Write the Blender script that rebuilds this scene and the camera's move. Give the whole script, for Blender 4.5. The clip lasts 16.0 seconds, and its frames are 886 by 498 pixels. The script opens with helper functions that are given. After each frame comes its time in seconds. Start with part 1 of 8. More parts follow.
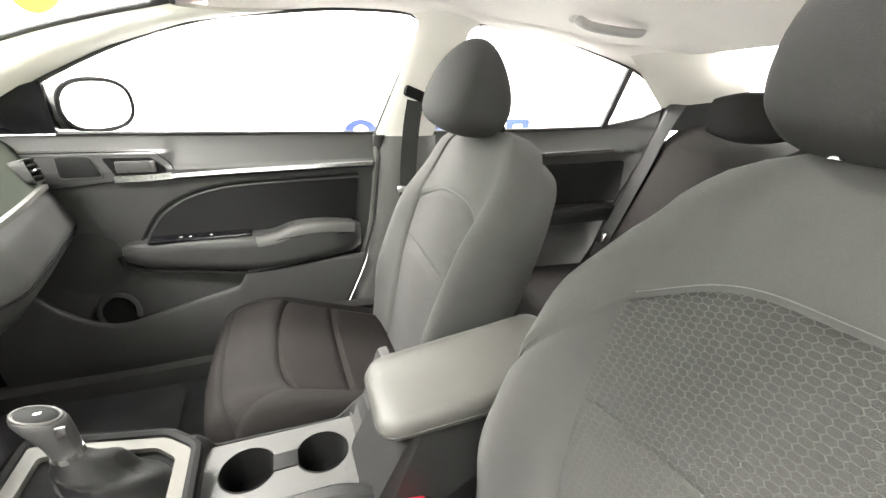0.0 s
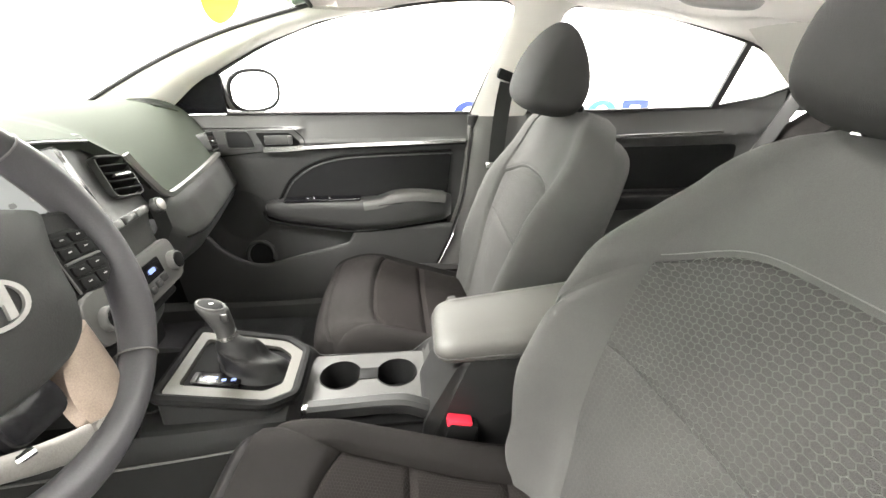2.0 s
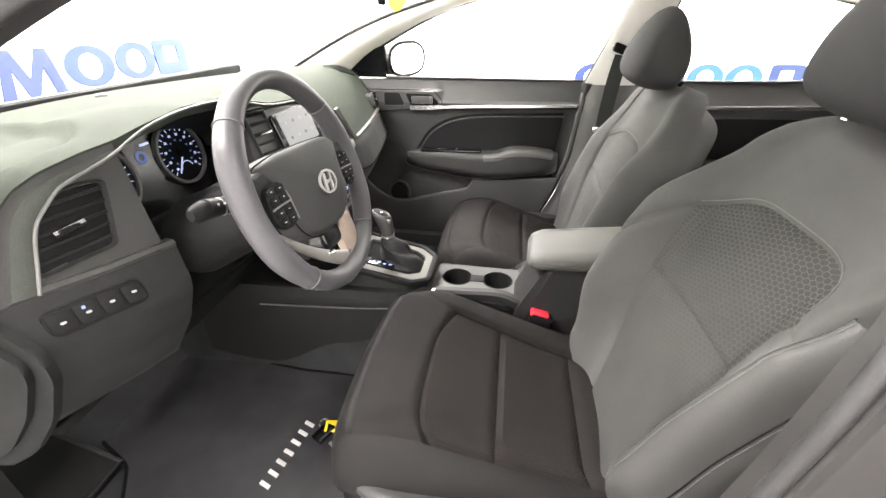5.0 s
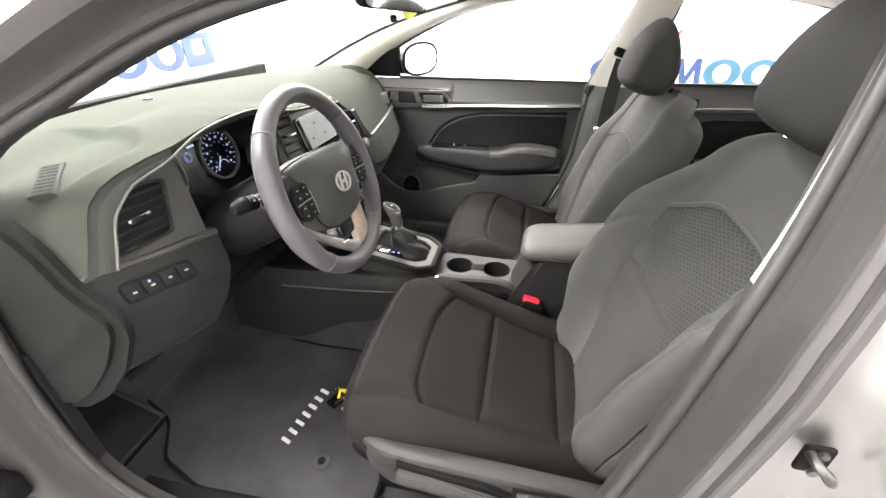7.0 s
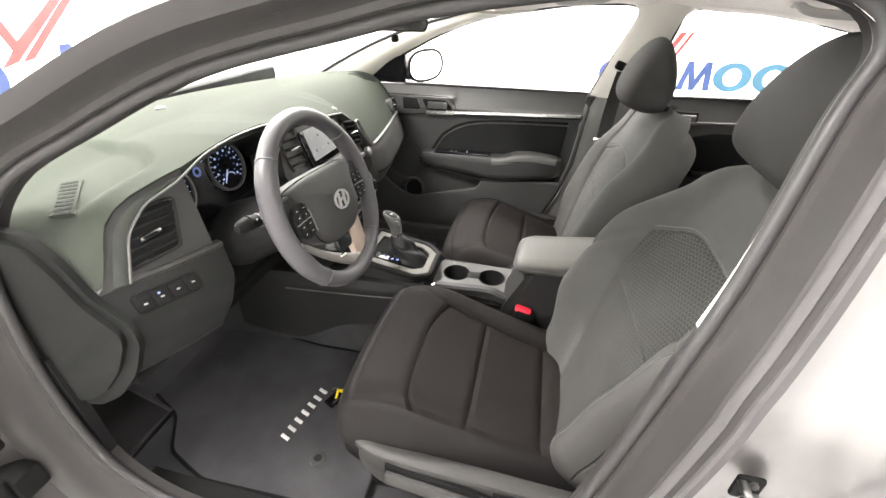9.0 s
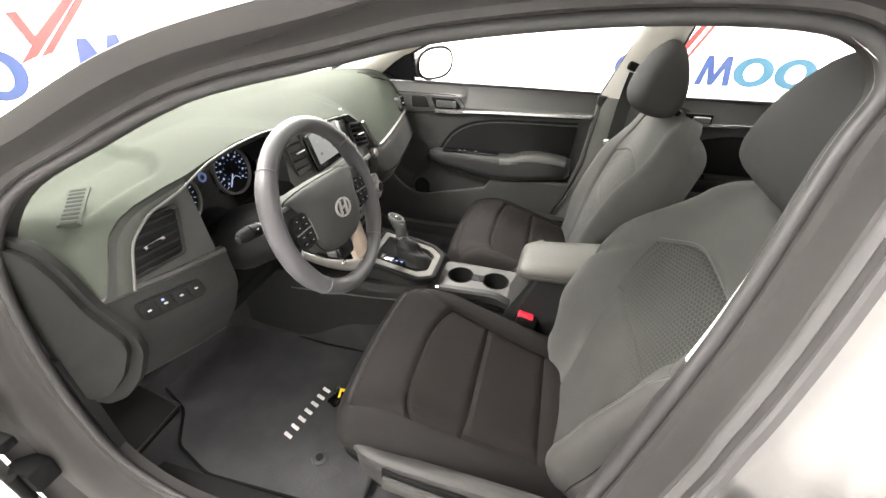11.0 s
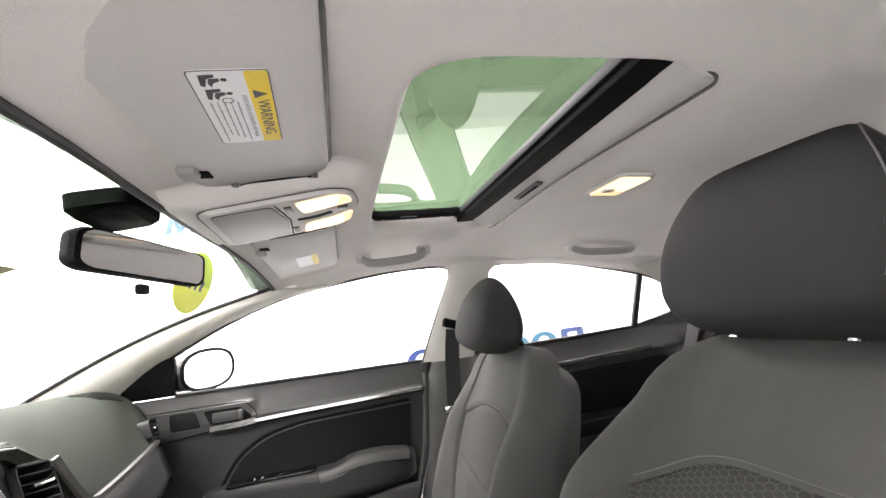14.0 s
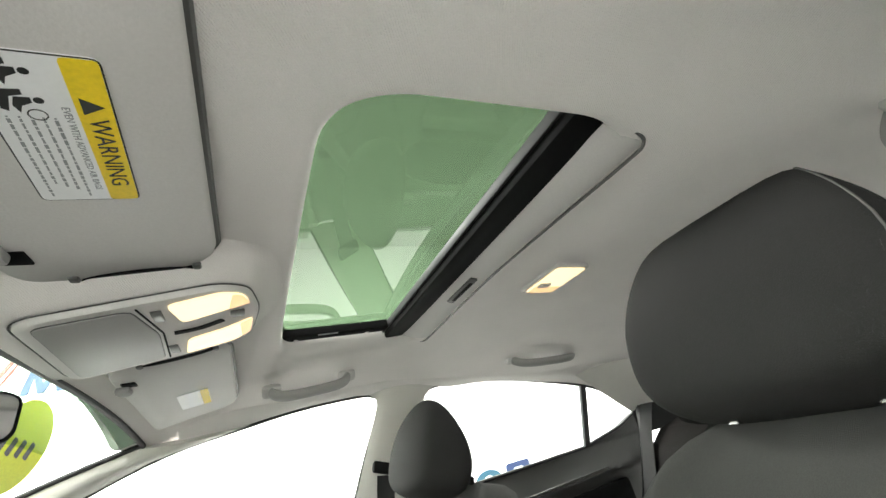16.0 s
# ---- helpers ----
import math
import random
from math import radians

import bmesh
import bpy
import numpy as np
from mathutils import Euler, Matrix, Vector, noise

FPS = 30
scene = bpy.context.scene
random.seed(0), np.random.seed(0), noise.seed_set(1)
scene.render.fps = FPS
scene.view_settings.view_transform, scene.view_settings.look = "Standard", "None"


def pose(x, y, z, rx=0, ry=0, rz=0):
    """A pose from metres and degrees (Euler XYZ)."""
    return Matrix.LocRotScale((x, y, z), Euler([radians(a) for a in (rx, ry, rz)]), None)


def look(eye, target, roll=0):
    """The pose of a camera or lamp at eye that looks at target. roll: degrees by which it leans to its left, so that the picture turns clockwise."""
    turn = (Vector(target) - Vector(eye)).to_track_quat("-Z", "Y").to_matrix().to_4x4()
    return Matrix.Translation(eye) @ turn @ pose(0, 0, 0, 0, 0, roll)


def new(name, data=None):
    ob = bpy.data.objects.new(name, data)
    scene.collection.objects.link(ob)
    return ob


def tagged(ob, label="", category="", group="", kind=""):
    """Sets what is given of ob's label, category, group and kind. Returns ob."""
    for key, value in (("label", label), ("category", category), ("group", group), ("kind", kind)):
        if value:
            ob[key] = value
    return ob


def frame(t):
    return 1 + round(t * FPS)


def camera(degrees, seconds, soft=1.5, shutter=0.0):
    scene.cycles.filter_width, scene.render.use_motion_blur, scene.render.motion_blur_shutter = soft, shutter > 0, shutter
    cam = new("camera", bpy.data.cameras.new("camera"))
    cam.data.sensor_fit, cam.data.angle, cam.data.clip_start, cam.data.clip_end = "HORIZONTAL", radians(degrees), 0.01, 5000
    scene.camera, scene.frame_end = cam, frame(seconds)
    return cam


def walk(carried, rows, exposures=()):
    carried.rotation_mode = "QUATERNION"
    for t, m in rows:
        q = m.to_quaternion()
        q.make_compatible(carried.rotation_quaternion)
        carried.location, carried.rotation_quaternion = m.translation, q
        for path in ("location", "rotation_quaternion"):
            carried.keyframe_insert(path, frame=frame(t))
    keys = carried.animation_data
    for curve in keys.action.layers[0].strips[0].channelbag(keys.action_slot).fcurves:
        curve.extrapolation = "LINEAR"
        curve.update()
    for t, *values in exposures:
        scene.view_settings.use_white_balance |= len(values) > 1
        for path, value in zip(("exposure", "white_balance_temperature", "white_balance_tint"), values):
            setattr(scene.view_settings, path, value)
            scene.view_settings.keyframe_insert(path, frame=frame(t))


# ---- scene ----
cam = camera(93.7, 16.0)
PATH = [
    (0, (0.008, -0.549, 1.122), (0.712, 1.171, 0.384), 1.8),
    (0.5, (0.028, -0.585, 1.126), (0.607, 1.173, 0.37), 1.2),
    (1, (0.047, -0.619, 1.126), (0.491, 1.17, 0.349), 0.7),
    (1.5, (0.056, -0.649, 1.126), (0.375, 1.158, 0.331), 0.2),
    (2, (0.045, -0.689, 1.131), (0.256, 1.124, 0.312), 0.1),
    (2.5, (0.019, -0.749, 1.141), (0.15, 1.059, 0.297), 0.2),
    (3, (-0.005, -0.811, 1.153), (0.048, 0.987, 0.279), 0.3),
    (3.5, (-0.011, -0.87, 1.159), (-0.051, 0.912, 0.252), 0.1),
    (4, (0.011, -0.909, 1.175), (-0.129, 0.85, 0.234), -0.2),
    (4.5, (0.02, -0.959, 1.191), (-0.198, 0.78, 0.226), -0.4),
    (5, (0.031, -1.0, 1.199), (-0.243, 0.722, 0.22), -0.5),
    (7.5, (0.091, -1.102, 1.278), (-0.257, 0.575, 0.245), -0.3),
    (8, (0.097, -1.106, 1.294), (-0.257, 0.564, 0.254), -0.0),
    (8.5, (0.104, -1.108, 1.312), (-0.258, 0.558, 0.266), 0.2),
    (9, (0.116, -1.099, 1.325), (-0.257, 0.56, 0.272), 0.4),
    (11.5, (0.141, -1.061, 1.36), (-0.289, 0.557, 0.267), 0.2),
    (12, (0.152, -1.043, 1.36), (-0.274, 0.596, 0.296), -0.1),
    (12.5, (0.161, -1.02, 1.336), (-0.234, 0.67, 0.343), -0.5),
    (13, (0.127, -0.951, 1.287), (-0.112, 0.88, 0.517), -0.9),
    (13.5, (0.074, -0.823, 1.208), (0.196, 1.156, 0.943), -2.8),
    (14, (0.038, -0.74, 1.14), (0.536, 1.175, 1.434), -7.0),
    (14.5, (0.046, -0.686, 1.121), (0.772, 1.06, 1.771), -11.0),
    (15, (0.051, -0.653, 1.113), (0.871, 0.988, 1.909), -13.1),
    (15.5, (0.057, -0.634, 1.115), (0.905, 0.968, 1.959), -14.0),
    (16, (0.066, -0.624, 1.115), (0.928, 0.979, 1.943), -14.5),
]
EXPOSURES = [(0, 0.74, 6500, 10), (1.5, 0.68, 6500, 10), (3.5, 0.52, 6500, 12), (5.0, 0.40, 6500, 14), (7.5, 0.16, 6450, 14), (12.0, 0.14, 6600, 12), (13.5, -0.24, 6600, 14), (14.0, -0.38, 6350, 17), (14.5, -0.50, 6150, 17), (15.0, -0.56, 6250, 8), (16.0, -0.56, 6350, 4)]
walk(cam, [(t, look(eye, target, roll)) for t, eye, target, roll in PATH], EXPOSURES)


# ---- light and studio ----
world = bpy.data.worlds.new("studio")
scene.world = world
world.use_nodes = True
bg = world.node_tree.nodes["Background"]
bg.inputs[0].default_value = (1.0, 0.985, 0.97, 1)
bg.inputs[1].default_value = 0.3


def area_lamp(name, x, y, z, sx, sy, watts, target, colour=(1.0, 0.97, 0.93)):
    data = bpy.data.lights.new(name, "AREA")
    data.shape, data.size, data.size_y, data.energy, data.color = "RECTANGLE", sx, sy, watts, colour
    ob = new(name, data)
    ob.matrix_world = look((x, y, z), target)
    return ob


# lamps under the ceiling wash the white walls, which light the car from the sides
KEY = 1.88
for px, py in ((-1.55, -1.35), (1.6, -1.35), (-1.55, 1.95), (1.6, 1.95)):
    area_lamp("ceiling_softbox", px, py, 3.18, 1.9, 0.9, 110 * KEY * (1.12 if py < 0 else 2.55) * (1.75 if px < 0 else 0.75), (px * 1.35, py * 1.40, 0.0))


# ---- materials ----
def rgb(c):
    return (c, c, c, 1) if isinstance(c, (int, float)) else (*c, 1)


def material(name, colour, rough=0.6, metal=0.0, bump=0.0, scale=300.0, vary=0.12, blotch=6.0, spec=0.5, sheen=0.0, coat=0.0, fine=2.0, relief=0.001):
    """A plain surface with grain relief (scale per metre) and soft blotches in colour and gloss."""
    m = bpy.data.materials.new(name)
    m.use_nodes = True
    nt = m.node_tree
    b = nt.nodes["Principled BSDF"]
    tc = nt.nodes.new("ShaderNodeTexCoord")
    big = nt.nodes.new("ShaderNodeTexNoise")
    big.inputs["Scale"].default_value, big.inputs["Detail"].default_value = blotch, 5.0
    nt.links.new(tc.outputs["Object"], big.inputs["Vector"])
    small = nt.nodes.new("ShaderNodeTexNoise")
    small.inputs["Scale"].default_value, small.inputs["Detail"].default_value = scale, fine
    nt.links.new(tc.outputs["Object"], small.inputs["Vector"])
    both = nt.nodes.new("ShaderNodeMath")
    both.operation = "ADD"
    nt.links.new(big.outputs["Fac"], both.inputs[0])
    nt.links.new(small.outputs["Fac"], both.inputs[1])
    ramp = nt.nodes.new("ShaderNodeMapRange")
    ramp.inputs["From Min"].default_value, ramp.inputs["From Max"].default_value = 0.6, 1.4
    ramp.inputs["To Min"].default_value, ramp.inputs["To Max"].default_value = 1 - vary, 1 + vary
    nt.links.new(both.outputs[0], ramp.inputs["Value"])
    mix = nt.nodes.new("ShaderNodeVectorMath")
    mix.operation = "SCALE"
    mix.inputs[0].default_value = rgb(colour)[:3]
    nt.links.new(ramp.outputs[0], mix.inputs["Scale"])
    nt.links.new(mix.outputs[0], b.inputs["Base Color"])
    gloss = nt.nodes.new("ShaderNodeMapRange")
    gloss.inputs["To Min"].default_value, gloss.inputs["To Max"].default_value = max(rough - 0.08, 0.03), min(rough + 0.08, 1)
    nt.links.new(big.outputs["Fac"], gloss.inputs["Value"])
    nt.links.new(gloss.outputs[0], b.inputs["Roughness"])
    b.inputs["Metallic"].default_value = metal
    b.inputs["Specular IOR Level"].default_value = spec
    b.inputs["Sheen Weight"].default_value = sheen
    b.inputs["Coat Weight"].default_value = coat
    if bump:
        bp = nt.nodes.new("ShaderNodeBump")
        bp.inputs["Strength"].default_value, bp.inputs["Distance"].default_value = bump, relief
        nt.links.new(small.outputs["Fac"], bp.inputs["Height"])
        nt.links.new(bp.outputs[0], b.inputs["Normal"])
    return m


def glass(name, tint, gloss=0.05, graze=0.75):
    """Thin pane: tinted see-through with a mirror share on its surface."""
    m = bpy.data.materials.new(name)
    m.use_nodes = True
    nt = m.node_tree
    nt.nodes.remove(nt.nodes["Principled BSDF"])
    out = nt.nodes["Material Output"]
    tr = nt.nodes.new("ShaderNodeBsdfTransparent")
    tr.inputs[0].default_value = (*tint, 1)
    gl = nt.nodes.new("ShaderNodeBsdfGlossy")
    gl.inputs["Roughness"].default_value = 0.01
    lw = nt.nodes.new("ShaderNodeLayerWeight")
    lw.inputs["Blend"].default_value = 0.5
    pw = nt.nodes.new("ShaderNodeMath")
    pw.operation = "POWER"
    pw.inputs[1].default_value = 4.0
    nt.links.new(lw.outputs["Facing"], pw.inputs[0])
    sh = nt.nodes.new("ShaderNodeMapRange")
    sh.inputs["To Min"].default_value, sh.inputs["To Max"].default_value = gloss, graze
    nt.links.new(pw.outputs[0], sh.inputs["Value"])
    mx = nt.nodes.new("ShaderNodeMixShader")
    nt.links.new(sh.outputs[0], mx.inputs[0])
    nt.links.new(tr.outputs[0], mx.inputs[1])
    nt.links.new(gl.outputs[0], mx.inputs[2])
    nt.links.new(mx.outputs[0], out.inputs["Surface"])
    return m


def glow(name, colour, strength):
    m = bpy.data.materials.new(name)
    m.use_nodes = True
    b = m.node_tree.nodes["Principled BSDF"]
    b.inputs["Base Color"].default_value = (0.02, 0.02, 0.02, 1)
    b.inputs["Emission Color"].default_value = rgb(colour)
    b.inputs["Emission Strength"].default_value = strength
    return m


def weave(name, colour, line, size, rough=0.85, fade=None):
    """Seat cloth with a woven net of hexagons, its size in metres, laid out on the UV map (in metres).
    fade: two heights on the map between which the pattern grows from faint to full."""
    m = material(name, colour, rough, bump=0.7, scale=900, vary=0.28, spec=0.05, relief=0.0015)
    nt = m.node_tree
    b = nt.nodes["Principled BSDF"]
    base = b.inputs["Base Color"].links[0].from_socket
    uv = nt.nodes.new("ShaderNodeUVMap")

    def vm(op, a=None, c=None):
        n = nt.nodes.new("ShaderNodeVectorMath")
        n.operation = op
        for i, v in enumerate((a, c)):
            if v is None:
                continue
            if isinstance(v, tuple):
                n.inputs[i].default_value = v
            else:
                nt.links.new(v, n.inputs[i])
        return n

    def mt(op, a, c=0.0, clamp=False):
        n = nt.nodes.new("ShaderNodeMath")
        n.operation, n.use_clamp = op, clamp
        for i, v in enumerate((a, c)):
            if isinstance(v, (int, float)):
                n.inputs[i].default_value = v
            else:
                nt.links.new(v, n.inputs[i])
        return n.outputs[0]

    r, h = (1.7320508, 1.0, 1.0), (0.8660254, 0.5, 0.5)
    p = vm("MULTIPLY", uv.outputs[0], (1 / size, 1 / (size * 0.66), 0)).outputs[0]
    p = vm("ADD", p, (100 * r[0], 100.0, 0.5)).outputs[0]
    a = vm("SUBTRACT", vm("MODULO", p, r).outputs[0], h).outputs[0]
    c = vm("SUBTRACT", vm("MODULO", vm("ADD", p, h).outputs[0], r).outputs[0], h).outputs[0]
    fa, fc = vm("MULTIPLY", a, (1, 1, 0)).outputs[0], vm("MULTIPLY", c, (1, 1, 0)).outputs[0]
    near = mt("LESS_THAN", vm("DOT_PRODUCT", fa, fa).outputs["Value"], vm("DOT_PRODUCT", fc, fc).outputs["Value"])
    pick = nt.nodes.new("ShaderNodeMix")
    pick.data_type = "VECTOR"
    nt.links.new(near, pick.inputs[0])
    nt.links.new(fc, pick.inputs[4])
    nt.links.new(fa, pick.inputs[5])
    q = vm("ABSOLUTE", pick.outputs[1]).outputs[0]
    d = mt("MAXIMUM", vm("DOT_PRODUCT", q, (0, 1, 0)).outputs["Value"], vm("DOT_PRODUCT", q, (0.8660254, 0.5, 0)).outputs["Value"])
    edge = nt.nodes.new("ShaderNodeMapRange")
    edge.interpolation_type = "SMOOTHSTEP"
    edge.inputs["From Min"].default_value, edge.inputs["From Max"].default_value = 0.40, 0.47
    nt.links.new(d, edge.inputs["Value"])
    net = edge.outputs[0]
    if fade:
        grow = nt.nodes.new("ShaderNodeMapRange")
        grow.interpolation_type = "SMOOTHSTEP"
        grow.inputs["From Min"].default_value, grow.inputs["From Max"].default_value = fade
        grow.inputs["To Min"].default_value, grow.inputs["To Max"].default_value = 0.14, 1.0
        nt.links.new(vm("DOT_PRODUCT", uv.outputs[0], (0, 1, 0)).outputs["Value"], grow.inputs["Value"])
        net = mt("MULTIPLY", net, grow.outputs[0])
    mix = nt.nodes.new("ShaderNodeMix")
    mix.data_type = "RGBA"
    nt.links.new(net, mix.inputs[0])
    nt.links.new(base, mix.inputs[6])
    mix.inputs[7].default_value = rgb(line)
    nt.links.new(mix.outputs[2], b.inputs["Base Color"])
    shine = nt.nodes.new("ShaderNodeMapRange")
    shine.inputs["To Min"].default_value, shine.inputs["To Max"].default_value = rough, 0.42
    nt.links.new(net, shine.inputs["Value"])
    nt.links.new(shine.outputs[0], b.inputs["Roughness"])
    bump2 = nt.nodes.new("ShaderNodeBump")
    bump2.inputs["Strength"].default_value, bump2.inputs["Distance"].default_value = 0.5, 0.002
    nt.links.new(net, bump2.inputs["Height"])
    old = b.inputs["Normal"].links[0].from_node
    nt.links.new(old.outputs[0], bump2.inputs["Normal"])
    nt.links.new(bump2.outputs[0], b.inputs["Normal"])
    return m


LEATHER = material("charcoal_cloth_panel", (0.0564, 0.0562, 0.054), 0.78, sheen=0.04, scale=1100, relief=0.0015, spec=0.06, bump=0.5, vary=0.22)
INSERT = weave("hexagon_seat_cloth", (0.0403, 0.0398, 0.0381), (0.062, 0.0613, 0.0587), 0.0118, fade=(0.14, 0.40))
INSERT_PALE = weave("pale_hexagon_seat_cloth", (0.0493, 0.0489, 0.047), (0.0616, 0.061, 0.059), 0.0075)
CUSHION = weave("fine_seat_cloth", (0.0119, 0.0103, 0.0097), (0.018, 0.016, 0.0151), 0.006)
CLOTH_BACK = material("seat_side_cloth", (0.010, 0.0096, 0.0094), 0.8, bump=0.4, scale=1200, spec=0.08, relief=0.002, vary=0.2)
LEATHER_OUT = material("charcoal_leather_side", (0.044, 0.0432, 0.0413), 0.5, bump=0.3, scale=700, vary=0.14, spec=0.2)
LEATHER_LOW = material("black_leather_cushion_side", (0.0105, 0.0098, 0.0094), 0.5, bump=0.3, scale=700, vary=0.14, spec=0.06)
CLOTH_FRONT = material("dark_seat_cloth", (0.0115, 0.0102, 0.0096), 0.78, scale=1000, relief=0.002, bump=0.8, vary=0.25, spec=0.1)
HEAD_CLOTH = material("headrest_cloth", (0.0235, 0.0229, 0.0224), 0.8, bump=0.6, scale=1000, vary=0.22, spec=0.14, relief=0.0015)
STITCH = material("grey_thread", (0.085, 0.084, 0.081), 0.8)
PLASTIC = material("charcoal_plastic", (0.041, 0.041, 0.0398), 0.38, bump=0.35, scale=520, vary=0.12, spec=0.24)
PLASTIC_MID = material("dark_grained_plastic", (0.0165, 0.0165, 0.0162), 0.48, bump=0.35, scale=520, vary=0.12, spec=0.14)
PLASTIC_LO = material("black_plastic", (0.009, 0.009, 0.009), 0.6, bump=0.3, scale=600, vary=0.14, spec=0.09)
PAD = material("soft_dash_pad", (0.038, 0.0425, 0.0355), 0.8, bump=0.35, scale=500, vary=0.08, spec=0.02)
VALANCE = material("grey_valance_plastic", (0.029, 0.0282, 0.0272), 0.48, bump=0.2, scale=700, vary=0.1, spec=0.18)
SLAT = material("black_vent_slat", (0.0085, 0.0085, 0.0085), 0.5, vary=0.1, spec=0.15)
FUSE = material("dark_cover_plastic", (0.0085, 0.0088, 0.0084), 0.7, bump=0.25, scale=600, vary=0.12, spec=0.07)
SATIN = material("satin_grey_plastic", (0.092, 0.0905, 0.0865), 0.4, bump=0.12, scale=700, vary=0.06, spec=0.4)
DECK = material("grey_console_deck", (0.0306, 0.0303, 0.0286), 0.45, bump=0.12, scale=700, vary=0.06, spec=0.3)
BLACK = material("gloss_black", (0.006, 0.006, 0.007), 0.18, vary=0.1)
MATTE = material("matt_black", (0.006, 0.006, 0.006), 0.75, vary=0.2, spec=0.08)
DOOR_CLOTH = material("black_door_cloth", (0.008, 0.008, 0.0082), 0.85, bump=0.5, scale=900, vary=0.15, spec=0.1)
RIBBED = material("ribbed_grey_plastic", (0.040, 0.0432, 0.038), 0.6, bump=0.6, scale=700, vary=0.12, spec=0.12, relief=0.0015)
RUBBER = material("rubber_seal", (0.020, 0.0193, 0.0195), 0.5, bump=0.1, scale=400, spec=0.3)
CHROME = material("satin_chrome", (0.72, 0.72, 0.71), 0.22, metal=1.0, vary=0.04)
BADGE = material("brushed_badge_metal", (0.62, 0.61, 0.59), 0.45, metal=0.15, vary=0.05)
SILVER = material("silver_paint", (0.36, 0.352, 0.338), 0.38, metal=0.55, vary=0.05)
# silver spoke with its brownish reflection put into the base colour
SPOKE_REFLECT = material("tan_reflection_silver", (0.27, 0.215, 0.175), 0.4, metal=0.45, vary=0.22, blotch=38, scale=700, bump=0.1)
HUB = material("soft_horn_pad_plastic", (0.036, 0.036, 0.0352), 0.62, bump=0.35, scale=520, vary=0.1, spec=0.12)
ICON = material("printed_switch_icon", (0.30, 0.295, 0.29), 0.6, vary=0.1)
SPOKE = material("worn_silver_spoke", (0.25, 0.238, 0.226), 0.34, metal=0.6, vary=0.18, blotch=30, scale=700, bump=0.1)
PLATE = material("champagne_silver_plate", (0.082, 0.0787, 0.0705), 0.5, bump=0.1, scale=900, vary=0.06, metal=0, spec=0.3)
def ribbed(m, period, depth, turn):
    """Adds fine woven ribs to a material's relief."""
    nt = m.node_tree
    b = nt.nodes["Principled BSDF"]
    tc, mp = nt.nodes.new("ShaderNodeTexCoord"), nt.nodes.new("ShaderNodeMapping")
    mp.inputs["Rotation"].default_value = (0, 0, radians(turn))
    nt.links.new(tc.outputs["Object"], mp.inputs["Vector"])
    wave = nt.nodes.new("ShaderNodeTexWave")
    wave.inputs["Scale"].default_value, wave.inputs["Distortion"].default_value = 0.314 / period, 0.6
    nt.links.new(mp.outputs[0], wave.inputs["Vector"])
    bp = nt.nodes.new("ShaderNodeBump")
    bp.inputs["Strength"].default_value, bp.inputs["Distance"].default_value = 0.6, depth
    nt.links.new(wave.outputs["Fac"], bp.inputs["Height"])
    nt.links.new(b.inputs["Normal"].links[0].from_node.outputs[0], bp.inputs["Normal"])
    nt.links.new(bp.outputs[0], b.inputs["Normal"])
    return m


LINER = ribbed(material("headliner_knit", (0.82, 0.785, 0.76), 0.9, bump=0.6, vary=0.07, scale=900, relief=0.002), 0.0019, 0.0004, 32)
TRIM = material("pillar_trim_light", (0.62, 0.60, 0.56), 0.62, bump=0.25, scale=500, vary=0.05)
VISOR = material("visor_vinyl", (0.6, 0.58, 0.565), 0.6, bump=0.3, scale=420, vary=0.05, spec=0.3)
HANDLE = material("grab_handle_plastic", (0.33, 0.32, 0.31), 0.5, bump=0.2, scale=420, vary=0.05)
BEIGE = material("armrest_vinyl", (0.0546, 0.0533, 0.049), 0.5, scale=600, vary=0.06, spec=0.3, bump=0.4)
HANDLE_GREY = material("grey_door_handle", (0.06, 0.059, 0.057), 0.35, metal=0.3, vary=0.05)
ARMTOP = material("door_armrest_vinyl", (0.05, 0.049, 0.047), 0.45, bump=0.3, scale=600, spec=0.35)
SPEAKER = material("speaker_mesh", (0.022, 0.022, 0.0215), 0.6, bump=1.0, scale=900, vary=0.3, relief=0.002, spec=0.2)
CARPET = material("carpet", (0.0476, 0.0476, 0.0497), 0.95, bump=1.0, scale=1500, vary=0.35, blotch=14, spec=0.1, relief=0.003)
MATCLOTH = material("mat_carpet", (0.055, 0.0542, 0.057), 0.95, bump=1.0, scale=1800, blotch=9, spec=0.1, relief=0.003, vary=0.4)
WHEEL_LEATHER = material("wheel_leather", (0.048, 0.0465, 0.05), 0.43, bump=0.15, scale=600, vary=0.12, spec=0.32)
BELT = material("seat_belt_webbing", (0.019, 0.019, 0.0185), 0.7, bump=0.6, scale=900, spec=0.15)
PAINT = material("grey_metallic_paint", (0.17, 0.166, 0.163), 0.34, bump=0.02, scale=2500, vary=0.1, metal=0.85, coat=0.6)
# lighter copy of the flange paint, stands in for light on the centre pillar
PAINT_LIT = material("lit_pillar_paint", (0.052, 0.0505, 0.0505), 0.6, metal=0.1, bump=0.02, scale=2500, vary=0.1, spec=0.15)
STEEL = material("dull_steel", (0.10, 0.098, 0.096), 0.45, metal=1.0, vary=0.12)
DOOR_LOW = material("dark_door_plastic", (0.0275, 0.0275, 0.027), 0.45, bump=0.35, scale=520, vary=0.12, spec=0.18)
PILLAR_LOW = material("grey_pillar_plastic", (0.072, 0.071, 0.068), 0.5, bump=0.3, scale=520, vary=0.1, spec=0.25)
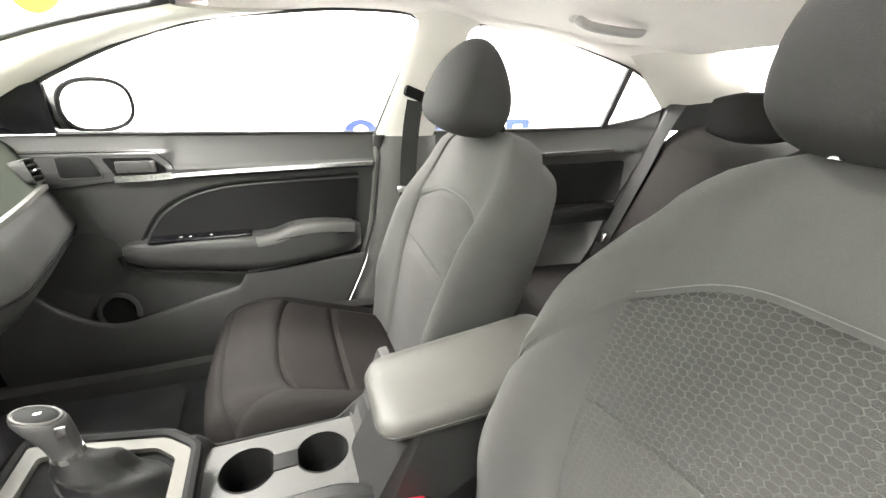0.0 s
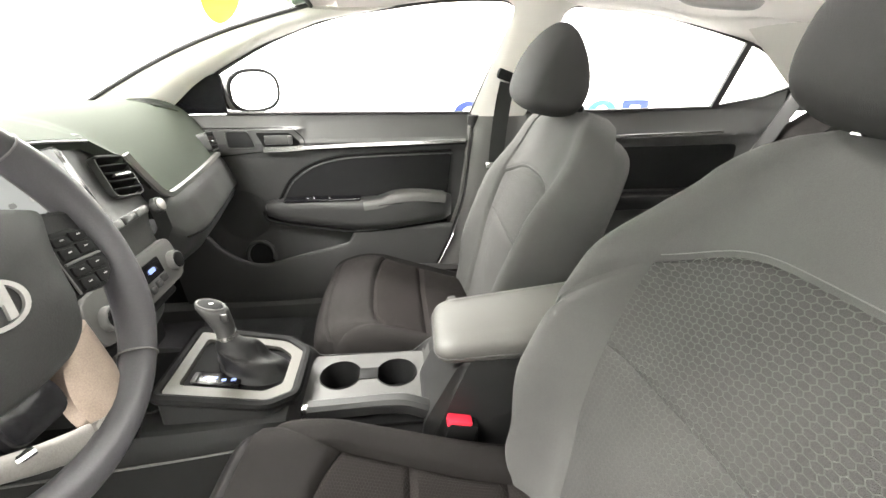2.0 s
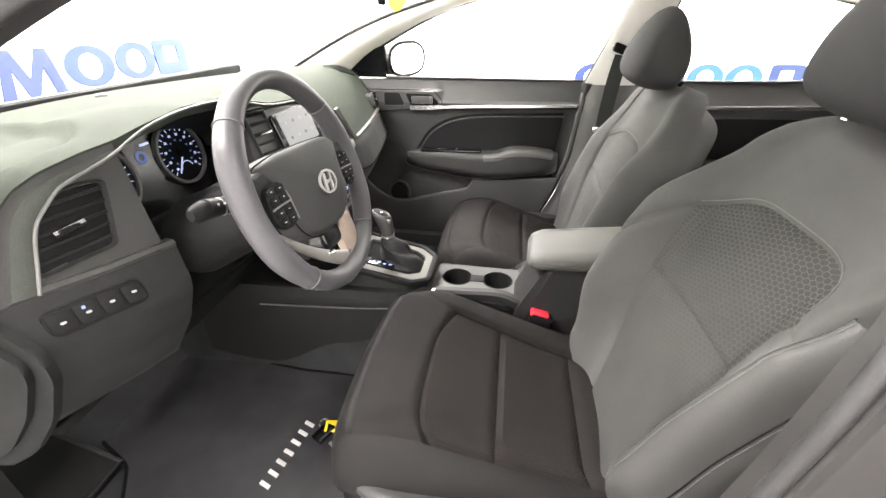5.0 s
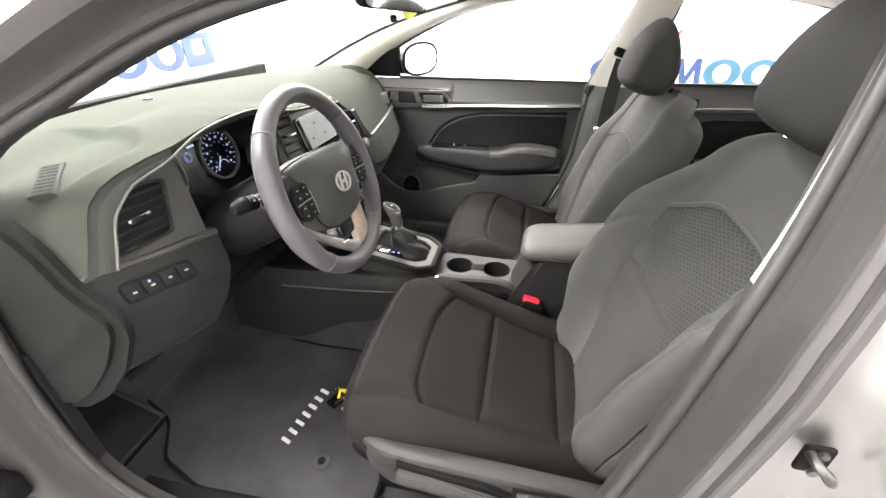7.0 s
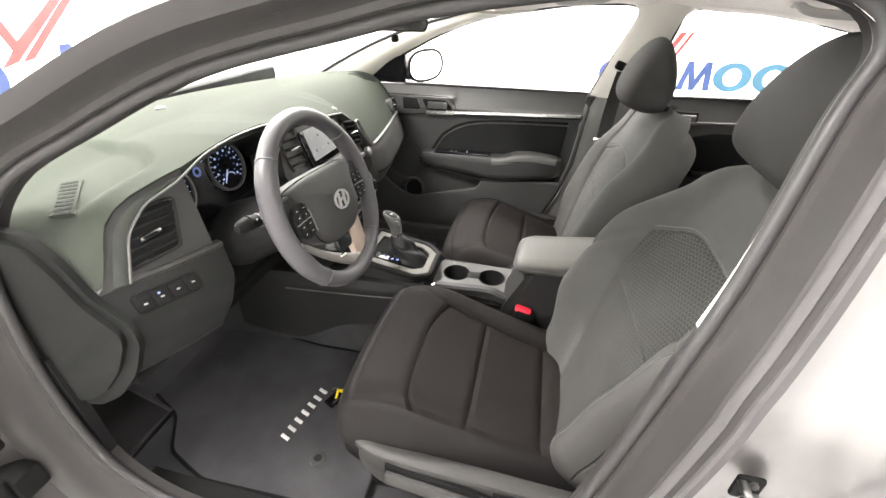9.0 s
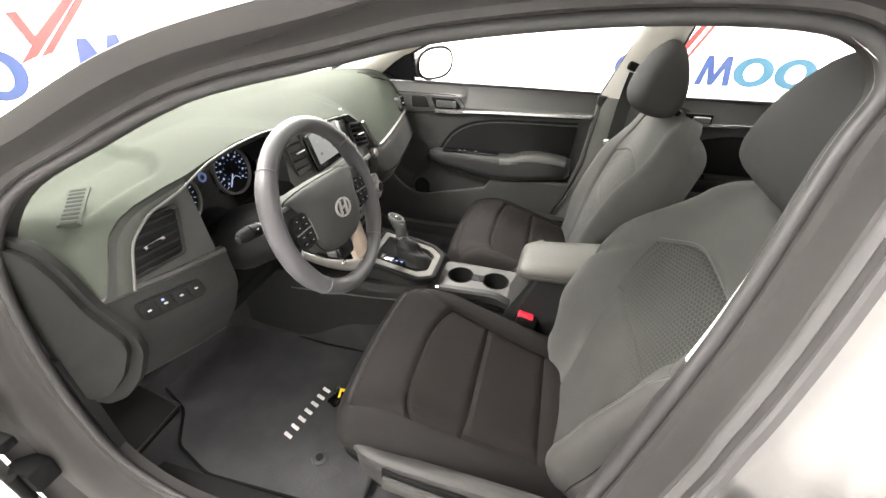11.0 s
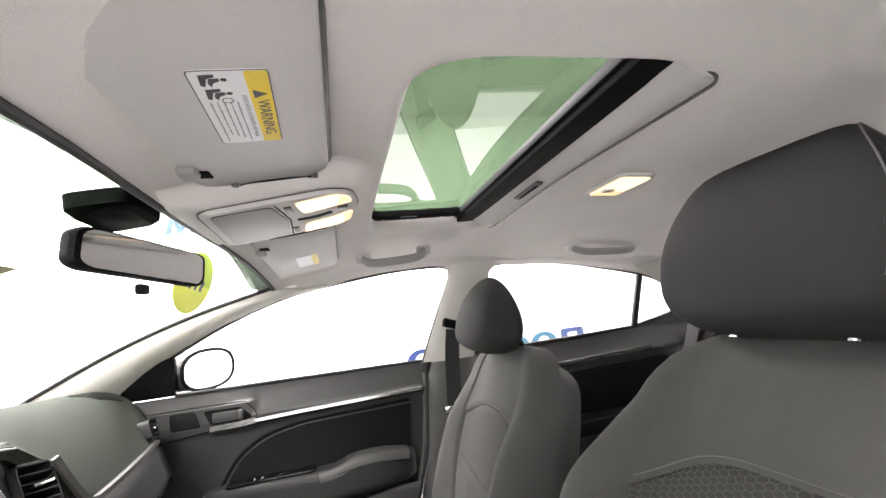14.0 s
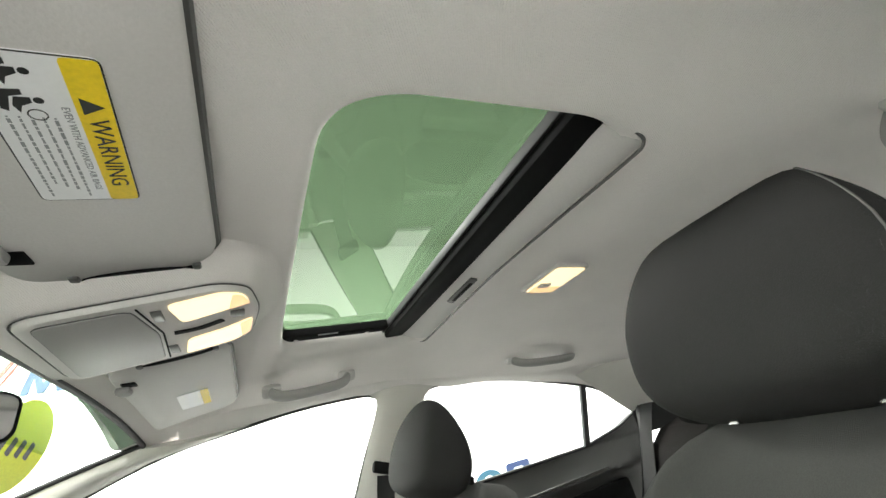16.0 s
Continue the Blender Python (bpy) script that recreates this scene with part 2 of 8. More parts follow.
DASH_STRIP = material("dull_silver_strip", (0.085, 0.083, 0.078), 0.5, bump=0.1, scale=700, vary=0.06, spec=0.2)
# body paint darkened: holds the shade an open front door would cast
PAINT_SHADED = material("shaded_body_paint", (0.026, 0.0245, 0.0238), 0.5, metal=0.2, bump=0.02, scale=2500, vary=0.08, spec=0.2)
RED = material("red_plastic", (0.55, 0.02, 0.04), 0.4)
YELLOW = material("yellow_tag", (0.85, 0.62, 0.01), 0.5)
YELLOW_FILM = material("yellow_green_film", (0.72, 0.75, 0.03), 0.5)
OLIVE = material("olive_yellow_print", (0.42, 0.38, 0.14), 0.5)
PAPER = material("label_white", (0.82, 0.82, 0.83), 0.45, vary=0.03)
INK = material("black_ink", (0.015, 0.015, 0.015), 0.5)
GREYINK = material("grey_ink", (0.28, 0.29, 0.30), 0.5)
WALL = material("studio_white_paint", (0.84, 0.84, 0.83), 0.8, vary=0.02, bump=0.1, scale=60)
CONCRETE = material("studio_floor_paint", (0.40, 0.397, 0.388), 0.4, vary=0.06, bump=0.1, scale=80)
BLUE = material("sign_blue", (0.0022, 0.0121, 0.0715), 0.5)
SKY = material("sign_sky_blue", (0.0016, 0.015, 0.072), 0.5)
BLUE2 = material("sign_mid_blue", (0.0028, 0.0176, 0.077), 0.5)
TEAL = material("sign_teal", (0.0077, 0.055, 0.0935), 0.5)
SIGNRED = material("sign_red", (0.165, 0.0088, 0.0077), 0.5)
SIGNGREY = material("sign_grey", (0.20, 0.21, 0.23), 0.5)
MIRROR = material("mirror_glass", (0.9, 0.9, 0.9), 0.02, metal=1.0, vary=0.0)
CLEAR = glass("clear_pane", (0.97, 0.985, 0.975))
SCREEN_GLASS = glass("windscreen_pane", (0.95, 0.985, 0.96), 0.012, 0.05)
BAND_GLASS = glass("windscreen_shade_band", (0.55, 0.66, 0.56), 0.012, 0.05)
GREEN_GLASS = glass("green_sunroof_pane", (0.052, 0.080, 0.047))
LAMP = glow("warm_lamp_lens", (1.0, 0.78, 0.46), 2.2)
LAMP_EDGE = glow("warm_lamp_edge", (1.0, 0.62, 0.28), 1.6)
DISPLAY = glow("touch_screen", (0.36, 0.37, 0.36), 0.55)
DIAL = glow("dial_light", (0.55, 0.66, 1.0), 0.7)
DIALDIM = glow("dial_blue", (0.10, 0.16, 0.42), 0.5)
DIALRED = glow("warning_red", (0.8, 0.08, 0.05), 0.6)
INDICATOR = glow("gear_indicator", (0.30, 0.42, 1.0), 1.0)


# ---- mesh helpers ----
def link(name, bm, mat, smooth=True, angle=38):
    me = bpy.data.meshes.new(name)
    bmesh.ops.recalc_face_normals(bm, faces=bm.faces)
    bm.to_mesh(me)
    bm.free()
    me.materials.append(mat)
    if smooth:
        me.polygons.foreach_set("use_smooth", [True] * len(me.polygons))
        me.set_sharp_from_angle(angle=radians(angle))
    return new(name, me)


def part(name, bm, mat, parent, label="", smooth=True, angle=38):
    ob = link(name, bm, mat, smooth, angle)
    ob.parent = parent
    if label:
        ob["label"] = label
    return ob


def thing(name, label, category, group="", kind="", at=(0, 0, 0)):
    ob = new(name)
    ob.location = at
    ob.empty_display_size = 0.05
    return tagged(ob, label, category, group, kind)


def structure(name, bm, mat, label, category, smooth=True):
    return tagged(link(name, bm, mat, smooth), label, category, "", "structure")


def grid(fn, nu, nv, uv=None, thick=None):
    """A sheet fn(s, t) over the unit square; thick(s, t) gives a second layer and closes it."""
    bm = bmesh.new()
    lay = bm.loops.layers.uv.new("UVMap") if uv else None
    front = [[bm.verts.new(fn(i / nu, j / nv)) for j in range(nv + 1)] for i in range(nu + 1)]
    faces = []

    def quad(a, b, c, d):
        try:
            return bm.faces.new((a, b, c, d))
        except ValueError:
            return None
    for i in range(nu):
        for j in range(nv):
            f = quad(front[i][j], front[i + 1][j], front[i + 1][j + 1], front[i][j + 1])
            if f and uv:
                for loop, (p, q) in zip(f.loops, ((i, j), (i + 1, j), (i + 1, j + 1), (i, j + 1))):
                    loop[lay].uv = uv(p / nu, q / nv)
    if thick:
        back = [[bm.verts.new(thick(i / nu, j / nv)) for j in range(nv + 1)] for i in range(nu + 1)]
        for i in range(nu):
            for j in range(nv):
                quad(back[i][j], back[i][j + 1], back[i + 1][j + 1], back[i + 1][j])
        for i in range(nu):
            quad(front[i][0], back[i][0], back[i + 1][0], front[i + 1][0])
            quad(front[i][nv], front[i + 1][nv], back[i + 1][nv], back[i][nv])
        for j in range(nv):
            quad(front[0][j], front[0][j + 1], back[0][j + 1], back[0][j])
            quad(front[nu][j], back[nu][j], back[nu][j + 1], front[nu][j + 1])
    return bm


def loft(loops, closed=True, caps=True):
    """Skin through loops of equal length."""
    bm = bmesh.new()
    rings = [[bm.verts.new(p) for p in l] for l in loops]
    n = len(rings[0])
    for a, b in zip(rings, rings[1:]):
        for i in range(n if closed else n - 1):
            k = (i + 1) % n
            bm.faces.new((a[i], a[k], b[k], b[i]))
    if caps and closed:
        bm.faces.new(rings[0][::-1])
        bm.faces.new(rings[-1])
    return bm


def rbox(centre, size, bevel=0.005, turn=None, seg=2):
    bm = bmesh.new()
    bmesh.ops.create_cube(bm, size=1.0)
    bmesh.ops.scale(bm, vec=size, verts=bm.verts)
    if bevel:
        bmesh.ops.bevel(bm, geom=bm.edges[:], offset=min(bevel, min(size) * 0.49), segments=seg, affect="EDGES", profile=0.5)
    m = Matrix.Translation(centre) @ (turn.to_4x4() if turn else Matrix())
    bmesh.ops.transform(bm, matrix=m, verts=bm.verts)
    return bm


def smooth_line(pts, n=6, closed=False):
    """Catmull-Rom through the points."""
    P = [Vector(p) for p in pts]
    out = []
    m = len(P)
    for i in range(m if closed else m - 1):
        a, b, c, d = (P[(i - 1) % m], P[i], P[(i + 1) % m], P[(i + 2) % m]) if closed else (P[max(i - 1, 0)], P[i], P[i + 1], P[min(i + 2, m - 1)])
        for k in range(n):
            t = k / n
            out.append(0.5 * (2 * b + (c - a) * t + (2 * a - 5 * b + 4 * c - d) * t * t + (3 * b - a - 3 * c + d) * t ** 3))
    if not closed:
        out.append(P[-1])
    return out


def sweep(pts, section, up=(0, 0, 1), closed=False, scale=None, caps=True):
    """Sweeps a closed section of (side, up) offsets along the points."""
    P = [Vector(p) for p in pts]
    n = len(P)
    loops = []
    for i, p in enumerate(P):
        a = P[(i - 1) % n] if closed else P[max(i - 1, 0)]
        b = P[(i + 1) % n] if closed else P[min(i + 1, n - 1)]
        d = (b - a).normalized()
        side = d.cross(Vector(up)).normalized()
        u = side.cross(d)
        k = scale(i / (n - 1)) if scale else 1.0
        loops.append([p + side * s * k + u * v * k for s, v in section])
    if closed:
        loops.append(loops[0])
        bm = loft(loops, True, False)
        bmesh.ops.remove_doubles(bm, verts=bm.verts, dist=1e-6)
        return bm
    return loft(loops, True, caps)


def ring_section(r, n=10, squash=1.0):
    return [(r * math.cos(2 * math.pi * k / n), r * squash * math.sin(2 * math.pi * k / n)) for k in range(n)]


def tube(pts, r, n=10, closed=False, up=(0.01, 0.02, 1)):
    return sweep(pts, ring_section(r, n), up, closed)


def prism(poly, frame3, depth, bevel=0.0, seg=2):
    """A plate: outline of (a, b), frame3 = origin, axis a, axis b; depth along a x b."""
    o, ax, bx = (Vector(v) for v in frame3)
    nrm = ax.cross(bx).normalized()
    bm = bmesh.new()
    low = [bm.verts.new(o + ax * a + bx * b) for a, b in poly]
    top = [bm.verts.new(v.co + nrm * depth) for v in low]
    n = len(poly)
    bm.faces.new(low[::-1])
    f = bm.faces.new(top)
    for i in range(n):
        bm.faces.new((low[i], low[(i + 1) % n], top[(i + 1) % n], top[i]))
    if bevel:
        bmesh.ops.bevel(bm, geom=list(f.edges), offset=bevel, segments=seg, affect="EDGES", profile=0.5)
    return bm


def round_poly(pts, r, n=4):
    """Rounds the corners of a 2D outline."""
    out = []
    m = len(pts)
    for i in range(m):
        p, a, b = Vector(pts[i]), Vector(pts[i - 1]), Vector(pts[(i + 1) % m])
        da, db = (a - p), (b - p)
        k = min(r, da.length * 0.45, db.length * 0.45)
        s, e = p + da.normalized() * k, p + db.normalized() * k
        for j in range(n + 1):
            t = j / n
            out.append(tuple((1 - t) ** 2 * s + 2 * t * (1 - t) * p + t * t * e))
    return out


def rect(w, h, r=0.0, n=4, cx=0.0, cy=0.0):
    q = [(cx - w / 2, cy - h / 2), (cx + w / 2, cy - h / 2), (cx + w / 2, cy + h / 2), (cx - w / 2, cy + h / 2)]
    return round_poly(q, r, n) if r else q


def disc(centre, normal, r, depth, n=28, bevel=0.0):
    z = Vector(normal).normalized()
    x = z.orthogonal().normalized()
    y = z.cross(x)
    return prism([(r * math.cos(2 * math.pi * k / n), r * math.sin(2 * math.pi * k / n)) for k in range(n)], (centre, x, y), depth, bevel)


def annulus(centre, normal, r0, r1, depth, n=32, xa=None):
    z = Vector(normal).normalized()
    x = Vector(xa) if xa else z.orthogonal().normalized()
    y = z.cross(x)
    c = Vector(centre)
    loops = []
    for r, d in ((r0, 0), (r0, depth), (r1, depth), (r1, 0), (r0, 0)):
        loops.append([c + z * d + (x * math.cos(a) + y * math.sin(a)) * r for a in (2 * math.pi * k / n for k in range(n))])
    bm = loft(loops, True, False)
    bmesh.ops.remove_doubles(bm, verts=bm.verts, dist=1e-6)
    return bm


def lerp(x, table):
    """Piecewise-linear reading of a table of (x, value or tuple)."""
    if x <= table[0][0]:
        return table[0][1]
    for (a, p), (b, q) in zip(table, table[1:]):
        if x <= b:
            k = (x - a) / (b - a)
            return p + (q - p) * k if not isinstance(p, tuple) else tuple(i + (j - i) * k for i, j in zip(p, q))
    return table[-1][1]


def soft(x, table):
    """Like lerp with eased steps, for rounded profiles."""
    if x <= table[0][0]:
        return table[0][1]
    for (a, p), (b, q) in zip(table, table[1:]):
        if x <= b:
            k = (x - a) / (b - a)
            k = k * k * (3 - 2 * k)
            return p + (q - p) * k
    return table[-1][1]


def join_bms(bms):
    out = bmesh.new()
    for b in bms:
        me = bpy.data.meshes.new("tmp")
        b.to_mesh(me)
        b.free()
        out.from_mesh(me)
        bpy.data.meshes.remove(me)
    return out


def lettering(name, text, size, m, mat, parent, extrude=0.0004):
    """Raised writing as a mesh, its middle at the pose m, in the pose's x-y plane."""
    cu = bpy.data.curves.new(name, "FONT")
    cu.body, cu.size, cu.extrude, cu.align_x, cu.align_y = text, size, extrude, "CENTER", "CENTER"
    cu.resolution_u = 2
    tmp = new(name + "_curve", cu)
    dg = bpy.context.evaluated_depsgraph_get()
    me = bpy.data.meshes.new_from_object(tmp.evaluated_get(dg))
    bpy.data.objects.remove(tmp)
    me.materials.clear()
    me.materials.append(mat)
    me.transform(m)
    ob = new(name, me)
    ob.parent = parent
    return ob


# ---- the studio ----
def room_loop(x0, x1, y0, y1, r, z, n=10):
    return [(x, y, z) for x, y in round_poly([(x0, y0), (x1, y0), (x1, y1), (x0, y1)], r, n)]


ROOM = (-2.55, 3.2, -3.6, 3.5)
structure("floor", prism([(p[0], p[1]) for p in room_loop(*ROOM, 0.5, 0)], ((0, 0, -0.1), (1, 0, 0), (0, 1, 0)), 0.1), CONCRETE, "pale painted concrete studio floor under the car", "floor")
wall_bm = loft([room_loop(*ROOM, 0.5, 0), room_loop(*ROOM, 0.5, 3.3), room_loop(-2.67, 3.32, -3.72, 3.62, 0.6, 3.3), room_loop(-2.67, 3.32, -3.72, 3.62, 0.6, 0), room_loop(*ROOM, 0.5, 0)], True, False)
structure("wall_studio", wall_bm, WALL, "white painted photo studio wall with rounded corners", "wall")
structure("ceiling", prism([(p[0], p[1]) for p in room_loop(-2.67, 3.32, -3.72, 3.62, 0.6, 0)], ((0, 0, 3.3), (1, 0, 0), (0, 1, 0)), 0.1), WALL, "white painted studio ceiling", "ceiling")


def wall_sign(name, origin, along, label, order, h=0.19, g=1.0):
    """Painted sign: plain shapes in a row, cut from thin sheet; order gives (kind, place, width, material)."""
    sign = thing(name, label, "sign", "", "", origin)
    ax, bx = Vector(along), Vector((0, 0, 1))
    for kind, at, w, mat in order:
        o = (ax * at)
        if kind == "ring":
            loops = []
            n = 28
            nrm = ax.cross(bx)
            for k, d in ((1.0, 0), (1.0, 0.006), (0.48, 0.006), (0.48, 0), (1.0, 0)):
                ky = 1 - (1 - k) * 0.72
                loops.append([o + nrm * d + ax * (math.cos(2 * math.pi * i / n) * w / 2 * k) + bx * (math.sin(2 * math.pi * i / n) * h / 2 * ky) for i in range(n)])
            bm = loft(loops, True, False)
            bmesh.ops.remove_doubles(bm, verts=bm.verts, dist=1e-6)
            part("ring", bm, mat, sign)
        elif kind == "zigzag":
            q = w / 2
            poly = [(-q, -h / 2), (-q * 0.62, h / 2), (-q * 0.3, h / 2), (0, -h * 0.12), (q * 0.45, h / 2), (q * 0.78, h / 2), (q, -h / 2), (q * 0.62, -h / 2), (q * 0.5, h * 0.1), (0.08 * q, -h / 2), (-0.22 * q, -h / 2), (-q * 0.45, h * 0.1), (-q * 0.62, -h / 2)]
            part("zigzag", prism(poly, (o, ax, bx), 0.006), mat, sign)
        elif kind == "block":
            nrm = ax.cross(bx)
            loops = []
            for k, d in ((1.0, 0), (1.0, 0.006), (0.42, 0.006), (0.42, 0), (1.0, 0)):
                loops.append([o + nrm * d + ax * (p * k) + bx * (q * (1 if k == 1 else 0.45) + (0 if k == 1 else 0.02)) for p, q in rect(w, h, 0.035, 4)])
            bm = loft(loops, True, False)
            bmesh.ops.remove_doubles(bm, verts=bm.verts, dist=1e-6)
            part("block", bm, mat, sign)
        elif kind == "slash":
            part("slash", prism([(a * g, b * g) for a, b in ((-0.22, -0.02), (-0.15, -0.02), (-0.06, 0.02), (0.16, 0.42), (0.10, 0.42), (-0.09, 0.09), (-0.19, 0.12), (-0.26, 0.12))], (o, ax, bx), 0.007), mat, sign)
            part("slash", prism([(a * g, b * g) for a, b in ((-0.03, -0.02), (0.0, -0.02), (0.235, 0.42), (0.20, 0.42))], (o, ax, bx), 0.007), mat, sign)
        elif kind == "tick":
            part("slash", prism([(-0.18, 0.036), (-0.09, 0.060), (-0.04, 0.100), (0.275, 0.345), (0.215, 0.345), (-0.055, 0.150), (-0.09, 0.265), (-0.14, 0.265), (-0.09, 0.110)], (o, ax, bx), 0.007), mat, sign)
            part("slash", prism([(-0.07, 0.055), (-0.01, 0.065), (0.335, 0.345), (0.285, 0.345)], (o, ax, bx), 0.007), mat, sign)
        elif kind == "bars":
            for i in range(9):
                part("bar", prism(rect(w / 14, 0.05 if i % 3 else 0.07, 0.01, 2, (i - 4) * w / 9, -0.17), (o, ax, bx), 0.005), mat, sign)
    return sign


wall_sign("wall_sign", (0, 3.494, 0.668), (1, 0, 0), "blue and red painted sign on the white studio wall",
          [("ring", 0.79, 0.32, BLUE), ("slash", 1.19, 0.2, SIGNRED), ("zigzag", 1.50, 0.29, BLUE2), ("ring", 1.81, 0.318, TEAL), ("ring", 2.14, 0.318, TEAL), ("block", 2.49, 0.28, BLUE2), ("bars", 1.9, 0.9, SIGNGREY)], 0.25, 0.86)
wall_sign("wall_sign", (0, 3.494, 2.24), (1, 0, 0), "blue and red painted sign high on the white studio wall",
          [("slash", -1.58, 0.2, SIGNRED), ("zigzag", -1.34, 0.26, BLUE2), ("bars", -1.20, 0.42, SIGNGREY)], 0.2, 0.5)
wall_sign("wall_sign", (-2.544, 0, 0.945), (0, 1, 0), "large blue and red painted sign on the white front wall",
          [("ring", 0.48, 0.25, BLUE2), ("tick", 0.78, 0.2, SIGNRED), ("zigzag", 1.04, 0.36, BLUE), ("ring", 1.42, 0.34, SKY), ("ring", 1.775, 0.34, SKY), ("block", 2.11, 0.32, BLUE2), ("bars", 1.75, 0.8, SIGNGREY)], 0.235)


# ---- car shell ----
def side_y(z):
    """Half width of the side windows' plane at a height."""
    return 0.767 - (z - 0.974) * 0.394


def roof_z(x, y):
    zc = soft(x, [(-0.25, 1.335), (0.06, 1.382), (0.42, 1.388), (0.70, 1.358), (1.1, 1.315), (1.45, 1.262)])
    drop = lerp(x, [(0.95, 0.088), (1.25, 0.06), (1.45, 0.02)]) if y > 0 else lerp(x, [(-0.2, 0.072), (0.05, 0.055), (0.38, 0.055), (0.55, 0.088), (0.95, 0.088), (1.25, 0.06), (1.45, 0.02)])
    return zc - drop * min(abs(y) / 0.65, 1.1) ** 3


def hole_loop(grow, n=288):
    """Sunroof opening, rounded at its front corners."""
    x0, x1, yy = 0.125 - grow, 0.474 + grow, 0.398 + grow
    pts = round_poly([(x0, -yy), (x1, -yy), (x1, yy), (x0, yy)], 0.085 + grow, 16)
    r0 = [Vector(p) for p in pts]
    # evenly by angle about the middle
    c = Vector(((x0 + x1) / 2, 0))
    out = []
    for k in range(n):
        a = 2 * math.pi * k / n
        d = Vector((math.cos(a), math.sin(a)))
        best = None
        for i in range(len(r0)):
            p, q = r0[i] - c, r0[(i + 1) % len(r0)] - c
            e = q - p
            den = d.x * e.y - d.y * e.x
            if abs(den) < 1e-12:
                continue
            t = (p.x * e.y - p.y * e.x) / den
            u = (p.x * d.y - p.y * d.x) / den
            if t > 0 and -1e-6 <= u <= 1 + 1e-6:
                best = t if best is None else max(best, t)
        out.append(c + d * best)
    return out


HX0, HX1 = -0.20, 1.455


def header_x(y):
    """Front edge of the headliner over the windscreen."""
    return -0.20 + 0.045 * (y / 0.6) ** 2


def headliner():
    n = 288
    c = Vector((0.2935, 0))
    outer = []
    for k in range(n):
        a = 2 * math.pi * k / n
        d = Vector((math.cos(a), math.sin(a)))
        t = min(((HX1 - c.x) / d.x) if d.x > 1e-9 else 1e9, ((header_x(0) - c.x) / d.x) if d.x < -1e-9 else 1e9, (0.612 if d.y < 0 else 0.648) / abs(d.y) if abs(d.y) > 1e-9 else 1e9)
        outer.append(c + d * t)
    for corner in ((HX0, -0.612), (HX0, 0.648), (HX1, -0.612), (HX1, 0.648)):
        k = min(range(n), key=lambda i: (outer[i] - Vector(corner)).length)
        outer[k] = Vector(corner)
    loops = []
    for d, up in ((-0.012, 0.062), (-0.008, 0.03), (-0.004, 0.012), (0.004, 0.003), (0.014, 0.0)):
        l = hole_loop(d)
        loops.append([(p.x, p.y, roof_z(p.x, p.y) + up) for p in l])
    near = hole_loop(0.014)
    for i in range(1, 13):
        t = i / 12
        loops.append([(p.x + (q.x - p.x) * t, p.y + (q.y - p.y) * t, roof_z(p.x + (q.x - p.x) * t, p.y + (q.y - p.y) * t)) for p, q in zip(near, outer)])
    return loft(loops, True, False)


structure("headliner_ceiling", headliner(), LINER, "light grey knitted headliner with rounded sunroof opening", "ceiling")


def roof_skin():
    loops = []
    c = Vector((0.2935, 0))
    inner = hole_loop(0.02)
    outer = []
    for k in range(288):
        a = 2 * math.pi * k / 288
        d = Vector((math.cos(a), math.sin(a)))
        t = min(((1.47 - c.x) / d.x) if d.x > 1e-9 else 1e9, ((-0.23 - c.x) / d.x) if d.x < -1e-9 else 1e9, 0.67 / abs(d.y) if abs(d.y) > 1e-9 else 1e9)
        outer.append(c + d * t)
    for i in range(0, 9):
        t = i / 8
        loops.append([(p.x + (q.x - p.x) * t, p.y + (q.y - p.y) * t, roof_z(p.x + (q.x - p.x) * t, p.y + (q.y - p.y) * t) + 0.066 - 0.03 * t ** 3) for p, q in zip(inner, outer)])
    return loft(loops, True, False)


# unseen sheet, added to stop light coming through the headliner
structure("roof_panel", roof_skin(), PAINT, "unseen grey metallic outer roof skin that keeps light out of the car", "roof")

# floor pan, firewall and footwells
FLOOR = [(-1.08, 0.62), (-1.0, 0.40), (-0.90, 0.275), (-0.6, 0.262), (0.2, 0.262), (0.62, 0.30), (0.9, 0.30), (1.02, 0.36)]


def floor_fn(s, t):
    k = s * (len(FLOOR) - 1)
    x, z = lerp(k, [(i, p) for i, p in enumerate(FLOOR)])
    y = -0.74 + 1.48 * t
    hump = 0.13 * math.exp(-(y / 0.13) ** 4)
    return (x, y, z + hump)


structure("car_floor", grid(floor_fn, 28, 40, thick=lambda s, t: Vector(floor_fn(s, t)) + Vector((0, 0, -0.05))), CARPET, "black loop carpet on the car floor pan", "carpet")
structure("firewall", rbox((-1.12, 0, 0.72), (0.04, 1.50, 0.62), 0.01), MATTE, "black insulated bulkhead behind the dashboard", "wall")
structure("engine_cowl", grid(lambda s, t: (-1.12 - 0.18 * s - 0.02, -0.78 + 1.56 * t, 1.0 - 0.03 * s - 0.1 * (2 * t - 1) ** 4), 4, 16, thick=lambda s, t: (-1.14 - 0.18 * s, -0.78 + 1.56 * t, 0.95)), MATTE, "matt black plastic cowl below the windscreen", "cowl")


# windscreen
def wind_fn(s, t):
    y = (2 * t - 1)
    base = Vector((-1.10 + 0.25 * y * y, 0.70 * y, 1.030 - 0.012 * y * y))
    top = Vector((header_x(0.62 * y) - 0.005, 0.605 * y, roof_z(-0.2, 0.605 * y) + 0.004))
    p = base.lerp(top, s)
    p.z += 0.03 * math.sin(math.pi * s)
    return p


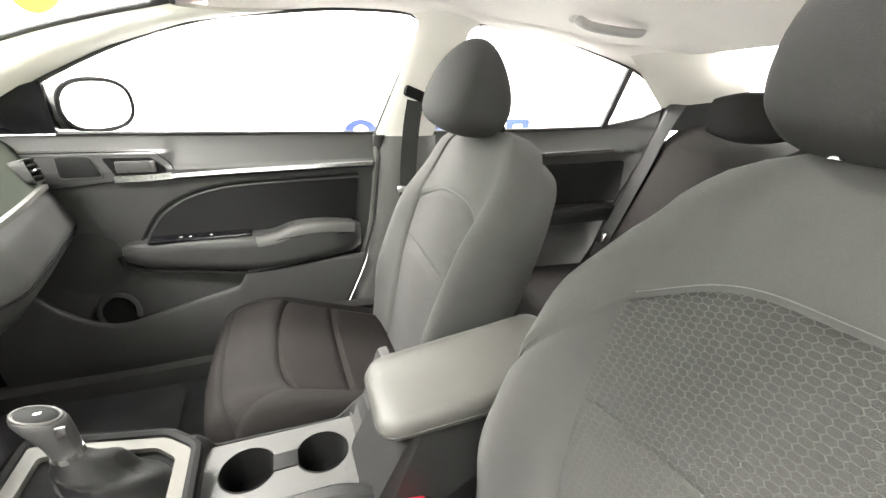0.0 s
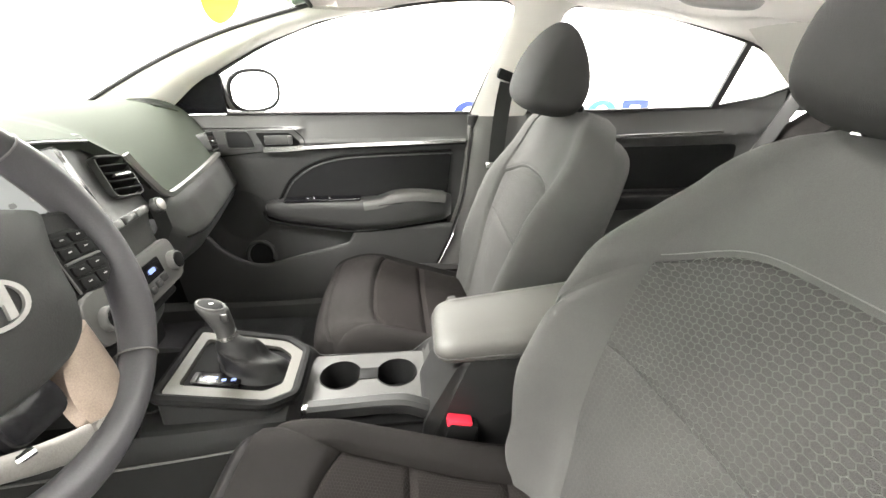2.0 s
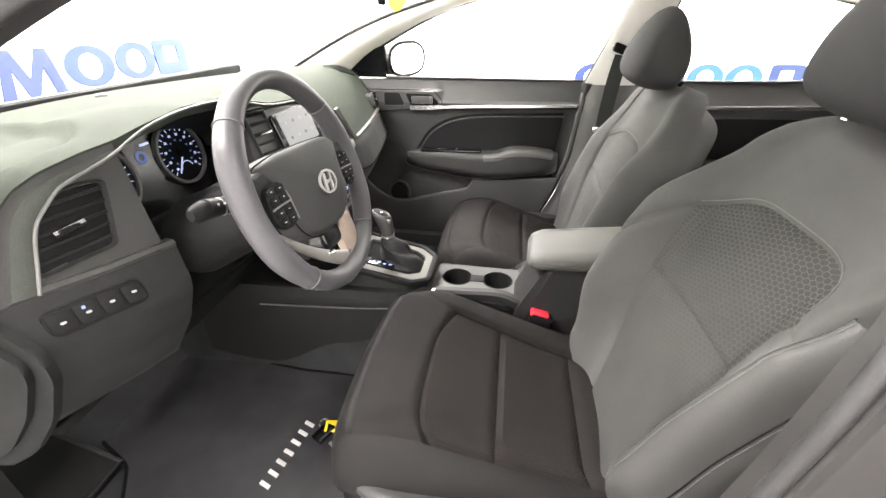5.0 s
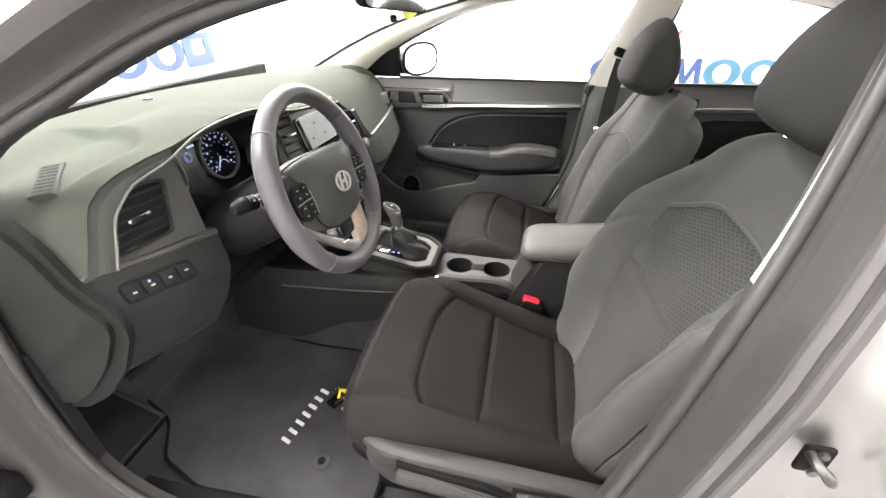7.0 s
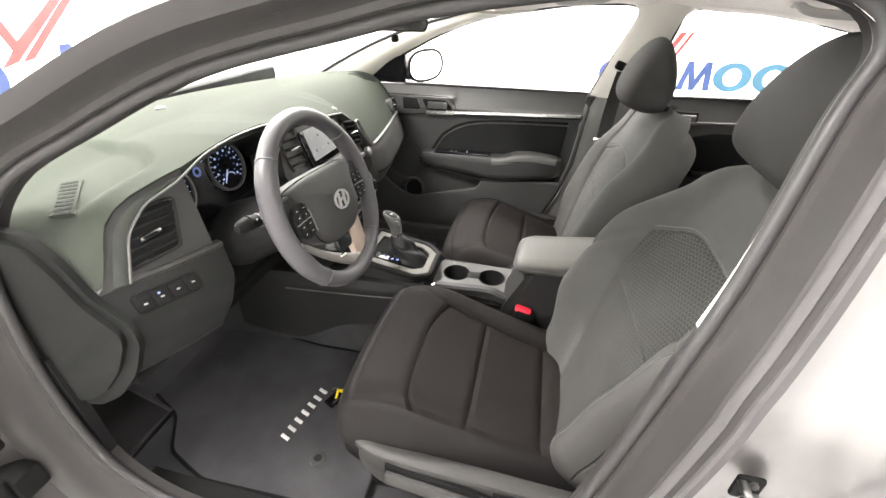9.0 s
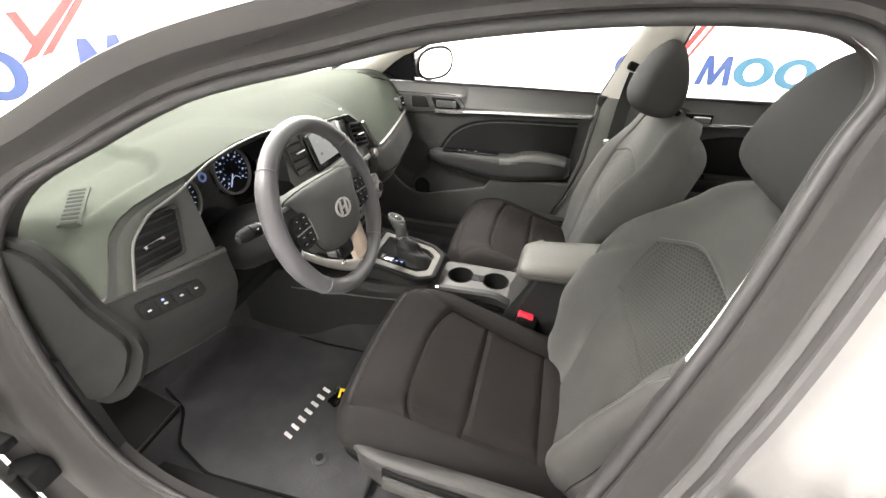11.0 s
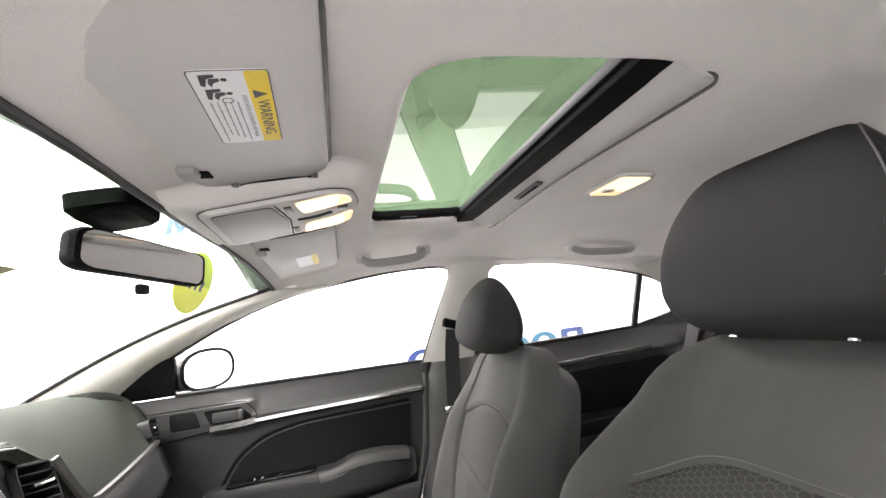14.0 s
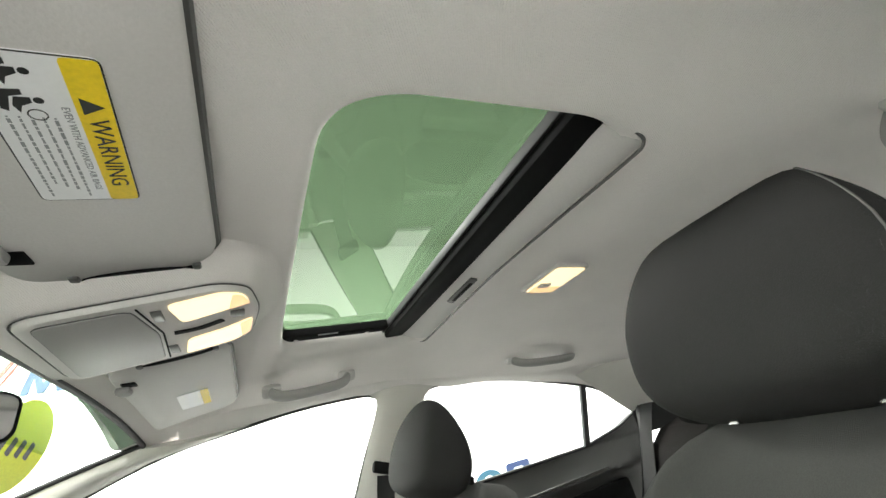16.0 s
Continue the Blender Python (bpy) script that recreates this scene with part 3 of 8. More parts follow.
glass_1 = structure("windscreen", grid(wind_fn, 12, 24), SCREEN_GLASS, "clear laminated windscreen", "window")
glass_1.visible_shadow = False
shade = structure("windscreen_shade_band", grid(lambda s, t: Vector(wind_fn(0.83 + 0.165 * s, 0.02 + 0.96 * t)) + Vector((0.003, 0, -0.003)), 4, 24), BAND_GLASS, "green tinted shade band along the top of the windscreen", "window")
shade.visible_shadow = False
for t in (0.0, 1.0):
    structure("windscreen_seal", tube([Vector(wind_fn(i / 16, t)) for i in range(17)], 0.006, 8), RUBBER, "black rubber strip along the windscreen edge", "seal")
structure("windscreen_seal", tube([Vector(wind_fn(1.0, i / 24)) + Vector((0, 0, -0.004)) for i in range(25)], 0.006, 8), RUBBER, "black rubber strip along the windscreen edge", "seal")

# window outline curves on the passenger side; mirrored for the driver's side
TOP = [(-0.56, 1.050), (-0.454, 1.112), (-0.301, 1.182), (-0.121, 1.243), (0.064, 1.273), (0.197, 1.289), (0.341, 1.294), (0.395, 1.287)]
REARTOP = [(0.556, 1.262), (0.585, 1.282), (0.682, 1.281), (0.892, 1.257), (1.201, 1.191), (1.36, 1.130), (1.470, 1.068)]
REARBOT = [(0.47, 0.976), (0.884, 0.979), (1.18, 0.985), (1.36, 1.018), (1.470, 1.062)]


def on_side(x, z, sgn=1, inset=0.0):
    return Vector((x, sgn * (side_y(z) - inset), z))


OPEN = [(0.388, -0.645, 1.296), (0.345, -0.630, 1.330), (0.2, -0.626, 1.333), (0.019, -0.634, 1.315), (-0.101, -0.643, 1.289), (-0.289, -0.661, 1.243), (-0.45, -0.69, 1.172), (-0.591, -0.719, 1.095), (-0.665, -0.742, 0.98),
        (-0.70, -0.752, 0.80), (-0.705, -0.755, 0.62), (-0.675, -0.755, 0.46), (-0.575, -0.755, 0.365), (-0.40, -0.755, 0.335), (-0.1, -0.755, 0.330), (0.06, -0.755, 0.36), (0.155, -0.758, 0.47), (0.21, -0.762, 0.62), (0.25, -0.765, 0.80), (0.285, -0.760, 0.99), (0.325, -0.722, 1.095), (0.368, -0.668, 1.235)]
DRIVER_EDGE = [(p[0], (p[1], p[2])) for p in OPEN[8::-1]]


def pillar_a(sgn):
    """Trim strip between the windscreen's edge and the door window."""
    def fn(s, t):
        a = Vector(wind_fn(0.02 + 0.98 * s, 1.0 if sgn > 0 else 0.0))
        x = -0.62 + (0.10 + 0.62) * s
        z = lerp(x, [(-0.62, 1.0)] + TOP)
        b = on_side(x, z, sgn, -0.004)
        if sgn < 0:
            q = lerp(x, DRIVER_EDGE)
            b = Vector((x, q[0] - 0.004, q[1]))
        if s > 0.999:
            a.y = b.y * 0.97
        p = a.lerp(b, t)
        bulge = (0.022 if sgn > 0 else 0.002) * math.sin(math.pi * t) * (1 if s < 1 else 0.4)
        return p + Vector((0.25, -sgn * 0.75, -0.45)).normalized() * bulge
    return grid(fn, 22, 8)


structure("pillar_a_trim_right", pillar_a(1), TRIM, "light grey moulded windscreen pillar trim", "pillar trim")
structure("pillar_a_trim_left", pillar_a(-1), TRIM, "light grey moulded windscreen pillar trim", "pillar trim")


def rail(sgn):
    """Roof rail trim between window tops and headliner."""
    pts = [(-0.30, 1.183)] + TOP[3:] + REARTOP[1:-1]

    def fn(s, t):
        x0 = -0.09 if sgn > 0 else 0.02
        x = x0 + (1.30 - x0) * s
        z = lerp(x, [(p[0], p[1]) for p in pts])
        b = on_side(x, z, sgn, -0.006)
        if sgn < 0 and x < 0.385:
            q = lerp(x, DRIVER_EDGE)
            b = Vector((x, q[0] - 0.004, q[1]))
        a = Vector((x, sgn * 0.60, roof_z(x, sgn * 0.60) - 0.001))
        return a.lerp(b, t) + Vector((0, -sgn * 0.006, -0.004)) * (math.sin(math.pi * t) if sgn > 0 else 0)
    return grid(fn, 32, 5)


structure("roof_rail_trim_right", rail(1), LINER, "light grey knitted roof rail covering above the windows", "headliner")
structure("roof_rail_trim_left", rail(-1), LINER, "light grey knitted roof rail covering above the windows", "headliner")


def pillar_b(sgn):
    """Upper B-pillar trim between front and rear windows."""
    def fn(s, t):
        z = 0.965 + (1.30 - 0.965) * s
        xf = lerp(z, [(0.965, 0.304), (1.116, 0.356), (1.255, 0.405), (1.285, 0.402), (1.30, 0.37)])
        if sgn < 0:
            xf = lerp(z, [(0.965, 0.272), (1.095, 0.318), (1.16, 0.345), (1.235, 0.376), (1.28, 0.402), (1.30, 0.405)])
        xr = lerp(z, [(0.965, 0.50), (1.20, 0.54), (1.26, 0.556), (1.285, 0.59), (1.30, 0.64)])
        x = xf + (xr - xf) * t
        return on_side(x, z, sgn, 0.004 + 0.022 * math.sin(math.pi * t) ** 0.6)
    return grid(fn, 16, 10)


def pillar_b_low(sgn):
    def fn(s, t):
        z = 0.30 + (0.968 - 0.30) * s
        xf = lerp(z, [(0.30, 0.07), (0.40, 0.175), (0.55, 0.245), (0.69, 0.285), (0.968, 0.318)])
        xr = lerp(z, [(0.30, 0.42), (0.69, 0.47), (0.968, 0.50)])
        x = xf + (xr - xf) * t
        y = lerp(z, [(0.30, 0.715), (0.66, 0.715), (0.70, 0.708), (0.9, 0.725), (0.968, 0.752)])
        return Vector((x, sgn * (y - 0.026 * math.sin(math.pi * t) ** 0.5), z))
    return grid(fn, 24, 10)


for sgn, side in ((1, "right"), (-1, "left")):
    structure("pillar_b_trim_" + side, pillar_b(sgn), TRIM, "light grey upper centre pillar trim", "pillar trim")
    structure("pillar_b_lower_" + side, pillar_b_low(sgn), PILLAR_LOW, "charcoal lower centre pillar trim", "pillar trim")


def pillar_c(sgn, low):
    """Rear quarter trim between the side window and the rear window; low: the dark part below it."""
    A, B = Vector((1.10, 0.62, roof_z(1.10, 0.62))), Vector((1.455, 0.575, 1.252))
    C, D = Vector((1.44, 0.735, 1.058)), Vector((1.73, 0.575, 1.110))
    E, F = Vector((1.44, 0.730, 0.975)), Vector((1.85, 0.60, 0.975))

    def fn(s, t):
        p = C.lerp(D, t).lerp(E.lerp(F, t), s) if low else A.lerp(B, t).lerp(C.lerp(D, t), s)
        p = p + Vector((-0.3, -1, 0.2)).normalized() * (0.0 if low else 0.02 * math.sin(math.pi * s) * math.sin(math.pi * t))
        return Vector((p.x, sgn * p.y, p.z))
    return grid(fn, 10, 10)


for sgn, side in ((1, "right"), (-1, "left")):
    structure("pillar_c_trim_" + side, pillar_c(sgn, False), TRIM, "light grey rear quarter pillar trim", "pillar trim")
    structure("pillar_c_lower_" + side, pillar_c(sgn, True), PLASTIC_MID, "charcoal lower rear quarter trim", "pillar trim")
structure("parcel_shelf", rbox((1.745, 0, 0.962), (0.46, 1.36, 0.03), 0.012), CARPET, "black carpeted parcel shelf behind the rear bench", "shelf")
rear_glass = structure("rear_window", grid(lambda s, t: (1.452 + 0.45 * s, (-0.575 - 0.02 * s) + (1.15 + 0.04 * s) * t, 1.256 - 0.25 * s + 0.012 * math.sin(math.pi * s)), 6, 12), CLEAR, "clear rear window", "window")
rear_glass.visible_shadow = False


# ---- driver's side opening and body ----
loop_pts = smooth_line(OPEN, 5, True)
loop_mid = Vector((-0.12, -0.72, 0.85))


def opening_band(offsets, first=0, last=None):
    """A band swept round the door opening: each offset is (outward in the plane, away from the car)."""
    loops = []
    n = len(loop_pts)
    for i in range(first, last or n):
        p = loop_pts[i % n]
        d = (loop_pts[(i + 1) % n] - loop_pts[(i - 1) % n]).normalized()
        z_out = Vector((0, -1, 0.394)).normalized() if p.z > 1.0 else Vector((0, -1, 0.1)).normalized()
        side = d.cross(z_out).normalized()
        if side.dot(p - loop_mid) < 0:
            side = -side
        wide = 1.0 - 0.62 * min(max((p.x - 0.0) / 0.25, 0.0), 1.0)
        # the flange is slim along the windscreen pillar and the roof
        slim = min(max((p.z - 0.95) / 0.2, 0.0), 1.0)
        wide = wide * (1 - slim) + min(wide, 0.44) * slim
        loops.append([p + side * a * wide + z_out * b for a, b in offsets])
    if last is None:
        loops.append(loops[0])
    bm = loft(loops, False, False)
    bmesh.ops.remove_doubles(bm, verts=bm.verts, dist=1e-6)
    return bm


# flange in the darkened copy of the body paint, shade included in its colour
structure("body_opening_left", opening_band([(0.004, -0.03), (0.006, 0.004), (0.012, 0.010), (0.030, 0.012), (0.040, 0.020), (0.044, 0.036), (0.052, 0.046), (0.075, 0.052), (0.10, 0.056), (0.118, 0.046), (0.128, 0.02)]), PAINT_SHADED, "grey door opening flange of the car body, paint darkened as if shaded", "door frame")
seal_a = [p + (loop_mid - p).normalized() * 0.002 for p in loop_pts]
structure("door_seal", tube(seal_a, 0.008, 10, True, (0.02, 1, 0.03)), RUBBER, "black rubber door seal round the opening", "seal")
structure("door_seal", opening_band([(0.043, 0.026), (0.0445, 0.0365), (0.048, 0.0385), (0.051, 0.034)]), MATTE, "thin black outer door seal", "seal")


# same paint as the opening flange, with the brighter light put into its colour
structure("pillar_b_flange_left", opening_band([(0.058, 0.030), (0.060, 0.0485), (0.066, 0.0515), (0.076, 0.0545), (0.082, 0.052), (0.084, 0.040), (0.092, 0.040), (0.094, 0.0585), (0.102, 0.061), (0.120, 0.061), (0.134, 0.050)], 78, 112), PAINT_LIT, "grey flange of the centre pillar, paint lightened as if lit", "door frame")
structure("pillar_b_seal_left", opening_band([(0.083, 0.045), (0.084, 0.052), (0.0905, 0.054), (0.093, 0.046)], 78, 112), MATTE, "thin black seal line along the centre pillar", "seal")

edge_run = [loop_pts[i % len(loop_pts)] for i in range(97, 112)]
edge_top = max(p.z for p in edge_run)
edge_low = min(p.z for p in edge_run)
edge_wide = [0.35 + 0.65 * (edge_top - p.z) / (edge_top - edge_low) for p in edge_run]
structure("pillar_b_edge_left", loft([[p + Vector((a, b * w, 0)) for a, b in ((0.002, -0.003), (-0.001, 0.000), (-0.002, 0.005), (-0.001, 0.022))] for p, w in zip(edge_run, edge_wide)], False, False), TRIM, "light grey edge of the upper centre pillar trim", "pillar trim")


def b_face():
    """Painted outer face of the centre pillar, with the step where the open door would close."""
    back = [(p[2], p[0]) for p in OPEN[15:]] + [(1.30, 0.388)]

    def fn(s, t):
        z = 0.34 + (1.285 - 0.34) * s
        x0 = lerp(z, back) + 0.046
        w = lerp(z, [(0.34, 0.22), (0.95, 0.24), (1.05, 0.22), (1.285, 0.16)])
        y0 = -(side_y(z) if z > 0.99 else 0.762) - 0.014
        x = x0 + w * t
        dy = soft(t, [(0, 0.0), (0.05, 0.011), (0.10, 0.013), (0.20, 0.011), (0.36, 0.026), (0.52, 0.037), (1.0, 0.040)])
        return Vector((x, y0 - dy, z))
    return grid(fn, 40, 24)


structure("pillar_b_face_left", b_face(), PAINT, "glossy grey metallic centre pillar face", "car body")
striker = thing("door_striker", "steel door striker on the centre pillar", "door striker")
part("striker_plate", rbox((0.366, -0.806, 0.902), (0.026, 0.006, 0.034), 0.003), MATTE, striker)
part("striker_loop", tube(smooth_line([(0.358, -0.806, 0.912), (0.358, -0.822, 0.912), (0.367, -0.826, 0.905), (0.374, -0.822, 0.894), (0.374, -0.806, 0.894)], 4), 0.0045, 10), STEEL, striker, "polished striker loop")
for z in (0.914, 0.890):
    part("bolt", disc((0.366, -0.810, z), (0, -1, 0), 0.0045, 0.004, 6), STEEL, striker)


# ---- outer rear door and front wing on the driver's side ----
def rear_door_outside():
    d = thing("rear_door_outside", "closed grey metallic rear car door, seen from outside", "car door")

    def fn(s, t):
        z = 0.34 + (0.985 - 0.34) * s
        xf = lerp(z, [(0.34, 0.44), (0.5, 0.51), (0.8, 0.575), (0.985, 0.59)])
        x = xf + (1.42 - xf) * t
        y = -0.815 - 0.045 * math.sin(math.pi * min(s * 1.05, 1)) - 0.018 * math.exp(-((s - 0.72) / 0.06) ** 2) + 0.05 * s * s
        y += 0.03 * max(0, 0.06 - t) / 0.06
        return Vector((x, y, z))
    part("outer_panel", grid(fn, 40, 30, thick=lambda s, t: fn(s, t) + Vector((0, 0.03, 0))), PAINT, d)

    def frame_fn(s, t):
        z = 0.985 + (1.31 - 0.985) * s
        xf = lerp(z, [(0.985, 0.52), (1.15, 0.52), (1.31, 0.53)])
        return Vector((xf + 0.06 * t, -side_y(z) - 0.045, z))
    part("window_frame", grid(frame_fn, 10, 2, thick=lambda s, t: frame_fn(s, t) + Vector((0, 0.025, 0))), BLACK, d, "gloss black window frame")

    def gl(s, t):
        z = 0.985 + (lerp(0.45 + 0.98 * t, [(p[0], p[1] + 0.012) for p in REARTOP]) - 0.985) * s
        return Vector((0.45 + 0.98 * t, -side_y(z) - 0.035, z))
    pane = part("pane", grid(gl, 6, 14), CLEAR, d, "clear window glass")
    pane.visible_shadow = False
    handle_pts = smooth_line([(0.44, -0.872, 0.86), (0.47, -0.905, 0.865), (0.56, -0.908, 0.865), (0.60, -0.878, 0.86)], 5)
    part("door_handle", sweep(handle_pts, ring_section(0.012, 10, 1.3)), CHROME, d, "chrome pull handle")
    return d


rear_door_outside()


def wing():
    w = thing("front_wing", "grey metallic front wing beside the open door gap", "car wing")

    def fn(s, t):
        z = 0.16 + 0.82 * s
        x = -0.81 - 0.42 * t - 0.02 * s
        return Vector((x, -0.84 - 0.05 * math.sin(math.pi * s) + 0.04 * s, z))
    part("outer_panel", grid(fn, 16, 8, thick=lambda s, t: fn(s, t) + Vector((0, 0.02, 0))), PAINT, w)

    def jamb(s, t):
        z = 0.16 + 0.82 * s
        return Vector((-0.835 + 0.10 * t, -0.84 + 0.085 * t, z))
    part("hinge_pillar", grid(jamb, 12, 4, thick=lambda s, t: jamb(s, t) + Vector((-0.02, 0.02, 0))), PAINT_SHADED, w, "grey hinge pillar, paint darkened as if shaded")
    for z in (0.50, 0.80):
        h = part("hinge", rbox((-0.80, -0.835, z), (0.07, 0.05, 0.06), 0.008), MATTE, w, "black steel door hinge")
        part("hinge_pin", disc((-0.785, -0.868, z - 0.04), (0, 0, 1), 0.01, 0.08, 14), MATTE, h)
    part("check_strap", rbox((-0.80, -0.85, 0.64), (0.12, 0.03, 0.025), 0.006), MATTE, w, "black door check strap")
    part("wiring_boot", tube(smooth_line([(-0.78, -0.82, 0.70), (-0.82, -0.87, 0.70), (-0.90, -0.90, 0.70)], 5), 0.018, 10), RUBBER, w, "black rubber wiring boot")
    return w


wing()
structure("door_sill", grid(lambda s, t: (-0.70 + 0.86 * s, -0.80 + 0.12 * t, 0.318 + 0.012 * math.sin(math.pi * t) + 0.04 * max(0, abs(2 * s - 1) - 0.86)), 16, 6, thick=lambda s, t: (-0.70 + 0.86 * s, -0.80 + 0.12 * t, 0.26)), PLASTIC_LO, "black plastic sill cover at the door opening", "sill")
structure("door_sill", grid(lambda s, t: (-0.95 + 1.95 * s, 0.675 + 0.11 * t, 0.318 + 0.014 * math.sin(math.pi * t)), 8, 8, thick=lambda s, t: (-0.95 + 1.95 * s, 0.675 + 0.11 * t, 0.255)), PLASTIC, "charcoal plastic sill cover under the passenger door", "sill")
structure("rocker_panel", grid(lambda s, t: (-0.84 + 2.2 * s, -0.80 - 0.06 * math.sin(math.pi * t * 0.6), 0.335 - 0.20 * t), 8, 8, thick=lambda s, t: (-0.84 + 2.2 * s, -0.77, 0.335 - 0.20 * t)), PAINT, "grey metallic rocker panel under the doors", "car body")


# ---- dashboard ----
def dash():
    d = thing("dashboard", "charcoal moulded dashboard with silver trim lines", "dashboard")

    # front lip of the soft pad as a function of y
    LIP = [(-0.722, (-0.530, 0.918)), (-0.705, (-0.522, 0.930)), (-0.69, (-0.521, 0.962)), (-0.665, (-0.5215, 1.012)), (-0.64, (-0.519, 1.031)), (-0.61, (-0.514, 1.042)), (-0.555, (-0.504, 1.052)), (-0.51, (-0.498, 1.056)), (-0.46, (-0.492, 1.066)), (-0.38, (-0.487, 1.076)), (-0.28, (-0.489, 1.072)), (-0.20, (-0.498, 1.055)), (-0.12, (-0.492, 1.036)), (0.0, (-0.482, 1.026)), (0.10, (-0.48, 1.012)), (0.165, (-0.452, 0.955)), (0.205, (-0.432, 0.888)), (0.26, (-0.434, 0.880)), (0.45, (-0.458, 0.881)), (0.60, (-0.484, 0.880)), (0.735, (-0.515, 0.868))]
    # left border of the raised instrument hood across the pad
    HOOD = [(-0.80, -0.390), (-0.70, -0.425), (-0.63, -0.458), (-0.575, -0.500), (-0.549, -0.530), (-0.52, -0.565), (-0.50, -0.58)]

    def pad(s, t):
        y = -0.722 + 1.457 * t
        lx, lz = lerp(y, LIP)
        back = Vector((-1.10 + 0.25 * (y / 0.7) ** 2, y, 1.020))
        crest = Vector((-0.80 + 0.10 * (y / 0.7) ** 2, y, 1.046 - 0.012 * (y / 0.7) ** 2))
        front = Vector((lx, y, lz))
        # bulge so that the pad rolls over to its lip
        if s < 0.45:
            p = back.lerp(crest, s / 0.45)
            p.z += 0.004 * math.sin(math.pi * s / 0.45)
        else:
            k = (s - 0.45) / 0.55
            p = crest.lerp(front, k)
            drop = max(crest.z - lz, 0.0)
            p.z += drop * (k - k ** 3.2) * 0.9 + 0.010 * math.sin(math.pi * k)
        if s > 0.2 and y < -0.3:
            low = 1.0 - soft(y - lerp(p.x, HOOD), [(-0.012, 0.0), (0.012, 1.0)])
            p.z -= 0.019 * low * soft(s, [(0.2, 0.0), (0.42, 1.0), (0.78, 1.0), (0.92, 0.0)])
        if y < -0.66:
            p.z -= 0.35 * (-0.66 - y) ** 2 / 0.08
        if y > 0.66:
            p.z -= 0.2 * (y - 0.66) ** 2 / 0.07
        return p
    part("soft_pad", grid(pad, 44, 170, thick=lambda s, t: pad(s, t) + Vector((-0.01 if s > 0.9 else 0, 0, -0.018))), PAD, d, "soft grey-green grained pad")

    # bright line along the pad's lip
    lip_line = smooth_line([(-0.508, -0.674, 0.912), (-0.509, -0.660, 0.945), (-0.510, -0.643, 0.983), (-0.508, -0.622, 1.004), (-0.505, -0.596, 1.021), (-0.497, -0.555, 1.032), (-0.493, -0.525, 1.040)] + [(x + 0.003, y, z - 0.004) for y, (x, z) in LIP if -0.50 < y < 0.16], 5)
    part("trim_line", tube(lip_line, 0.0022, 8), SATIN, d, "thin silver line along the instrument hood")
    strip = smooth_line([(-0.452, 0.150, 0.975), (-0.436, 0.178, 0.915), (-0.428, 0.205, 0.882), (-0.430, 0.26, 0.877), (-0.454, 0.45, 0.878), (-0.480, 0.60, 0.878), (-0.498, 0.68, 0.872)], 5)
    part("trim_strip", sweep(strip, [(-0.004, -0.006), (0.005, -0.005), (0.005, 0.005), (-0.004, 0.006)]), DASH_STRIP, d, "silver trim strip above the glove box")

    # lower front, passenger side: glove box
    def glove(s, t):
        y = 0.19 + 0.545 * t
        lx, lz = lerp(y, LIP)
        prof = [(0.0, (lx - 0.004, lz - 0.006)), (0.18, (lx + 0.012, lz - 0.03)), (0.45, (lx + 0.035, lz - 0.10)), (0.62, (lx + 0.01, lz - 0.155)), (0.75, (lx - 0.05, lz - 0.20)), (1.0, (lx - 0.30, lz - 0.30))]
        x, z = lerp(s, prof)
        x -= 0.05 * max(0.0, 0.30 - y) / 0.11 * s
        return Vector((x, y, z))
    part("glove_box", grid(glove, 22, 20, thick=lambda s, t: glove(s, t) + Vector((-0.03, 0, 0))), PLASTIC, d, "charcoal glove box front")
    part("glove_box_seam", tube([glove(0.47, k / 20) + Vector((0.002, 0, 0)) for k in range(1, 20)], 0.002, 6), MATTE, d)

    # centre stack
    def stack(s, t):
        # s: down, t: across
        half = lerp(s, [(0, 0.165), (0.12, 0.190), (0.3, 0.215), (0.55, 0.165), (1.0, 0.135)])
        y = -0.02 + half * (2 * t - 1)
        x = lerp(s, [(0, -0.495), (0.30, -0.462), (0.42, -0.428), (0.47, -0.432), (0.75, -0.405), (1.0, -0.43)])
        z = lerp(s, [(0, 1.025), (0.30, 0.925), (0.42, 0.872), (0.47, 0.858), (0.75, 0.76), (1.0, 0.66)])
        z -= 0.012 * max(0, t - 0.6) / 0.4 * (1 if s < 0.4 else 0.3)
        x -= 0.02 * (2 * t - 1) ** 2
        return Vector((x, y, z))
    part("centre_housing", grid(stack, 24, 16, thick=lambda s, t: stack(s, t) + Vector((-0.09, 0, 0))), PLASTIC, d, "charcoal centre stack housing")

    def facing(p0, p1, p2, off=0.0):
        """Frame on the stack from three corners: origin, right, up."""
        o, a, b = Vector(p0), Vector(p1), Vector(p2)
        ax, bx = (a - o).normalized(), (b - o)
        bx = (bx - ax * bx.dot(ax)).normalized()
        return o + ax.cross(bx) * off, ax, bx

    S = lambda s, t: stack(s, t)
    o, ax, bx = facing(S(0.30, 0.25), S(0.30, 0.61), S(0.02, 0.25), 0.004)
    part("screen_bezel", prism(round_poly([(-0.012, -0.012), (0.165, -0.012), (0.165, 0.088), (-0.012, 0.088)], 0.010), (o, ax, bx), 0.006, 0.002), BLACK, d, "gloss black screen surround")
    scr = part("touch_screen", prism(rect(0.142, 0.080, 0.004, 2, 0.077, 0.045), (o + ax.cross(bx) * 0.0065, ax, bx), 0.002), DISPLAY, d, "lit pale grey touch screen")
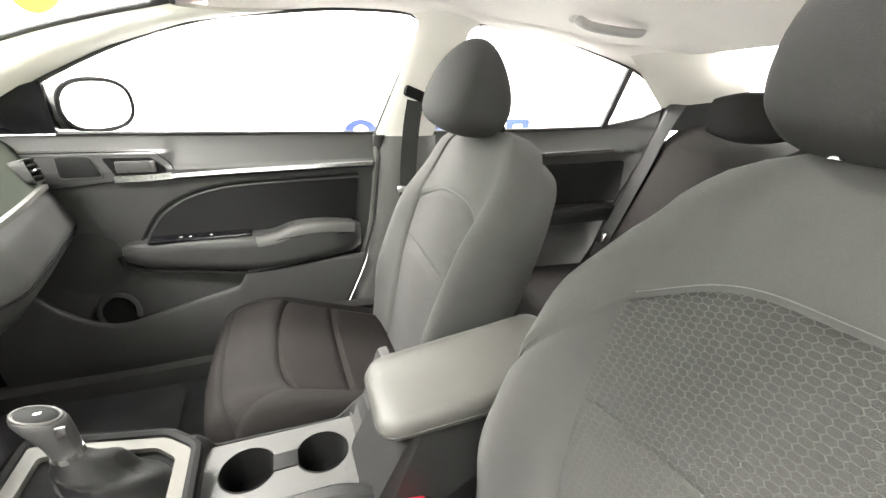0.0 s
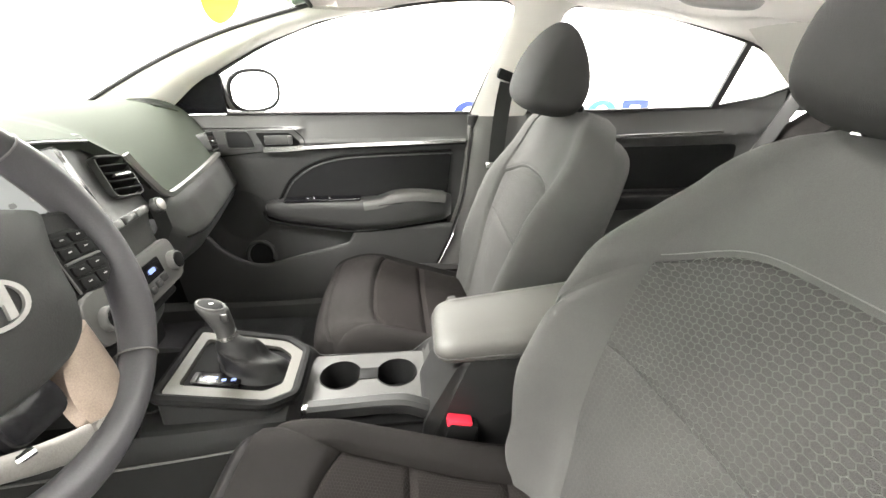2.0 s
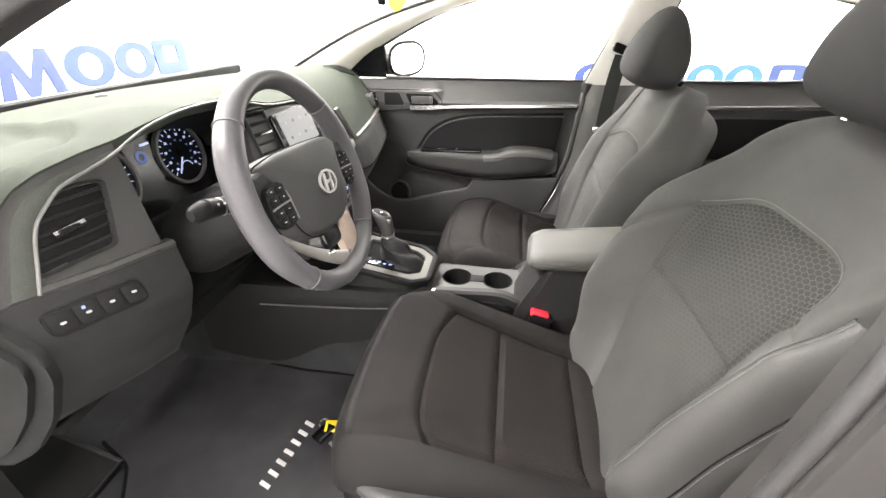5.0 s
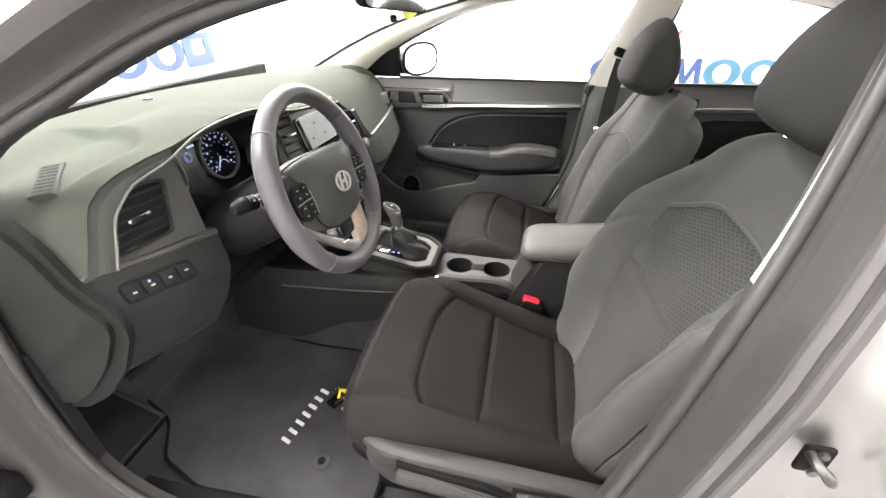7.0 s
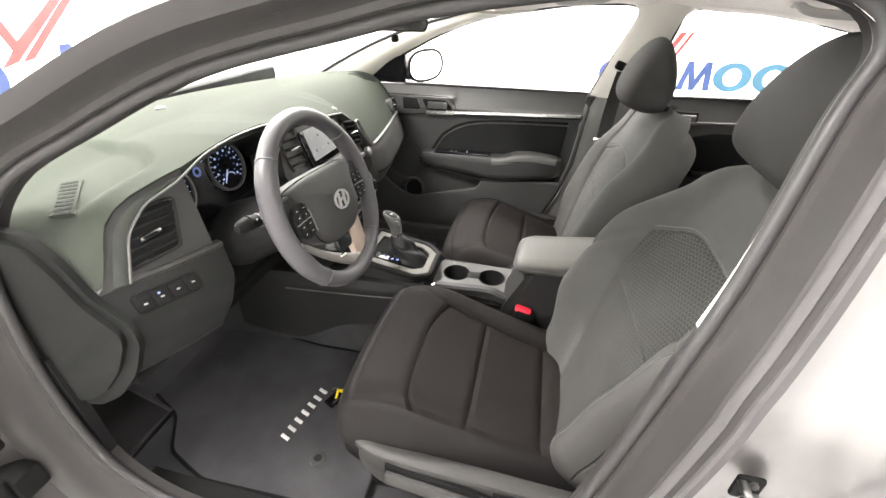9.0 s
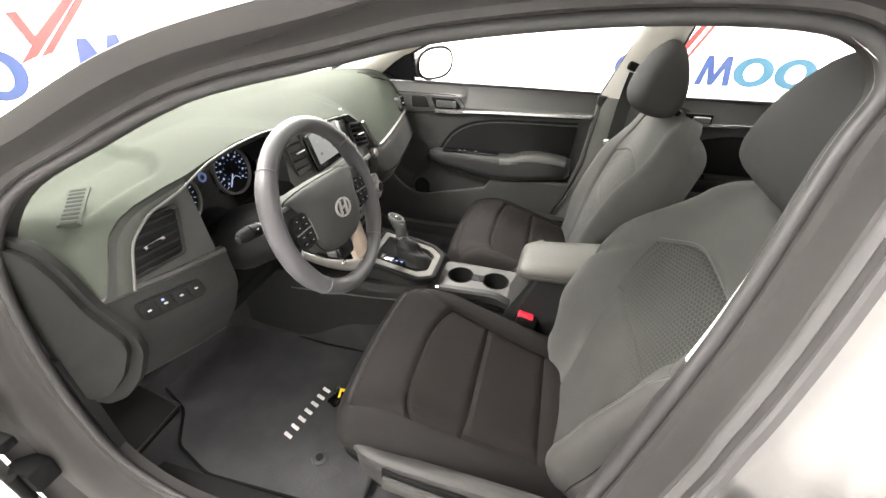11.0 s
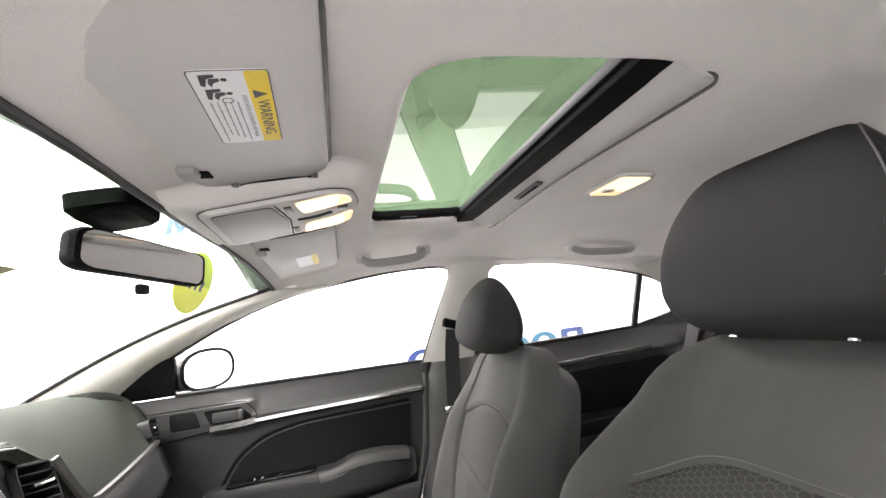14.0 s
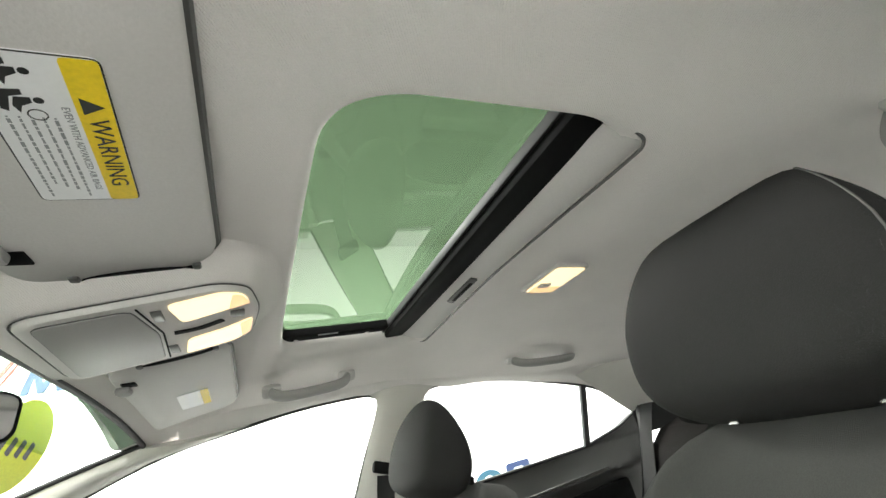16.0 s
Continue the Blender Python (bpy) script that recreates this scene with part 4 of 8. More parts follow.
    for i in range(4):
        for j in range(2):
            part("icon", prism(rect(0.010, 0.007, 0.002, 1, 0.028 + 0.033 * i, 0.028 + 0.034 * j), (o + ax.cross(bx) * 0.0090, ax, bx), 0.0006), ICON if (i + j) % 2 else SATIN, scr)
    part("screen_buttons", prism(rect(0.135, 0.018, 0.003, 2, 0.077, -0.028), (o, ax, bx), 0.006, 0.002), SATIN, d, "row of small grey buttons below the screen")

    def vent(at, ax, bx, w, h, n, shear=0.0, tip=0.0, label="charcoal air vent with slats"):
        """Vent: frame, dark well, slats and tab, on a frame of axes."""
        at, ax, bx = Vector(at), Vector(ax).normalized(), Vector(bx).normalized()
        nrm = ax.cross(bx).normalized()
        outer = [(-w / 2, -h / 2), (w / 2 - tip, -h / 2 + shear), (w / 2, h / 2 + shear), (-w / 2 + tip, h / 2)]
        v = part("air_vent", prism(round_poly(outer, 0.012), (at - nrm * 0.03, ax, bx), 0.012), MATTE, d, label)
        ring = []
        for k, dz in ((1.0, 0.0), (1.07, 0.0), (1.07, -0.03), (1.0, -0.03), (1.0, 0.0)):
            ring.append([at + nrm * dz + ax * a * k + bx * b * k for a, b in round_poly(outer, 0.012)])
        bm = loft(ring, True, False)
        bmesh.ops.remove_doubles(bm, verts=bm.verts, dist=1e-6)
        part("vent_frame", bm, PLASTIC, v)
        for i in range(n):
            f = (i + 0.5) / n
            yy = -h / 2 + h * f
            left, right = -w / 2 + tip * f, w / 2 - tip * (1 - f)
            slat = rbox((0, 0, 0), (right - left, 0.0035, 0.024), 0.001)
            sh = shear * 1.0
            for q in slat.verts:
                k = (q.co.x / (right - left) + 0.5)
                base = at + ax * (q.co.x + (left + right) / 2) + bx * (yy + q.co.y + sh * k + q.co.z * 0.45) + nrm * (q.co.z - 0.010)
                q.co = base
            part("slat", slat, SLAT, v)
        part("tab", rbox(at + bx * (shear * 0.5) + nrm * 0.003, (0.035, 0.006, 0.012), 0.002, Matrix((ax, bx, nrm)).transposed()), CHROME, v, "chrome vent tab")
        return v

    vent(S(0.13, 0.10) + Vector((0.008, 0, 0)), (0.12, 1, -0.02), (-0.28, 0, 1), 0.060, 0.105, 5)
    vent((-0.455, 0.120, 0.945), (0.22, 1, -0.07), (-0.38, 0, 1), 0.066, 0.074, 5, -0.004, 0.008)

    vent((-0.487, 0.628, 0.922), (-0.10, 1, -0.03), (-0.25, 0, 1), 0.062, 0.050, 4, -0.004, 0.006)
    # radio row and climate knobs
    for y, r in ((-0.190, 0.016), (0.152, 0.016)):
        base = Vector((-0.428, y, 0.872))
        k = part("knob", disc(base, (1, 0, 0.35), r, 0.012, 24, 0.003), PLASTIC, d, "ridged radio knob with chrome cap")
        part("cap", disc(base + Vector((1, 0, 0.35)).normalized() * 0.012, (1, 0, 0.35), r * 0.75, 0.003, 24, 0.001), SPOKE, k)
    for i in range(6):
        part("button", rbox((-0.412, -0.115 + 0.038 * i, 0.887), (0.010, 0.034, 0.014), 0.003, Euler((0, radians(-18), 0)).to_matrix()), SATIN if i % 2 else PLASTIC, d)
    part("climate_panel", prism(rect(0.262, 0.080, 0.02, 4), ((-0.414, 0.0, 0.775), (0, 1, 0), (-0.22, 0, 1)), 0.012, 0.003), SATIN, d, "silver climate control panel")
    part("climate_display", prism(rect(0.12, 0.030, 0.004, 2), ((-0.399, 0.0, 0.790), (0, 1, 0), (-0.22, 0, 1)), 0.003), BLACK, d, "dark climate display")
    for y in (-0.05, 0.012):
        part("readout", prism(rect(0.020, 0.008, 0.002, 1), ((-0.3955, y + 0.015, 0.791), (0, 1, 0), (-0.22, 0, 1)), 0.001), INDICATOR, d, "lit blue temperature digits as a bar")
    for y in (-0.098, 0.108):
        base = Vector((-0.405, y, 0.772))
        k = part("knob", disc(base, (1, 0, 0.22), 0.020, 0.016, 28, 0.003), SATIN, d, "silver ringed climate knob")
        part("cap", disc(base + Vector((1, 0, 0.22)).normalized() * 0.0145, (1, 0, 0.22), 0.0155, 0.004, 24, 0.002), MATTE, k)
    for i in range(7):
        part("button", rbox((-0.398, -0.060 + 0.020 * i, 0.752 + 0.003 * abs(i - 3)), (0.010, 0.0175, 0.014), 0.003, Euler((0, radians(-14), 0)).to_matrix()), PLASTIC, d)
    part("tray_lip", rbox((-0.43, -0.02, 0.715), (0.05, 0.25, 0.014), 0.006), PLASTIC_LO, d)
    part("tray_well", rbox((-0.50, -0.02, 0.66), (0.10, 0.25, 0.12), 0.01), MATTE, d, "dark open storage tray")

    # instrument binnacle
    def bezel(s, t):
        # inner walls of the hood, from lip to instrument face
        a = math.pi * (1.0 - t)
        y = -0.385 + 0.185 * math.cos(a)
        z = 0.975 + 0.092 * math.sin(a) ** 0.75
        lx, lz = lerp(y, LIP)
        p = Vector((lx - 0.004, y, min(z, lz - 0.004)))
        q = Vector((-0.60, -0.385 + 0.165 * math.cos(a), 0.965 + 0.058 * math.sin(a) ** 0.75))
        return p.lerp(q, s)
    part("hood_lining", grid(bezel, 6, 32), PLASTIC_LO, d, "black lining of the instrument hood")
    cl = part("instrument_panel", prism(round_poly([(-0.185, -0.085), (0.19, -0.085), (0.19, 0.03), (0.13, 0.080), (-0.05, 0.070), (-0.115, 0.045), (-0.185, -0.01)], 0.03), ((-0.602, -0.388, 0.975), (0, 1, 0), (-0.2, 0, 1)), 0.006), BLACK, d, "dark instrument cluster with two round dials")
    FX, FZ = Vector((0, 1, 0)), Vector((-0.2, 0, 1)).normalized()
    FN = FX.cross(FZ).normalized()
    for y, needle in ((-0.300, 232), (-0.470, 215)):
        c = Vector((-0.594, y, 0.972))
        dial = part("dial", disc(c, FN, 0.054, 0.004, 36), MATTE, cl, "round dial with lit marks")
        part("dial_ring", annulus(c, FN, 0.053, 0.058, 0.010, 40), SATIN, dial, "grey dial ring")
        for i in range(9):
            a = radians(218 - 256 * i / 8)
            e = FX * math.cos(a) + FZ * math.sin(a)
            part("dial_figure", rbox(c + e * 0.025 + FN * 0.0055, (0.0035, 0.003, 0.001), 0, Matrix((FX, FZ, FN)).transposed()), DIALDIM, dial, smooth=False)
        part("gauge_arc", tube([c + (FX * math.cos(radians(q)) + FZ * math.sin(radians(q))) * 0.016 - FZ * 0.032 + FN * 0.006 for q in range(20, 165, 12)], 0.0009, 5), DIAL, dial, "small lit gauge arc")
        for i in range(19):
            a = radians(225 - 270 * i / 18)
            long = i % 2 == 0
            r = 0.045
            e = FX * math.cos(a) + FZ * math.sin(a)
            m = Matrix((e, FN.cross(e), FN)).transposed()
            part("dial_mark", rbox(c + e * r + FN * 0.0055, (0.006 if long else 0.004, 0.0014, 0.001), 0, m), DIAL, dial, smooth=False)
            if long:
                part("dial_figure", rbox(c + e * 0.035 + FN * 0.0055, (0.005, 0.0045, 0.001), 0, Matrix((FX, FZ, FN)).transposed()), DIAL, dial, smooth=False)
        a = radians(needle)
        e = FX * math.cos(a) + FZ * math.sin(a)
        part("needle", rbox(c + e * 0.021 + FN * 0.009, (0.042, 0.0018, 0.002), 0, Matrix((e, FN.cross(e), FN)).transposed()), DIAL, dial, "lit needle", smooth=False)
        part("needle_cap", disc(c + FN * 0.006, FN, 0.009, 0.005, 18), MATTE, dial)
    cd = part("cluster_display", prism(rect(0.055, 0.085, 0.003, 1), ((-0.5945, -0.386, 0.985), FX, FZ), 0.002), BLACK, cl, "small dark information screen")
    part("readout", prism(rect(0.05, 0.003, 0), (Vector((-0.5925, -0.386, 0.968)), FX, FZ), 0.0005), DIAL, cd, smooth=False)
    part("readout", annulus(Vector((-0.5925, -0.386, 0.990)), FN, 0.006, 0.011, 0.0008, 20), DIALDIM, cd)
    for k in range(3):
        part("readout", prism(rect(0.02, 0.004, 0), (Vector((-0.5925, -0.396 + 0.012 * k, 0.955 + 0.027 * k)), FX, FZ), 0.0005), DIAL, cd, smooth=False)
    part("warning_light", prism(rect(0.03, 0.005, 0), (Vector((-0.594, -0.42, 0.922)), FX, FZ), 0.0008), DIALRED, cl, "dim red warning light", smooth=False)

    # panel round the driver's outer vent, down to the lower lip
    face_x = lambda y, z: -0.508 + 0.2 * (y + 0.62) - 0.12 * (z - 0.95)

    VENT_L = [(0.930, -0.662), (0.958, -0.652), (0.989, -0.634), (1.005, -0.617), (1.0135, -0.599)]
    VENT_R = [(0.930, -0.573), (0.985, -0.558), (1.011, -0.552)]

    def outer_face(s, t):
        y = -0.715 + 0.200 * t
        lx, lz = lerp(y, LIP)
        zb = lerp(y, [(-0.715, 0.914), (-0.62, 0.906), (-0.50, 0.896)])
        z = lz - 0.003 + (zb - lz + 0.003) * s
        x = lx + (face_x(y, z) - lx) * min(s / 0.25, 1.0)
        if 0.932 < z < 1.012 and lerp(z, VENT_L) + 0.003 < y < lerp(z, VENT_R) - 0.003:
            x -= 0.040
        return Vector((x, y, z))
    part("outer_face", grid(outer_face, 70, 90), PLASTIC, d, "charcoal face round the outer vent")
    # ribbed band between the pad's edge and the silver line
    inner_run = smooth_line([(0, -0.674, 0.912), (0, -0.660, 0.945), (0, -0.643, 0.983), (0, -0.622, 1.004), (0, -0.596, 1.021), (0, -0.555, 1.030), (0, -0.520, 1.037)], 5)
    outer_run = smooth_line([(0, -0.702, 0.916), (0, -0.684, 0.955), (0, -0.660, 1.000), (0, -0.638, 1.020), (0, -0.610, 1.033), (0, -0.560, 1.043), (0, -0.520, 1.047)], 5)

    def band(s, t):
        i = s * (len(inner_run) - 1)
        k = min(int(i), len(inner_run) - 2)
        a, b = inner_run[k].lerp(inner_run[k + 1], i - k), outer_run[k].lerp(outer_run[k + 1], i - k)
        p = a.lerp(b, t)
        return Vector((face_x(p.y, p.z) + 0.004 - 0.008 * t + 0.003 * math.sin(math.pi * t), p.y, p.z))
    part("ribbed_band", grid(band, 40, 10), RIBBED, d, "finely ribbed grey band beside the vent")
    # outer vent: dark well, frame, slats between its sloping sides, adjuster
    OUTLINE = [(-0.662, 0.930), (-0.652, 0.958), (-0.634, 0.989), (-0.617, 1.005), (-0.599, 1.0135), (-0.575, 1.014), (-0.552, 1.011), (-0.558, 0.985), (-0.573, 0.930)]
    ring_at = lambda k, off: [Vector((face_x(y, z) + off, -0.606 + (y + 0.606) * k, 0.970 + (z - 0.970) * k)) for y, z in round_poly(OUTLINE, 0.006, 2)]
    v = part("air_vent", loft([ring_at(0.995, 0.0), ring_at(0.985, -0.030), ring_at(0.5, -0.034)]), MATTE, d, "dark outer air vent with slats")
    fr = loft([ring_at(1.0, -0.02), ring_at(1.0, 0.002), ring_at(1.03, 0.006), ring_at(1.07, 0.006), ring_at(1.10, 0.0)], True, False)
    part("vent_frame", fr, PLASTIC_MID, v, "dark vent frame")
    for i in range(5):
        z = 0.940 + 0.0155 * i
        yl, yr = lerp(z, VENT_L), lerp(z, VENT_R)
        row = []
        for k in range(5):
            y = yl + (yr - yl) * k / 4
            x = face_x(y, z)
            row.append([Vector((x + a, y, z + b)) for a, b in ((0.002, 0.0035), (0.003, 0.0), (-0.004, -0.0025), (-0.024, 0.006), (-0.022, 0.0085))])
        part("slat", loft(row), SLAT, v)
    y0, z0 = -0.612, 0.972
    tab = sweep([(face_x(y0 + a, z0) + 0.004, y0 + a, z0 + 0.10 * a) for a in (-0.018, 0.0, 0.018)], [(-0.007, -0.004), (-0.007, 0.003), (0.005, 0.004), (0.007, 0.0), (0.005, -0.004)])
    part("tab", tab, CHROME, v, "chrome edged vent adjuster")
    part("tab_grip", rbox((face_x(y0, z0) + 0.010, y0, z0 + 0.001), (0.006, 0.030, 0.005), 0.002), PLASTIC_LO, v)

    # lower driver's panel
    def lower(s, t):
        y = -0.725 + (0.228 - 0.045 * s) * t
        topx = lerp(y, [(-0.725, -0.530), (-0.60, -0.490), (-0.50, -0.470), (-0.39, -0.462)])
        topz = lerp(y, [(-0.725, 0.918), (-0.60, 0.904), (-0.50, 0.894), (-0.39, 0.885)])
        prof = [(0.0, (-0.04, 0.002)), (0.12, (0.0, -0.004)), (0.38, (0.020, -0.055)), (0.46, (0.022, -0.072)), (0.60, (0.006, -0.13)), (0.85, (-0.035, -0.205)), (1.0, (-0.12, -0.225))]
        dx, dz = lerp(s, prof)
        return Vector((topx + dx, y, topz + dz))
    part("lower_panel", grid(lower, 24, 16, thick=lambda s, t: lower(s, t) + Vector((-0.03, 0, -0.004))), PLASTIC_MID, d, "charcoal knee panel below the steering wheel")
    # added black box, stands in for shade under the column
    part("under_dash_shade", rbox((-0.60, -0.31, 0.755), (0.05, 0.40, 0.22), 0.01), MATTE, d, "matt black box in place of the shade below the steering column")
    part("panel_lip", sweep([lower(0.09, k / 14) + Vector((0.004, 0, 0.002)) for k in range(15)], [(-0.010, -0.006), (-0.010, 0.006), (0.004, 0.006), (0.008, 0.001), (0.006, -0.006)]), DECK, d, "satin lip above the knee panel")
    c0, c1 = lower(0.30, 0.21), lower(0.30, 0.63)
    ax = (c1 - c0).normalized()
    up = (lower(0.14, 0.3) - lower(0.36, 0.3)).normalized()
    mid = (c0 + c1) / 2
    nn = ax.cross(up).normalized()
    bp = part("button_panel", prism(rect((c1 - c0).length + 0.02, 0.036, 0.012, 4), (mid + nn * 0.001, ax, up), 0.004, 0.001), PLASTIC_LO, d, "black row of four switches")
    for i in range(4):
        b = part("button", prism(rect(0.026, 0.027, 0.004, 2, -0.042 + 0.028 * i), (mid + nn * 0.005, ax, up), 0.003, 0.001), PLASTIC_LO, bp)
        part("icon", prism(rect(0.0065, 0.0034, 0.001, 1, -0.042 + 0.028 * i, -0.002 + 0.001 * i), (mid + nn * 0.0083, ax, up), 0.0004), ICON, b, smooth=False)
    part("indicator", prism(rect(0.004, 0.004), (mid + nn * 0.0083 + ax * -0.016 + up * 0.007, ax, up), 0.0005), INDICATOR, bp, "lit blue dot", smooth=False)

    # end cap towards the door opening
    cap = [(-0.80, 1.012), (-0.640, 1.026), (-0.588, 1.018), (-0.553, 0.978), (-0.528, 0.920), (-0.505, 0.895), (-0.474, 0.868), (-0.472, 0.832), (-0.516, 0.752), (-0.585, 0.675), (-0.665, 0.622), (-0.80, 0.640)]
    part("end_cap", prism(round_poly(cap, 0.02, 4), ((0, -0.716, 0), (1, 0, 0), (0, 0, 1)), 0.012, 0.005), FUSE, d, "charcoal border of the dashboard end")
    inner = [(-0.79, 0.995), (-0.640, 1.012), (-0.598, 1.004), (-0.566, 0.966), (-0.542, 0.908), (-0.518, 0.881), (-0.492, 0.858), (-0.496, 0.832), (-0.538, 0.763), (-0.602, 0.692), (-0.67, 0.645), (-0.79, 0.655)]
    part("end_cap_cover", prism(round_poly(inner, 0.02, 4), ((0, -0.7285, 0), (1, 0, 0), (0, 0, 1)), 0.009, 0.004), FUSE, d, "dark charcoal fuse cover")

    # side demister vents on the pad
    def on_pad(x, y):
        t = (y + 0.722) / 1.457
        s = min((abs(pad(k / 200, t).x - x), k / 200) for k in range(60, 200))[1]
        p = pad(s, t)
        n = (pad(s + 0.01, t) - p).cross(pad(s, t + 0.01) - p).normalized()
        return p, (n if n.z > 0 else -n)
    for corners, n_slot in ((((-0.718, -0.568), (-0.668, -0.560), (-0.566, -0.664), (-0.612, -0.672)), 9), (((-0.66, 0.575), (-0.600, 0.585), (-0.575, 0.655), (-0.635, 0.640)), 7)):
        q = [on_pad(*c) for c in corners]
        dm = part("demister", loft([[p + n * d for p, n in q] for d in (-0.004, 0.0045)]), PAD, d, "small side demister grille")
        for i in range(n_slot):
            f0, f1 = (i + 0.45) / n_slot, (i + 0.95) / n_slot
            quad = []
            for f, g in ((f0, 0.14), (f1, 0.14), (f1, 0.86), (f0, 0.86)):
                a0, b0 = q[0][0].lerp(q[3][0], f), q[1][0].lerp(q[2][0], f)
                quad.append(a0.lerp(b0, g) + q[0][1].lerp(q[3][1], f) * 0.0048)
            part("slot", loft([quad, [v + q[0][1] * 0.0005 for v in quad]]), MATTE, dm, smooth=False)
    # sun sensor bead near the windscreen
    part("light_sensor", disc((-0.93, -0.10, 1.036), (0, 0, 1), 0.014, 0.008, 20, 0.003), PLASTIC, d, "small round light sensor")
    return d


dash()
for y in (-0.30, 0.32):
    wp = thing("wiper", "black windscreen wiper resting at the cowl", "wiper", "windscreen wipers")
    part("arm", tube(smooth_line([(-1.22, y - 0.25, 0.985), (-1.20, y, 1.008), (-1.16, y + 0.28, 1.015)], 5), 0.008, 8), MATTE, wp)
    part("blade", rbox((-1.165, y + 0.1, 1.018), (0.014, 0.52, 0.012), 0.004), RUBBER, wp)


# ---- steering wheel ----
def bez(a, b, d, t):
    """Point on a quadratic curve in the plane."""
    return tuple((1 - t) ** 2 * p + 2 * t * (1 - t) * q + t * t * r for p, q, r in zip(a, b, d))


def steering_wheel():
    w = thing("steering_wheel", "grey leather steering wheel with silver lower spokes", "steering wheel")
    c = Vector((-0.288, -0.388, 0.962))
    tilt = radians(19.1)
    roll = Matrix.Rotation(radians(-4.5), 3, Vector((math.cos(tilt), 0, math.sin(tilt))))
    U, V = roll @ Vector((0, 1, 0)), roll @ Vector((-math.sin(tilt), 0, math.cos(tilt)))
    N = U.cross(V).normalized()
    R = 0.167
    loops = []
    for k in range(73):
        a = 2 * math.pi * k / 72
        rad = U * math.cos(a) + V * math.sin(a)
        thick = 0.0165 + 0.002 * math.exp(-((abs(math.cos(a)) - 0.9) / 0.12) ** 2)
        loops.append([c + rad * R + rad * thick * math.cos(b) + N * (thick * 1.12) * math.sin(b) for b in (2 * math.pi * j / 14 for j in range(14))])
    bm = loft(loops, True, False)
    bmesh.ops.remove_doubles(bm, verts=bm.verts, dist=1e-6)
    part("rim", bm, WHEEL_LEATHER, w, "worn grey leather rim")
    for a in (138.5, 41.5, 227, 313):
        a = radians(a)
        rad = U * math.cos(a) + V * math.sin(a)
        part("rim_seam", tube([c + rad * R + rad * 0.0176 * math.cos(b) + N * 0.0196 * math.sin(b) for b in (2 * math.pi * j / 16 for j in range(17))], 0.0011, 6), STITCH, w, "stitched seam across the rim")
    # airbag cover: wings towards the rim above the switch pods, rounded chin below
    hub = [(-0.122, 0.050), (-0.075, 0.060), (0.0, 0.061), (0.075, 0.060), (0.122, 0.050), (0.106, 0.026), (0.092, -0.004), (0.086, -0.036), (0.074, -0.064), (0.048, -0.081), (0.0, -0.086), (-0.048, -0.081), (-0.074, -0.064), (-0.086, -0.036), (-0.092, -0.004), (-0.106, 0.026)]
    hub = round_poly(hub, 0.02, 3)
    loops = []
    for k, dd in ((1.0, -0.030), (1.012, 0.0), (1.0, 0.010), (0.965, 0.0165), (0.88, 0.0215), (0.6, 0.027), (0.25, 0.0295), (0.02, 0.030)):
        loops.append([c + U * a * k + V * (b * k) + N * (dd - 0.012 * max(abs(a) * k - 0.07, 0) / 0.05 - 0.010 * max(-b * k - 0.03, 0) / 0.06) for a, b in hub])
    part("airbag_cover", loft(loops), HUB, w, "charcoal horn pad")
    part("pad_seam", tube([c + U * a * 1.014 + V * b * 1.014 + N * (0.004 - 0.012 * max(abs(a) - 0.07, 0) / 0.05 - 0.010 * max(-b - 0.03, 0) / 0.06) for a, b in hub], 0.0012, 6, True, tuple(N)), MATTE, w, "dark joint round the horn pad")
    ec = c + V * -0.008 + N * 0.0295
    badge = []
    for k, dd in ((1, 0.0), (1, 0.003), (0.82, 0.003), (0.82, 0.0), (1, 0)):
        badge.append([ec + N * dd + U * 0.028 * k * math.cos(2 * math.pi * i / 28) + V * 0.0195 * k * math.sin(2 * math.pi * i / 28) for i in range(28)])
    bdg = part("badge", loft(badge, True, False), SILVER, w, "chrome oval badge")
    for poly in ([(-0.016, -0.013), (-0.009, -0.013), (-0.003, 0.014), (-0.010, 0.014)], [(0.003, -0.014), (0.010, -0.014), (0.016, 0.013), (0.009, 0.013)], [(-0.009, -0.004), (0.008, -0.001), (0.009, 0.004), (-0.008, 0.001)]):
        part("badge_bar", prism(poly, (ec, U, V), 0.003), SILVER, bdg)
    # side spokes with switch pods
    for sg in (-1, 1):
        sp = []
        for k in range(9):
            t = k / 8
            r = 0.06 + (R - 0.062) * t
            hw = 0.050 * (1 - t) + 0.038 * t
            mid = c + U * sg * r + V * 0.004 + N * (0.004 - 0.010 * t * t)
            sp.append([mid + V * hw + N * -0.014, mid + V * hw * 0.96 + N * 0.001, mid + V * hw * 0.86 + N * 0.005, mid + V * -hw * 0.86 + N * 0.005, mid + V * -hw * 0.96 + N * 0.001, mid - V * hw + N * -0.014])
        part("spoke", loft(sp), PLASTIC_MID, w, "charcoal side spoke")
        q = [(0.094, 0.026), (0.090, -0.002), (0.090, -0.036), (0.122, -0.042), (0.143, -0.026), (0.140, 0.010), (0.130, 0.024)]
        pod = part("switch_pod", prism(round_poly([(sg * x, y) for x, y in q][::-1 if sg > 0 else 1], 0.008), (c + N * 0.004, U, V), 0.0085, 0.002), PLASTIC_LO, w, "black switch pod")
        part("pod_edge", tube([c + U * sg * x + V * y + N * 0.0125 for x, y in ((0.093, 0.024), (0.089, -0.002), (0.089, -0.036))], 0.0014, 6), SATIN, pod, "silver inner edge")
